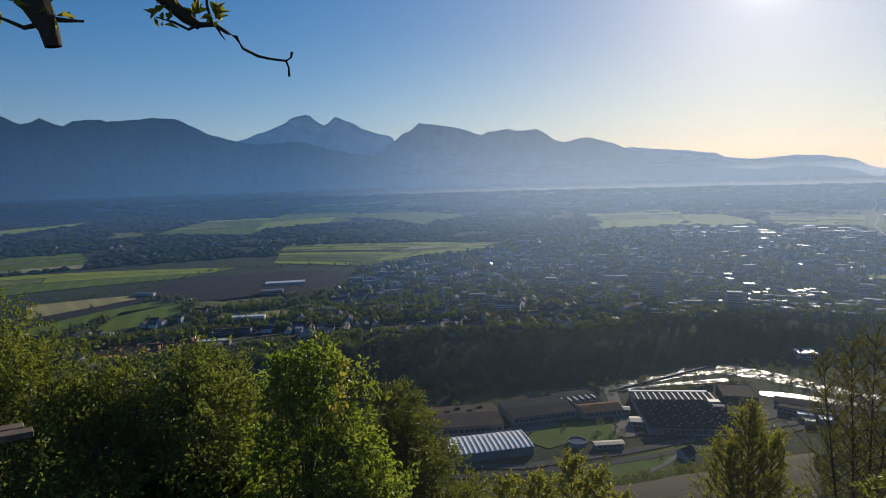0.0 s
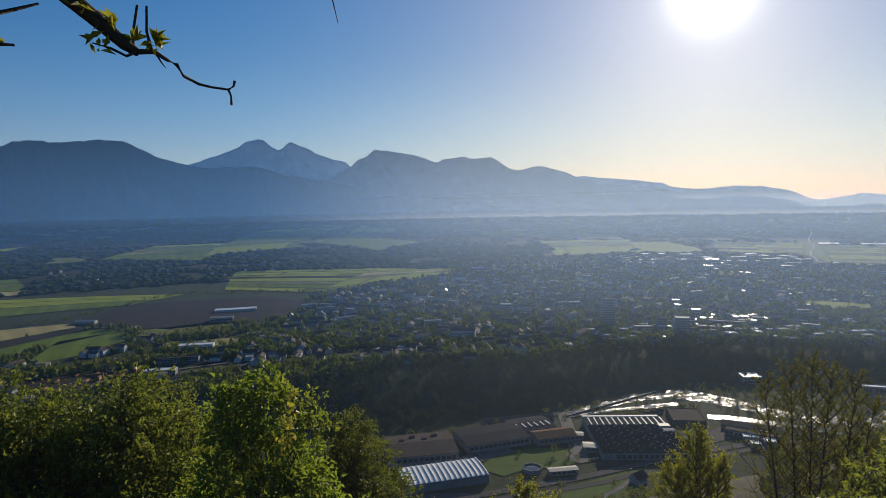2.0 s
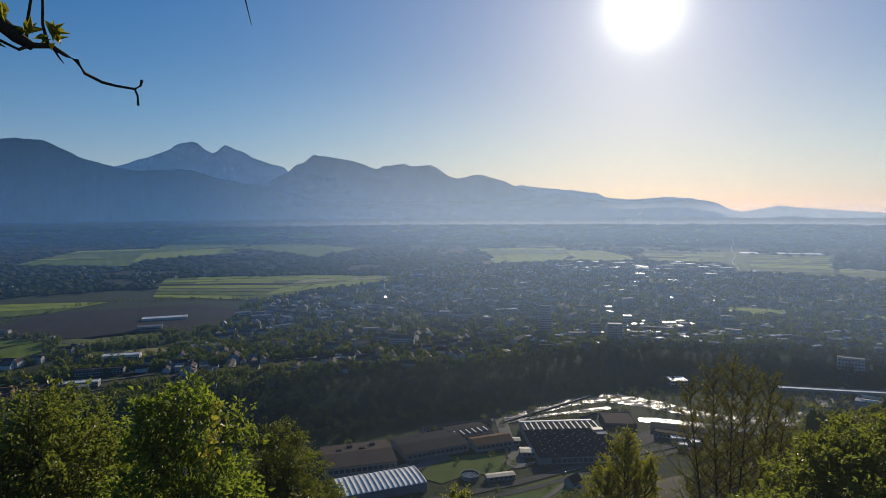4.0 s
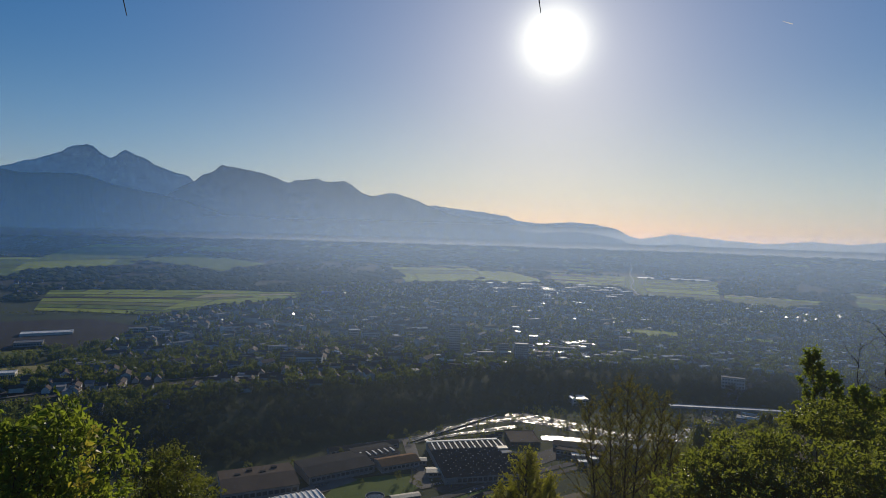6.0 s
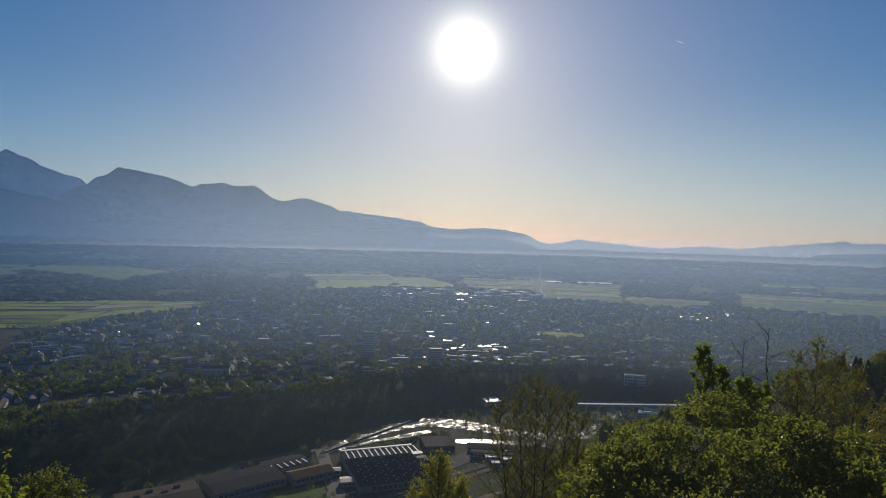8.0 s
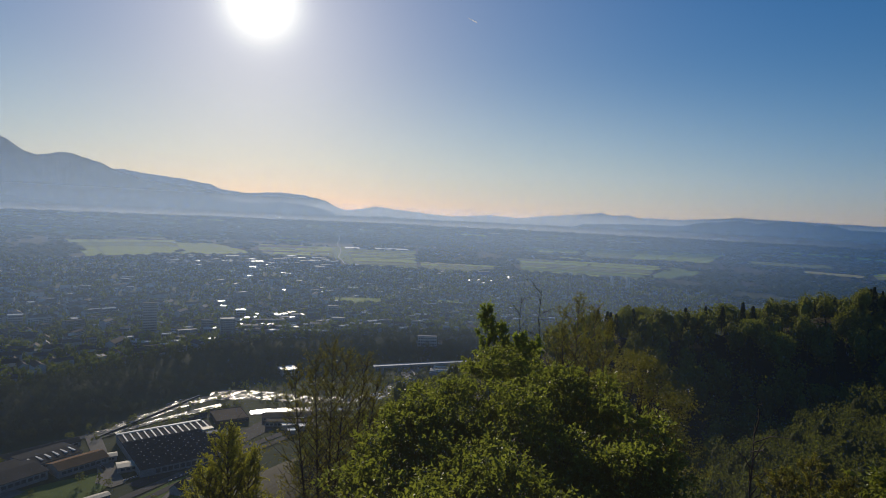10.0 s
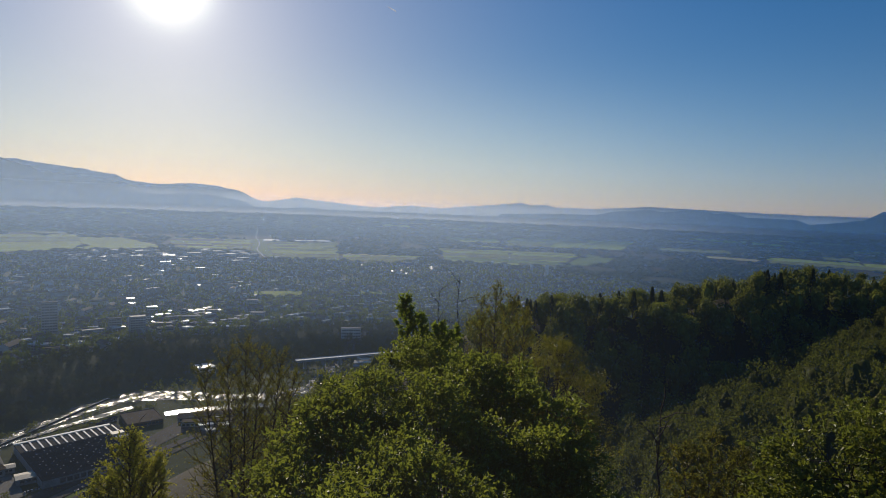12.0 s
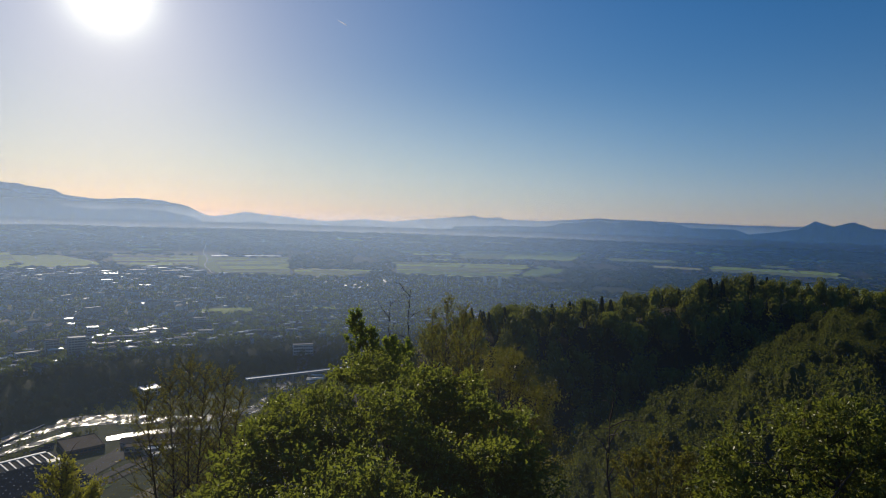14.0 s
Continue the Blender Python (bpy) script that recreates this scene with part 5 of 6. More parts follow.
def joined(pieces):
    verts, faces = [], []
    for v, f in pieces:
        k = len(verts)
        verts.extend(v)
        faces.extend([tuple(i + k for i in q) for q in f])
    return verts, faces


def eye_spot(az, el, d):
    """A place in a direction and height seen from the first eye, at a level distance."""
    return np.array([d * math.sin(radians(az)), d * math.cos(radians(az)), EYE + d * math.tan(radians(el))])


def tree(name, label, lobes, leaf_material, sprays_count, per, leaf, spread, seed, stem=0.16, limbs=24, twigs=0, bare_tops=0, group="", shell=0.55, lean=0.35, leaf_part="crown", foot=None, leaders=0, arch=0.1):
    """A broadleaf tree: a trunk rooted in the slope, limbs into each lobe, twigs and leaf sprays. lobes: centre and radii."""
    rng = np.random.default_rng(seed)
    centres, radii = np.array([c for c, _ in lobes], float), np.array([r for _, r in lobes], float)
    mid = centres.mean(axis=0)
    fx, fy = foot if foot else (mid[0], mid[1])
    root = np.array([fx, fy, ground_z(fx, fy) - 0.3])
    t = new(name)
    t.location = root
    tagged(t, label, "tree", group)
    top = centres[np.argmax(centres[:, 2])]
    crown_v, crown_f, feet, outs = sprays(rng, *clusters(rng, centres, radii), sprays_count, per, leaf, spread, shell=shell, lean=lean, over=0.35)
    fork = root + (mid - root) * 0.6
    pieces = [limb(rng, root, fork, stem, stem * 0.7, 0.03, 6, 8), limb(rng, fork, top, stem * 0.7, stem * 0.16, 0.05, 6, 6)]
    ends = []
    for i in range(limbs):
        j = rng.integers(0, len(centres))
        s = rng.uniform(0.0, 0.8)
        a = fork + (top - fork) * s if rng.random() < 0.7 else fork + (root - fork) * rng.uniform(0, 0.3)
        w = rng.normal(size=3)
        w /= np.linalg.norm(w)
        w[2] = abs(w[2]) * 0.6
        b = centres[j] + w * radii[j] * rng.uniform(0.55, 0.95)
        pieces.append(limb(rng, a, b, stem * 0.3, stem * 0.06, arch, 5, 5, arch))
        ends.append((a, b))
    for i in range(twigs):
        a, b = ends[rng.integers(0, len(ends))]
        p = a + (b - a) * rng.uniform(0.45, 1.0)
        q = p + unit(rng.normal(size=(1, 3)) + np.array([[0, 0, 0.6]]))[0] * spread * rng.uniform(0.8, 2.0)
        pieces.append(limb(rng, p, q, stem * 0.06, stem * 0.02, 0.08, 3, 4))
    if leaders:
        v, f, stems = shoots(rng, feet, leaders, 12, leaf, spread * 1.5)
        crown_f = np.concatenate([crown_f, f + len(crown_v)])
        crown_v = np.concatenate([crown_v, v])
        pieces += stems
    v, f = joined(pieces)
    part("trunk", mesh_of("trunk", np.array(v) - root, f, M_BARK, True), M_BARK, t, "rough grey-brown bark")
    part(leaf_part, mesh_of("crown", crown_v - root, crown_f, leaf_material, False), leaf_material, t)
    return t


def bough_tree(name, label, top, stems, reach, leaf_material, boughs, twigs, per, leaf, seed, stem=0.07, rise=0.9, depth=4.0, bare=0.0, twig=0.45):
    """A slender tree: stems that part low down, boughs rising from them all round, twigs on the boughs and leaves along the twigs.
    top: the highest point; stems: level offsets of the stem tops from it and how much lower they end; depth: how far down the boughs begin."""
    rng = np.random.default_rng(seed)
    top = np.array(top, float)
    root = np.array([top[0], top[1], ground_z(top[0], top[1]) - 0.3])
    t = new(name)
    t.location = root
    tagged(t, label, "tree")
    pieces, leaf_v, leaf_f, count = [], [], [], 0
    for dx, dy, dz in stems:
        tip = top + np.array([dx, dy, -dz])
        split = root + (tip - root) * 0.25 * np.array([0.3, 0.3, 1])
        line = [root, split, split + (tip - split) * 0.5 + rng.normal(size=3) * 0.08, tip]
        pieces.append(tube(line, [stem * 1.3, stem, stem * 0.6, stem * 0.1], 7))
        n = max(1, boughs // len(stems))
        for i in range(n):
            s = (i + rng.random()) / n
            low = 0.05 + depth * s
            a = tip - (tip - line[2]) / np.linalg.norm(tip - line[2]) * low if low < np.linalg.norm(tip - line[2]) else line[2] + (split - line[2]) * min(1, (low - np.linalg.norm(tip - line[2])) / max(0.1, np.linalg.norm(split - line[2])))
            ang = i * 2.4 + rng.uniform(-0.4, 0.4)
            way = np.array([math.cos(ang), math.sin(ang), rise * rng.uniform(0.7, 1.4) * (1.3 - 0.5 * s)])
            way /= np.linalg.norm(way)
            size = reach * (0.16 + 0.84 * min(1, s * 1.6) ** 0.8) * rng.uniform(0.6, 1.15)
            b = a + way * size
            bend = np.array([0, 0, -0.1 * size])
            pieces.append(tube([a, (a + b) / 2 + bend, b], [stem * 0.28, stem * 0.17, stem * 0.05], 4))
            for j in range(twigs):
                q = rng.uniform(0.2, 1.0)
                p = a + (b - a) * q + bend * 4 * q * (1 - q)
                w = way + rng.normal(size=3) * 0.55 + np.array([0, 0, 0.15])
                w /= np.linalg.norm(w)
                e = p + w * twig * rng.uniform(0.5, 1.2) * (1.1 - 0.5 * q)
                pieces.append(tube([p, e], [stem * 0.06, stem * 0.025], 3))
                if rng.random() < bare:
                    continue
                u = rng.random((per, 1))
                base = p + (e - p) * u
                lw = unit(w * 0.7 + rng.normal(size=(per, 3)) * 0.7)
                up = unit(rng.normal(size=(per, 3)) * 1.0 + np.array([0, 0, 0.7]))
                size_l = leaf * rng.uniform(0.55, 1.25, per)
                v, f = leaf_blades(base, lw, up, size_l, size_l * 0.6)
                leaf_v.append(v), leaf_f.append(f + count)
                count += len(v)
    v, f = joined([(v, [q if len(q) == 4 else (*q, q[-1]) for q in f]) for v, f in pieces])
    part("trunk", mesh_of("trunk", np.array(v) - root, f, M_BARK, True), M_BARK, t, "dark slender stems and twigs")
    part("crown", mesh_of("crown", np.concatenate(leaf_v) - root, np.concatenate(leaf_f), leaf_material, False), leaf_material, t)
    return t


def lobe(az, el, d, r, rz=None):
    return eye_spot(az, el, d), (r, r, rz or r)


# trees on the slope before the camera, from the open end round to the far spur
tree("hornbeam", "leafy hornbeam in yellow-green spring leaf", [lobe(-40, -14.6, 13, 1.6, 1.5), lobe(-36.5, -15.6, 12.5, 1.1, 1.3), lobe(-42, -21.6, 12.5, 2.2), lobe(-36, -24.6, 12, 1.5)],
     M_LEAF, 1800, 16, 0.08, 0.42, 11, 0.14, 30, leaders=60)
tree("hornbeam", "low dense hornbeam on the slope", [lobe(-30.5, -18.1, 12, 0.7, 0.9), lobe(-31, -21.6, 12, 1.2), lobe(-27.5, -20.2, 12.5, 1.0, 0.9), lobe(-30, -28.6, 11.5, 1.9), lobe(-24, -27.6, 11.5, 1.6), lobe(-36, -29.6, 11, 1.6)],
     M_LEAF_DARK, 1900, 16, 0.09, 0.42, 12, 0.14, 40, leaders=120)
tree("hornbeam", "slim hornbeam with pointed leafy top", [lobe(-23.6, -17.6, 12.5, 0.55, 0.75), lobe(-24, -21.6, 12.5, 1.1), lobe(-20.3, -20.1, 13, 0.9), lobe(-22, -27.1, 12, 1.7), lobe(-18, -26.6, 12, 1.1)],
     M_LEAF_DARK, 1700, 16, 0.09, 0.42, 13, 0.13, 40, leaders=100)
YOUNG_MAPLE = tree("maple", "young maple with large fresh green leaves", [lobe(-14.9, -18.2, 9.8, 0.3, 0.42), lobe(-12.2, -18.2, 9.8, 0.36, 0.5), lobe(-8.6, -19.0, 9.8, 0.24, 0.4), lobe(-15.2, -22.2, 9.7, 0.62, 0.75), lobe(-10.6, -22.7, 9.8, 0.66, 0.8),
      lobe(-14.5, -28.2, 9.6, 0.85, 1.0), lobe(-9.6, -28.2, 9.7, 0.75, 0.9), lobe(-12, -33.2, 9.6, 1.2)], M_MAPLE, 1350, 13, 0.105, 0.3, 14, 0.09, 30, lean=0.0, leaders=40)
tree("beech", "dark rounded beech with small leaves", [lobe(-5.4, -21.6, 12.9, 0.55, 0.75), lobe(-4.2, -24.6, 12.9, 0.85), lobe(-6, -26.6, 12.7, 1.0), lobe(-2.6, -28.1, 12.8, 0.95), lobe(-4, -32.6, 12.6, 1.5), lobe(0, -32.1, 12.9, 0.9)],
     M_BEECH, 2900, 15, 0.068, 0.24, 15, 0.11, 40, leaders=30)
bough_tree("shrub", "light leafy shrub tops below the lookout", eye_spot(11.8, -25.6, 14), [(0, 0, 0), (-0.8, 0.1, 0.5), (0.6, -0.1, 0.35)], 0.9, M_LEAF_YOUNG, 85, 9, 11, 0.08, 161, 0.04, 1.0, 2.2)
bough_tree("shrub", "light leafy shrub tops below the lookout", eye_spot(5.5, -27.6, 14), [(0, 0, 0), (-0.9, 0.1, 0.3), (-1.8, 0.1, 0.7)], 0.9, M_LEAF_YOUNG, 85, 9, 11, 0.08, 162, 0.04, 1.0, 2.0)
bough_tree("shrub", "light leafy shrub tops below the lookout", eye_spot(16.5, -28.4, 14), [(0, 0, 0), (0.9, 0.1, 0.4), (1.6, 0.1, 0.5)], 0.8, M_LEAF_YOUNG, 70, 9, 11, 0.08, 163, 0.04, 1.0, 2.0)
bough_tree("young_beech", "young beech with golden-green spring leaves", eye_spot(27.3, -20.4, 20), [(0, 0, 0), (-0.5, 0.2, 1.1), (0.75, -0.1, 0.8)], 2.2, M_LEAF_YOUNG, 180, 15, 14, 0.068, 17, 0.09, 1.1, 5.5, 0.0, 0.55)
bough_tree("sparse_tree", "slender half-bare tree with thin twigs and tiny leaves", eye_spot(36.0, -12.9, 27.5), [(0, 0, 0), (-1.6, 0.6, 1.0), (1.4, -0.6, 0.7), (0.5, -0.4, 0.4), (-0.7, 0.3, 0.5), (2.0, -0.8, 1.6)], 2.5, M_LEAF_BROWN, 260, 13, 7, 0.085, 18, 0.085, 1.1, 8.0, 0.3, 0.7)
LINDEN_EDGE = [(36, -25.4), (40.8, -22), (43.4, -18.8), (47.1, -15.9), (49.5, -14.3), (52, -13.2), (55, -13.0), (57, -13.8), (60, -15.6), (63.1, -17.2), (66.4, -19.4), (68.3, -22), (69.3, -25)]


def canopy(count, seed):
    """Lobes of a wide, nearly level crown that is seen from above and rises to a blunt top, its outline rounded."""
    g = random.Random(seed)
    out = []
    while len(out) < count:
        az, el = g.uniform(38.5, 67.5), g.uniform(-33.5, -13)
        if el > curve(az, LINDEN_EDGE) or any(abs(az - a) < 2.4 and abs(el - e) < 2.0 for a, e in out):
            continue
        out.append((az, el))
    lobes = []
    for az, el in out:
        d = (6.5 + 0.1 * (-el - 16) + g.uniform(-0.35, 0.35)) / math.tan(radians(-el))
        steep = min(1, max(0, (az - 57.5) / 7))  # the shaded flank falls away steeply
        lobes.append(lobe(az, el, d + steep * max(0, 19 + g.uniform(-0.6, 0.6) - d), g.uniform(0.8, 1.3), g.uniform(0.5, 0.9) * (1 + 0.6 * steep)))
    return lobes


tree("linden", "broad leafy linden with glossy green leaves", canopy(54, 3), M_LEAF, 6200, 10, 0.15, 0.36, 19, 0.2, 40, leaders=480, foot=(15.5, 11.5), lean=0.6, arch=0.0)
bough_tree("leaning_tree", "slender leafy tree leaning out above the canopy", eye_spot(53.0, -9.6, 29), [(-0.9, 1.15, -0.45), (-0.45, 0.6, 0.45), (0.1, -0.1, 0.75), (0.55, -0.7, 1.05)], 0.95, M_MAPLE, 120, 9, 12, 0.14, 120, 0.06, 0.9, 3.4, 0.0, 0.36)
bough_tree("thin_tree", "thin half-bare tree with upright twigs", eye_spot(58.4, -7.6, 32), [(0, 0, 0), (0.9, -0.5, 0.5), (-0.8, 0.4, 0.6), (1.6, -0.9, 1.2)], 2.0, M_LEAF_BROWN, 150, 11, 6, 0.1, 21, 0.055, 1.3, 6.0, 0.25, 0.6)
tree("bronze_tree", "tree with bronze-brown young leaves", [lobe(64.2, -14, 38, 1.6, 1.5), lobe(61.6, -16, 38, 1.7), lobe(66.3, -16.5, 38, 1.6), lobe(64, -19.5, 37, 2.6), lobe(67.5, -21, 36, 2.0), lobe(60.5, -20, 37, 2.0)], M_LEAF_BROWN, 1900, 12, 0.12, 0.6, 22, 0.2, 40, 80)
bough_tree("bronze_tree", "low tree with golden-brown spring leaves", eye_spot(77.6, -18.2, 26), [(0, 0, 0), (0.7, -0.9, 0.5), (-0.5, 0.9, 0.6), (0.4, -1.8, 1.2)], 2.0, M_LEAF_BROWN, 130, 11, 11, 0.1, 23, 0.06, 0.9, 4.5, 0.1, 0.5)
tree("maple", "spreading maple in fresh light leaf", [lobe(87.5, -16.6, 22, 1.4, 0.8), lobe(91.5, -15, 22, 1.5, 0.9), lobe(84, -19.5, 22, 1.5, 0.9), lobe(89, -20.5, 21.5, 2.0, 1.2), lobe(94, -19, 22, 2.0), lobe(85.5, -24.5, 21, 2.0), lobe(91, -26, 21, 2.4), lobe(97, -24, 21, 2.2)],
     M_BEECH, 2600, 10, 0.16, 0.4, 24, 0.18, 50, leaders=60)
tree("maple", "dense green maple on the slope", [lobe(71, -27.5, 20, 1.3), lobe(75, -29, 20, 1.6), lobe(80.5, -28.5, 20, 1.6)], M_LEAF_DARK, 1000, 15, 0.1, 0.5, 25, 0.12, 30)


def yellow_bough(parent):
    """A hanging bough of the maple whose leaves have turned yellow."""
    rng = np.random.default_rng(5)
    line = [eye_spot(a, e, 8.9) for a, e in YELLOW_LINE]
    pts = np.concatenate([line[i] + (line[i + 1] - line[i]) * rng.random((22, 1)) + rng.normal(size=(22, 3)) * 0.06 for i in range(len(line) - 1)])
    way = unit(rng.normal(size=pts.shape) + np.array([0, 0, -0.4]))
    v, f = leaf_blades(pts, way, unit(rng.normal(size=pts.shape)), 0.1 * rng.uniform(0.6, 1.2, len(pts)), 0.065)
    part("yellow_leaves", mesh_of("yellow_leaves", v - np.array(parent.location), f, M_YELLOW), M_YELLOW, parent, "yellowed leaves on one bough")


YELLOW_LINE = ((-9.5, -16.0), (-10.1, -18.5), (-10.5, -20.2), (-10.8, -21.8))
yellow_bough(YOUNG_MAPLE)


def snag(az, el, d, height, seed, label, count=7, stem=0.1):
    """A dead tree: a bare stem with a few crooked branches."""
    rng = np.random.default_rng(seed)
    top = eye_spot(az, el, d)
    foot = np.array([top[0], top[1], ground_z(top[0], top[1]) - 0.3])
    t = new("dead_tree")
    t.location = foot
    tagged(t, label, "tree")
    v, f = limb(rng, foot, top, stem, stem * 0.2, 0.02, 10, 7)
    part("trunk", mesh_of("trunk", np.array(v) - foot, f, M_BARK, True), M_BARK, t)
    for i in range(count):
        p = top - np.array([0, 0, height * (0.1 + 0.8 * i / count)])
        w = rng.normal(size=3)
        w[2] = abs(w[2]) * 0.6 + 0.5
        q = p + w / np.linalg.norm(w) * height * rng.uniform(0.25, 0.5)
        a = limb(rng, p, q, stem * 0.35, stem * 0.08, 0.05, 6, 5)
        b = limb(rng, (p + q) / 2, (p + q) / 2 + rng.normal(size=3) * height * 0.16, stem * 0.16, stem * 0.05, 0.1, 4, 4)
        v, f = joined([a, b])
        part("branch", mesh_of("branch", np.array(v) - foot, f, M_BARK, True), M_BARK, t)


snag(55.0, -6.6, 29.5, 3.2, 31, "bare dead stem rising out of the leaves", 5, 0.06)
snag(53.2, -7.6, 29.5, 2.6, 35, "bare dead stem rising out of the leaves", 3, 0.05)
snag(73.4, -16.0, 30, 4.5, 32, "dark crooked dead tree on the slope", 9)
snag(27.5, -19.2, 20.2, 1.8, 33, "thin dead stem above the young beech", 6, 0.04)


# ---- woods on the spurs and in the valley ----
def lumps(rng, centres, radii, fine):
    """Rounded uneven masses, one for each lobe of a crown."""
    bm = bmesh.new()
    bmesh.ops.create_icosphere(bm, subdivisions=fine, radius=1.0)
    ball = np.array([v.co for v in bm.verts])
    tri = np.array([[v.index for v in f.verts] for f in bm.faces])
    bm.free()
    vs, fs = [], []
    for i, (c, r) in enumerate(zip(centres, radii)):
        vs.append(c + ball * r * rng.uniform(0.82, 1.12, (len(ball), 1)))
        fs.append(tri + i * len(ball))
    return np.concatenate(vs), np.concatenate(fs)


def crown_shape(name, seed, r, h, count, leaf, material, conifer=False):
    """A crown of leaf clumps on lobes, for trees some way off; the foot of the trunk is the origin."""
    rng = np.random.default_rng(seed)
    if conifer:
        z = h * (0.1 + 0.9 * rng.random(count) ** 0.8)
        a = rng.random(count) * 2 * math.pi
        reach = r * (1 - z / h) * (0.5 + 0.5 * rng.random(count)) + 0.05
        base = np.stack([reach * np.cos(a), reach * np.sin(a), z], 1)
        way = unit(np.stack([np.cos(a), np.sin(a), np.full(count, -0.35)], 1))
        v, f = leaf_blades(base - way * leaf * 0.4, way, np.tile([[0, 0, 1.0]], (count, 1)), leaf * rng.uniform(0.7, 1.4, count), leaf * 0.6)
    else:
        k = 9
        c = unit(rng.normal(size=(k, 3))) * np.array([r * 0.6, r * 0.6, h * 0.22]) + np.array([0, 0, h * 0.62])
        c[0] = (0, 0, h * 0.7)
        rad = np.stack([rng.uniform(0.4, 0.62, k) * r, rng.uniform(0.4, 0.62, k) * r, rng.uniform(0.16, 0.24, k) * h], 1)
        v, f, _, _ = sprays(rng, c, rad, count // 5, 5, leaf, leaf * 1.1, shell=0.86, simple=True, over=0.3)
        body_v, body_f = lumps(rng, c, rad * 0.74, 1)
        v, f = np.concatenate([v, body_v]), np.concatenate([f, body_f + len(v)])
    me = mesh_of(name, v, f, material)
    if not conifer:
        me.polygons.foreach_set("use_smooth", np.arange(len(f)) >= len(f) - len(body_f))
    return me


def stem_shape(r, h):
    v, f = tube([(0, 0, -1.5), (0.1, 0, h * 0.3), (0, 0.1, h * 0.75)], [r, r * 0.7, r * 0.2], 6)
    return mesh_of("trunk", v, f, M_BARK, True)


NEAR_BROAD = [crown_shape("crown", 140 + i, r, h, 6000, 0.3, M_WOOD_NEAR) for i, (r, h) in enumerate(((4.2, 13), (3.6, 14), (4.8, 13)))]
BROAD = [crown_shape("crown", 40 + i, r, h, 4200, 0.42, m) for i, (r, h, m) in enumerate(((4.2, 14, M_WOOD), (5.0, 16, M_WOOD), (3.6, 13, M_WOOD_LIGHT), (4.6, 15, M_WOOD), (4.8, 15, M_WOOD_LIGHT)))]
SPRUCE = [crown_shape("crown", 50 + i, r, h, 800, 1.0, M_CONIFER_SHADE, True) for i, (r, h) in enumerate(((3.7, 15.5), (3.2, 14), (4.0, 15)))]
STEM = stem_shape(0.3, 15)


def wood_tree(x, y, conifer, rng, scale=1.0, light=False, near=False):
    t = new("spruce" if conifer else "forest_tree")
    s = scale * rng.uniform(0.8, 1.1)
    t.matrix_world = pose(x, y, ground_z(x, y), 0, 0, rng.uniform(0, 360)) @ Matrix.Diagonal((s, s, s * rng.uniform(0.9, 1.12), 1))
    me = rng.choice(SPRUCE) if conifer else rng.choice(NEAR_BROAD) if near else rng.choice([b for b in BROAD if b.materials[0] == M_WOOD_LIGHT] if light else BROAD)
    tagged(t, "dark narrow spruce among broadleaf trees" if conifer else
           "broadleaf forest tree in light spring and sunlit tone" if me.materials[0] == M_WOOD_LIGHT else "dark green broadleaf forest tree", "tree", "spruces on the spur" if conifer else "trees on the wooded spurs")
    part("trunk", STEM, M_BARK, t)
    part("crown", me, me.materials[0], t)


# how high the woods reach, as angles seen from the lookout
SKYLINE = [(30, -22), (38, -18.6), (40, -17.6), (43.4, -15.4), (48, -13.9), (51.7, -12.6), (54, -11), (57.3, -9.6), (60, -8.0), (62.6, -7.4), (66, -7.2), (70.4, -6.4), (75.3, -5.5), (79.9, -4.2), (82, -3.7), (83.1, -3.2), (84.1, -3.4), (88.2, -4.1), (92, -4.0), (110, -3.6)]
NEAR_SKYLINE = [(40, -30), (60, -25), (68, -20.3), (70, -18.4), (73, -16.6), (77.2, -14.4), (79.9, -12.6), (85, -10.5), (88.8, -9.0), (91.8, -7.2), (110, -5)]


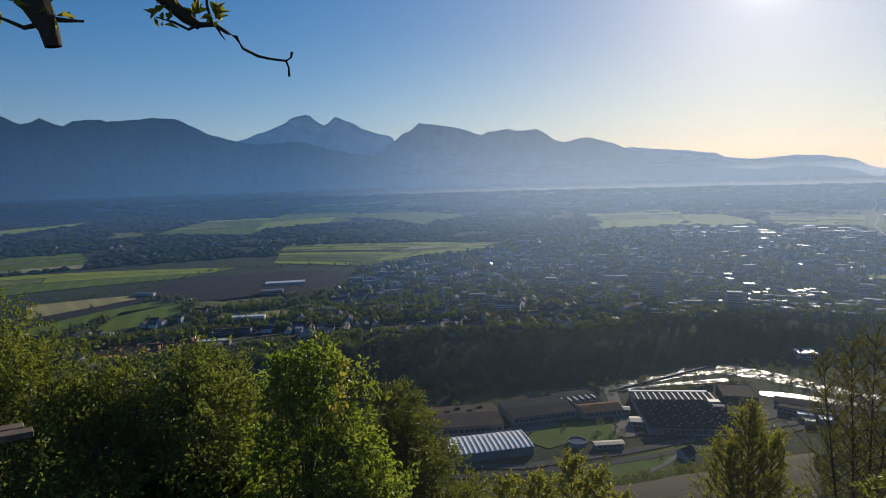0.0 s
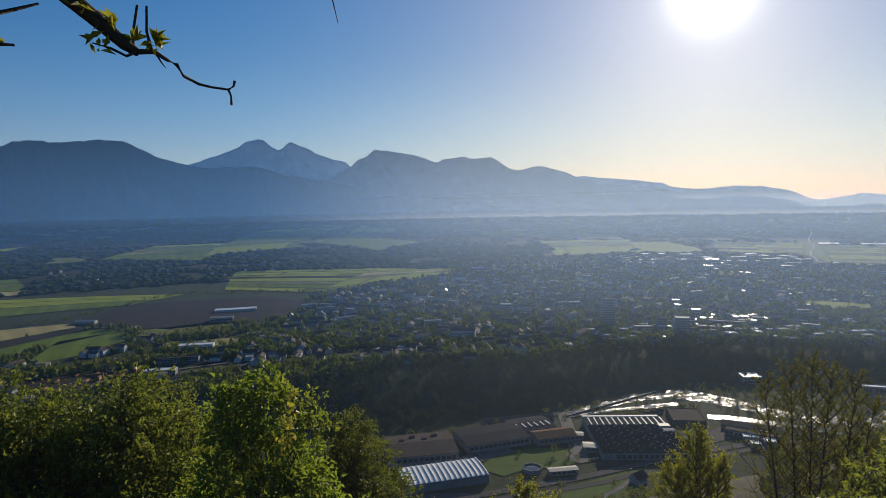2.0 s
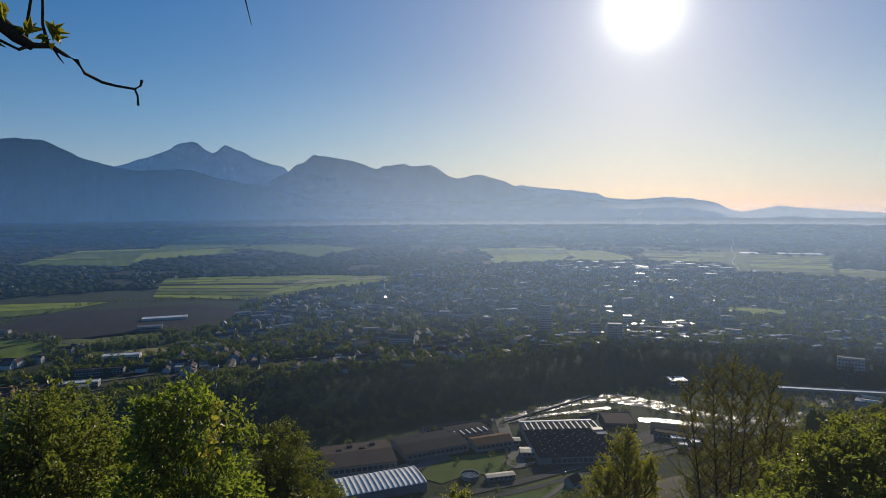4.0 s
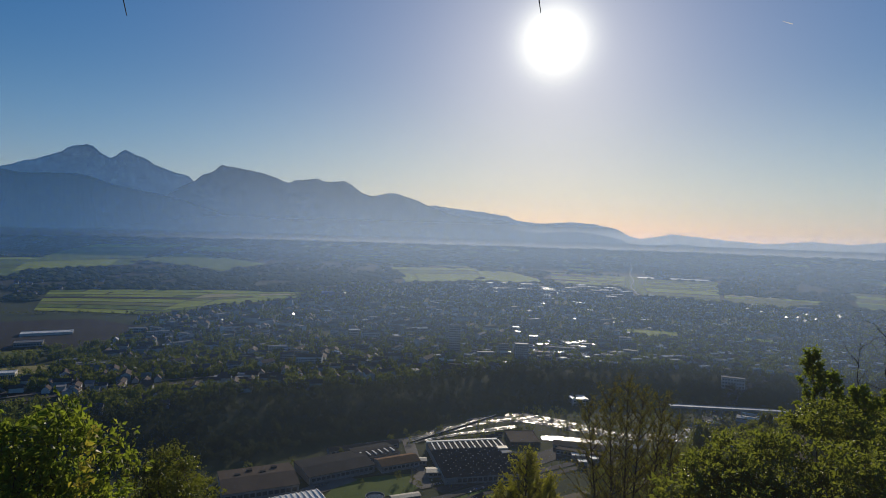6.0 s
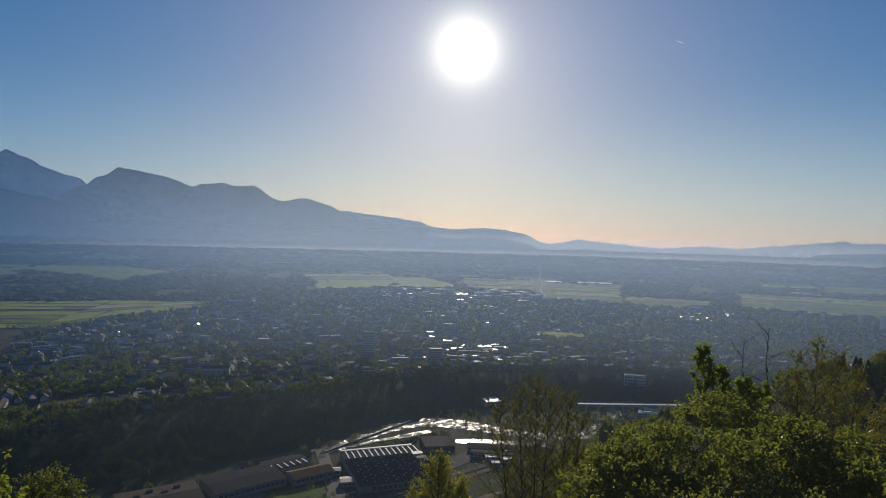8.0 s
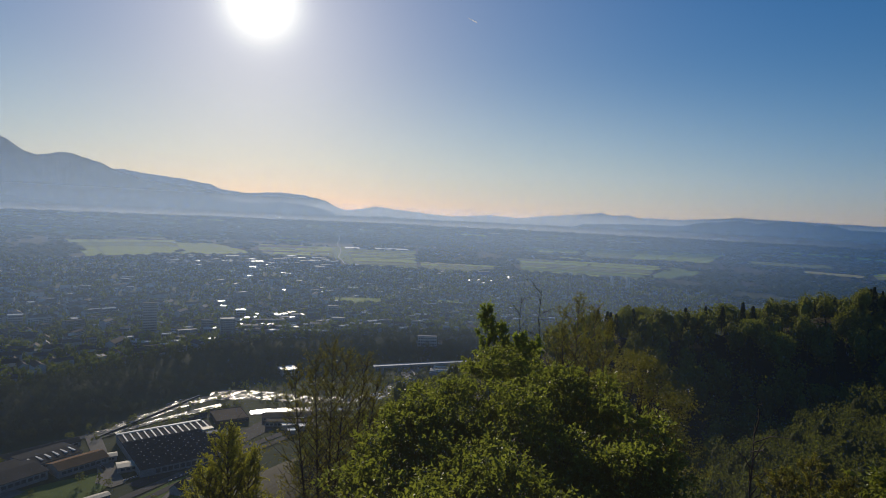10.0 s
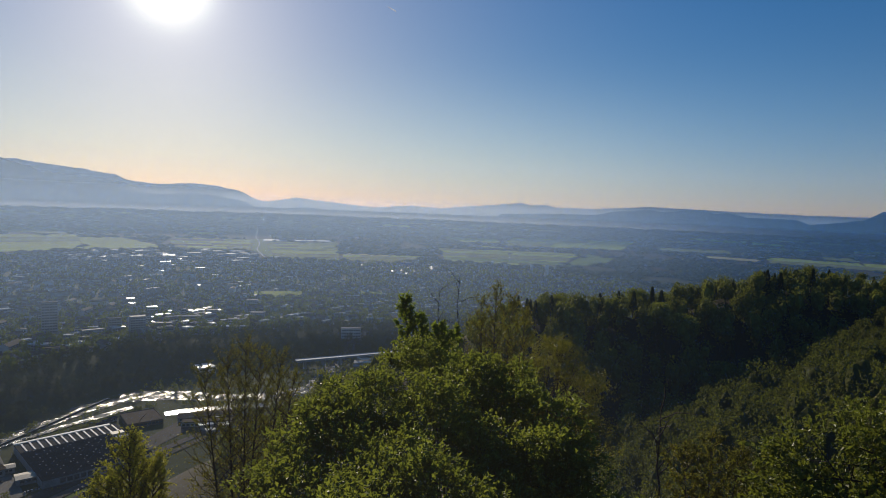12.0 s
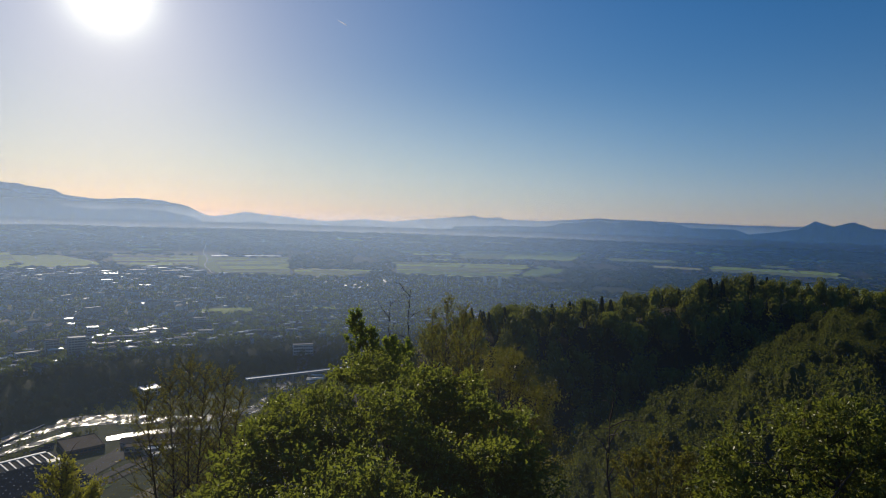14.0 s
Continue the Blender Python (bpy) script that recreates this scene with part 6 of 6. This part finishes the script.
def spur_woods():
    rng = random.Random(8)
    placed, rest, close, tries = [], [], [], 0
    while len(placed) < 1180 and tries < 60000:
        tries += 1
        x, y = rng.uniform(30, 345), rng.uniform(-110, 240)
        d, az = math.hypot(x, y), math.degrees(math.atan2(x, y))
        if d < 42 or az < 33 or az > 110 or d > 330:
            continue
        gz = ground_z(x, y)
        size = 0.55 + 0.45 * min(1, d / 160)
        most = curve(az, SKYLINE if d > 130 or az < 56 else NEAR_SKYLINE) + rng.uniform(-0.4, 0.35)
        room = (d * math.tan(radians(most)) + EYE - gz) / 15.5
        if room < 0.28 or gz - EYE < d * math.tan(radians(-33)):
            continue
        size = min(size, room)
        gap = (5.2 if d < 120 else 6.0) * max(0.6, size)
        if any((x - a) ** 2 + (y - b) ** 2 < gap * gap for a, b in placed):
            continue
        placed.append((x, y))
        # flank trees take only the lighter crowns: sunlight put into their colour
        flank = az < 56 and d < 260
        crest = spur_height(x, y, FAR_RIDGE, 0.6) > spur_height(x, y, NEAR_SPUR, 0.64)
        if len(placed) > (330 if flank else 230):
            (rest if crest else close).append((x, y, gz - 0.5, rng.uniform(0.75, 1.1) * size))
            continue
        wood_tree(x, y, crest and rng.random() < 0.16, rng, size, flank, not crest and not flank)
    for _ in range(44):
        k = rng.uniform(0, 5)
        (ax, ay, _z), (bx, by, _w) = FAR_RIDGE[int(k)], FAR_RIDGE[int(k) + 1]
        x, y = ax + (bx - ax) * (k % 1) + rng.uniform(-6, 6), ay + (by - ay) * (k % 1) + rng.uniform(-6, 6)
        d, az = math.hypot(x, y), math.degrees(math.atan2(x, y))
        size = (d * math.tan(radians(curve(az, SKYLINE) + rng.uniform(-0.3, 0.35))) + EYE - ground_z(x, y)) / 17.5
        if az < 94 and size > 0.35:
            wood_tree(x, y, True, rng, min(1.3, size))
    scatter_trees("spur_wood", "dense broadleaf wood on the spurs", rest, [clump_arrays(80 + i, 520, 4.6, 14, 0.7) for i in range(5)], M_WOOD, 5)
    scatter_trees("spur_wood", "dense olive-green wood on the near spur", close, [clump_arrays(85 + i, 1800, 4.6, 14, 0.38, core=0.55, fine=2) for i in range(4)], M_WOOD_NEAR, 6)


def scatter_trees(name, label, spots, shapes, material, seed):
    """Many far trees as one mass of crowns."""
    rng = np.random.default_rng(seed)
    vs, fs, k = [], [], 0
    for x, y, z, s in spots:
        v, f = shapes[rng.integers(0, len(shapes))]
        a = rng.random() * 6.28
        m = np.array([[math.cos(a), -math.sin(a), 0], [math.sin(a), math.cos(a), 0], [0, 0, rng.uniform(0.8, 1.25)]]) * s
        vs.append(v @ m.T + np.array([x, y, z]))
        fs.append(f + k)
        k += len(v)
    tagged(new(name, mesh_of(name, np.concatenate(vs), np.concatenate(fs), material)), label, "trees", kind="stuff")


def clump_arrays(seed, count, r, h, leaf, k=6, core=0.72, fine=1):
    rng = np.random.default_rng(seed)
    c = unit(rng.normal(size=(k, 3))) * np.array([r * 0.55, r * 0.55, h * 0.2]) + np.array([0, 0, h * 0.55])
    w = 0.5 if k > 3 else 0.62
    rad = np.tile([[r * w, r * w, h * 0.28]], (k, 1))
    v, f, _, _ = sprays(rng, c, rad, count // 3, 3, leaf, leaf * 0.8, shell=0.8 if core else 0.45, simple=True, over=0.3)
    if not core:
        return v, f
    body_v, body_f = lumps(rng, c, rad * core, fine)
    return np.concatenate([v, body_v]), np.concatenate([f, body_f + len(v)])


def dome_arrays(seed, r, h):
    """A low lumpy crown of few faces."""
    rng = np.random.default_rng(seed)
    v = [(0, 0, h)]
    for z, q in ((0.72, 0.6), (0.3, 1.0), (-0.1, 0.8)):
        for i in range(5):
            a = 2 * math.pi * (i + rng.uniform(-0.25, 0.25)) / 5
            w = r * q * rng.uniform(0.75, 1.25)
            v.append((w * math.cos(a), w * math.sin(a), h * z * rng.uniform(0.85, 1.15)))
    f = [(0, 1 + i, 1 + (i + 1) % 5) for i in range(5)]
    for ring in (0, 1):
        for i in range(5):
            a, b = 1 + ring * 5 + i, 1 + ring * 5 + (i + 1) % 5
            f += [(a, a + 5, b + 5), (a, b + 5, b)]
    return np.array(v), np.array(f)


def crown_with_core(seed):
    """A round garden tree: a lumpy core under loose leaf clumps."""
    g = random.Random(seed)
    w, h = g.uniform(3.4, 5.0), g.uniform(8, 12)
    core_v, core_f = dome_arrays(seed, w * 0.82, h * 0.62)
    rng = np.random.default_rng(seed)
    c = np.array([[0, 0, h * 0.5], [w * 0.3, 0, h * 0.6], [-w * 0.3, w * 0.2, h * 0.42]])
    v, f, _, _ = sprays(rng, c, np.array([[w * 0.8, w * 0.8, h * 0.42], [w * 0.55, w * 0.55, h * 0.36], [w * 0.6, w * 0.6, h * 0.36]]), 21, 3, 1.6, 1.0, shell=0.85, simple=True, over=0.5)
    return np.concatenate([v, core_v + np.array([0, 0, h * 0.25])]), np.concatenate([f, core_f + len(v)])


CLUMPS = [clump_arrays(60 + i, 150, 4.6, 12, 1.45, 5, False) for i in range(6)]
SMALL = [crown_with_core(90 + i) for i in range(8)]
DOMES = [dome_arrays(70 + i, 1.0, 1.0) for i in range(6)]


def valley_trees():
    rng = random.Random(12)
    scarp, town, water, hedge = [], [], [], []
    for _ in range(2300):
        az = rng.uniform(-12, 62)
        f0, f1 = curve(az, SCARP_FOOT), curve(az, SCARP_TOP)
        f = rng.uniform(f0 + 4, f1 + 45)
        p = spot(az, f)
        scarp.append((p.x, p.y, p.z - 1, rng.uniform(0.8, 1.25)))
    for _ in range(12500):
        az = rng.uniform(-36, 74)
        lo, hi = curve(az, SCARP_TOP) + 20, max(1500, curve(az, TOWN_END))
        f = lo + (hi - lo) * rng.random() ** 1.15
        if on_field(az, f):
            continue
        x, y = f * math.sin(radians(az)), f * math.cos(radians(az))
        if noise.noise((x / 110, y / 110, 7)) + rng.uniform(-0.35, 0.35) < -0.12:
            continue
        if 19 < az < 35.5 and f > 2380 and rng.random() < 0.8 or abs(f - 1020) < 40 and -26 < az < 4:
            continue
        p = spot(az, f)
        town.append((p.x, p.y, p.z - 1, rng.uniform(0.9, 1.6)))
    for _ in range(3600):
        az = rng.uniform(-14, 62)
        f = curve(az, SCARP_TOP) + 25 + rng.random() * 420
        if on_field(az, f) or abs(f - 1020) < 30 and az < 4:
            continue
        p = spot(az, f)
        town.append((p.x, p.y, p.z - 1, rng.uniform(0.8, 1.5)))
    for _ in range(5200):
        x, y = rng.uniform(60, 900), rng.uniform(300, 900)
        az, f = math.degrees(math.atan2(x, y)), math.hypot(x, y)
        if f > curve(az, SCARP_FOOT) or f < 330:
            continue
        near_bank = abs(y - (0.28 * x + 712)) < 17 and 200 < x < 420
        island = x > 455 or (430 < x and y > 740)
        foot = f < (515 if x < 230 else 575) and rng.random() < 0.85
        if math.hypot(x - 545, y - 895) < 75:
            continue
        if near_bank and rng.random() < 0.5 or island and rng.random() < 0.85 or foot:
            water.append((x, y, ground_z(x, y) - 1, rng.uniform(0.35, 0.8)))
    for x, y in ((128, 650), (183, 640), (170, 648), (186, 625), (10, 712), (-10, 705), (60, 720), (215, 790), (190, 770), (120, 740), (205, 560), (150, 560)):
        water.append((x, y, ground_z(x, y) - 1, rng.uniform(0.7, 1.1)))
    for _ in range(150):
        x = rng.uniform(236, 400)
        y = 744 + 0.22 * (x - 236) + rng.uniform(-6, 12)
        if not (338 < x < 392 and y < 768):
            water.append((x, y, ground_z(x, y) - 1, rng.uniform(0.2, 0.55)))
    for _ in range(90):
        x, y = rng.uniform(395, 470), rng.uniform(610, 690)
        if y < 705 - 0.55 * (x - 395) and not (392 < x < 436 and 632 < y < 690):
            water.append((x, y, ground_z(x, y) - 1, rng.uniform(0.2, 0.6)))
    for _ in range(150):
        s = rng.random()
        x, y = 60 + 400 * s, 566 + 96 * s + rng.choice((-14, -9, 9, 14, 26)) + rng.uniform(-3, 3)
        water.append((x, y, ground_z(x, y) - 0.5, rng.uniform(0.1, 0.28)))
    for a0, f0, a1, f1, n in ((-36, 1560, -29, 1650, 40), (-28, 1640, -19, 1975, 50), (-36, 1180, -24, 1110, 60), (-22, 1300, -12, 1420, 40), (-25, 1450, -21, 1290, 24), (-16, 1930, -6, 1790, 60), (-15, 2590, 4, 2450, 60),
                              (-13, 1010, 8, 1000, 60), (-19, 1960, -15, 1900, 26), (4, 2200, 9, 2500, 40), (28, 3080, 36, 2980, 40), (43, 2620, 52, 2680, 40), (-24, 1240, -14, 1190, 40)):
        for i in range(n):
            s = rng.random()
            p = spot(a0 + (a1 - a0) * s + rng.uniform(-0.15, 0.15), f0 + (f1 - f0) * s + rng.uniform(-9, 9))
            hedge.append((p.x, p.y, p.z - 1, rng.uniform(0.4, 0.95)))
    scatter_trees("hedgerows", "dark hedgerows and tree belts between the fields", hedge, CLUMPS, M_WOOD, 4)
    # the scarp's own shade is put into its near-black crown colour
    scatter_trees("scarp_wood", "wooded river scarp with its shade put into the colour", scarp, CLUMPS, M_CONIFER_SHADE, 1)
    scatter_trees("town_trees", "green trees between the houses of the town", town, SMALL, M_TOWN, 2)
    scatter_trees("river_trees", "bushes and trees along the river", water, CLUMPS, M_WOOD, 3)


spur_woods()
valley_trees()


def far_woods():
    rng = random.Random(15)
    spots = []
    far = 2250.0
    while far < 11500:
        for i in range(int(134 / 0.6)):
            az = -39 + i * 0.6 + rng.uniform(-0.25, 0.25)
            f = far * (1 + rng.uniform(-0.01, 0.01))
            if f < curve(az, TOWN_END) or on_field(az, f) or 34.6 < az < 36.9 and f < 5200:
                continue
            if noise.noise((az / 3.2, math.log(f) * 9, 4)) < -0.28 and f < 9000:
                continue
            p = spot(az, f)
            k = near_of(f) / f
            r = near_of(f)
            w = r * radians(0.6) * 0.75
            for _ in range(2 if f < 3600 else 1):
                sx, sy = rng.uniform(-w, w) * 0.7, rng.uniform(-w, w) * 0.7
                spots.append((p.x + sx, p.y + sy, ground_z(p.x + sx, p.y + sy), (min(w, 17) * rng.uniform(0.7, 1.2), 12 * max(k, 0.3) * rng.uniform(0.6, 1.2))))
        far *= 1.034
    g = np.random.default_rng(3)
    vs, fs, k = [], [], 0
    for x, y, z, (w, h) in spots:
        v, f = DOMES[g.integers(0, len(DOMES))]
        vs.append(v * np.array([w, w, h]) + np.array([x, y, z]))
        fs.append(f + k)
        k += len(v)
    tagged(new("far_woods", mesh_of("far_woods", np.concatenate(vs), np.concatenate(fs), M_WOOD_FAR)), "dark woods on the plain", "woods", kind="stuff")


M_WOOD_FAR = rough_mat("far_canopy", (0.022, 0.038, 0.014), (0.06, 0.08, 0.025), 120, 7, 0.95, 0.5, 0.05, per="island", spread=0.25)
far_woods()


# ---- the overhanging branch, the board and the sky trail ----
def young_leaves(name, spots, parent, seed, size=0.075):
    rng = np.random.default_rng(seed)
    base, way = [], []
    for x, y, z, n in spots:
        for _ in range(n):
            w = rng.normal(size=3) + np.array([0, -0.2, 0.35])
            base.append(np.array([x, y, z]) + rng.normal(size=3) * 0.012)
            way.append(w)
    way = unit(np.array(way))
    n = len(base)
    up = unit(rng.normal(size=(n, 3)) * 0.6 + np.array([0, 0, 1.0]))
    length = size * rng.uniform(0.5, 1.2, n)
    v, f = leaf_blades(np.array(base), way, up, length, length * 0.42)
    part(name, mesh_of(name, v, f, M_BUD), M_BUD, parent, "yellow-bronze unfolding spring leaves")


M_BUD = leaf_mat("bud_leaf", (0.16, 0.15, 0.02), (0.34, 0.27, 0.03), (0.3, 0.09, 0.04), 0.55)


def overhanging_tree():
    rng = np.random.default_rng(90)
    t = new("overhanging_tree")
    tagged(t, "old tree with sawn limb and budding branch overhead", "tree")
    fx, fy = -4.6, 2.2
    fz = ground_z(fx, fy) - 0.3

    def e(az, el, d):
        return eye_spot(az, el, d)

    def piece(name, pts, r, sides=8, label=""):
        v, f = tube(pts, r, sides)
        return part(name, mesh_of(name, v, f, M_BARK, True), M_BARK, t, label)

    crotch = (-4.1, 2.4, EYE + 1.35)
    piece("trunk", [(fx, fy, fz), (fx + 0.1, fy, EYE - 1.5), (fx + 0.25, fy + 0.1, EYE), crotch, (-3.9, 2.5, EYE + 2.6), (-3.7, 2.4, EYE + 4.2)], [0.26, 0.22, 0.2, 0.17, 0.13, 0.07], 12, "rough grey bark")
    stub = [crotch, (-3.0, 2.7, EYE + 1.25), e(-33.5, 16.5, 3.1), e(-32.3, 14.0, 3.1), e(-31.6, 12.2, 3.1), e(-31.4, 11.0, 3.1)]
    piece("sawn_limb", stub, [0.11, 0.085, 0.075, 0.06, 0.04, 0.034], 10, "thick limb sawn off short")
    piece("twig", [e(-31.7, 13.0, 3.1), e(-30.4, 13.0, 3.1), e(-29.2, 13.05, 3.12)], [0.014, 0.009, 0.006], 6)
    piece("twig", [e(-32, 12.6, 3.1), e(-33.2, 12.2, 3.1), e(-34.2, 12.6, 3.1), e(-35.5, 13.0, 3.1)], [0.012, 0.009, 0.007, 0.004], 6)
    piece("twig", [e(-31.9, 13.8, 3.1), e(-30.6, 15.0, 3.1), e(-29, 15.6, 3.15), e(-27.5, 16.2, 3.2)], [0.014, 0.01, 0.008, 0.005], 6)
    main = [(-3.95, 2.45, EYE + 1.9), (-3.0, 2.6, EYE + 1.75), (-2.2, 2.75, EYE + 1.35), e(-26.5, 17.8, 3.05), e(-23.6, 15.6, 3.1), e(-21.6, 13.9, 3.12), e(-20.6, 13.3, 3.14)]
    piece("branch", main, [0.085, 0.065, 0.05, 0.042, 0.034, 0.028, 0.018], 9, "bare crooked branch")
    tip = [e(-20.8, 13.4, 3.13), e(-19.4, 13.5, 3.14), e(-18.4, 12.9, 3.15), e(-17.7, 12.6, 3.15), e(-17.2, 11.7, 3.16), e(-16.0, 11.1, 3.17), e(-15.0, 10.9, 3.17), e(-13.6, 10.75, 3.17)]
    piece("twig", tip, [0.014, 0.011, 0.009, 0.0095, 0.0075, 0.007, 0.006, 0.0055], 7)
    piece("twig", [tip[-1], e(-13.15, 11.05, 3.17), e(-13.05, 11.5, 3.17)], [0.006, 0.006, 0.008], 6)
    piece("twig", [tip[-1], e(-13.4, 10.2, 3.17), e(-13.4, 9.45, 3.17)], [0.006, 0.005, 0.007], 6)
    piece("twig", [e(-20.6, 13.5, 3.13), e(-21.5, 13.0, 3.1), e(-22.6, 13.5, 3.08), e(-23.9, 13.8, 3.05)], [0.008, 0.007, 0.006, 0.004], 6)
    piece("twig", [e(-19.6, 13.6, 3.14), e(-19.9, 15.0, 3.14), e(-19.8, 17.0, 3.12)], [0.008, 0.007, 0.006], 6)
    piece("twig", [e(-21.0, 13.8, 3.13), e(-20.9, 15.0, 3.13), e(-20.5, 17.0, 3.1)], [0.008, 0.007, 0.006], 6)
    piece("twig", [e(-19.3, 13.4, 3.14), e(-18.9, 12.7, 3.15), e(-18.6, 12.3, 3.15)], [0.006, 0.004, 0.002], 5)
    over = [(-3.8, 2.5, EYE + 3.2), (-2.2, 2.6, EYE + 2.5), (-0.6, 2.6, EYE + 1.8), (0.8, 2.4, EYE + 1.5), (2.0, 2.0, EYE + 1.45)]
    piece("branch", over, [0.06, 0.045, 0.03, 0.02, 0.01], 8, "thin bare branch overhead")
    for top, end in (((-0.3, 2.62, EYE + 1.7), (-0.173, 2.72, EYE + 0.814)), ((1.3, 2.25, EYE + 1.5), e(31.0, 18.6, 2.7))):
        mid = (np.array(top) + np.array(end)) / 2 - np.array([0.03, 0, 0])
        piece("twig", [top, mid, end], [0.007, 0.008, 0.0015], 5, "dry hanging twig tip")
    young_leaves("leaves", [(*e(-19.3, 13.9, 3.13), 12), (*e(-18.9, 14.4, 3.12), 9), (*e(-20.9, 14.3, 3.1), 7), (*e(-22.4, 15.3, 3.08), 8), (*e(-23.9, 13.8, 3.05), 7), (*e(-23.3, 13.5, 3.06), 5),
                            (*e(-24.6, 16.4, 3.05), 8), (*e(-31.2, 13.2, 3.08), 6), (*e(-33.8, 14.2, 3.05), 8), (*e(-30.5, 15.2, 3.1), 5), (*e(-35, 13.2, 3.1), 5)], t, 91)


overhanging_tree()


def board_rail():
    k = Nodes("weathered_board")
    grain = k.noise(0.05, 5.0, 0.6, (1, 0.08, 1))
    c = k.mix(k.ramp(grain, (0.3, 0.0), (0.7, 1.0)), (0.08, 0.055, 0.04), (0.2, 0.15, 0.11))
    wood = k.done(k.principled(c, 0.8, 0.0, k.bump(grain, 0.5, 0.01), 0.25))
    end = eye_spot(-35.4, -18.0, 5.6)
    t = new("board_rail")
    t.matrix_world = pose(*end, 0, 4, 38)
    tagged(t, "weathered wooden board rail at the edge", "rail")
    for i in range(2):
        bm = bmesh.new()
        box(bm, -2.4, 0.0 - 0.05 * i, -0.13 + 0.15 * i, 0.0 + 0.15 * i, -0.045, 0.0)
        bmesh.ops.bevel(bm, geom=bm.edges[:], offset=0.006, segments=1, affect="EDGES")
        part("board", bm, wood, t)
    for x in (-0.7, -2.1):
        p = t.matrix_world @ Vector((x, 0, 0))
        bm = bmesh.new()
        box(bm, x - 0.05, x + 0.05, -0.03, 0.07, ground_z(p.x, p.y) - p.z - 0.4, -0.045)
        part("post", bm, wood, t)


board_rail()


def sky_trail():
    k = Nodes("ice_trail")
    mat = k.done(k.shader("ShaderNodeBsdfTranslucent", Color=(0.95, 0.95, 0.95)))
    a, b = [Vector(eye_spot(az, el, 4300)) for az, el in ((46.6, 17.5), (47.4, 17.15))]
    v, f = tube([a, a.lerp(b, 0.5), b], [0.6, 1.8, 2.6], 6)
    tagged(new("sky_trail", mesh_of("sky_trail", v, f, mat, True)), "short white trail high in the sky", "cloud", kind="structure")


sky_trail()
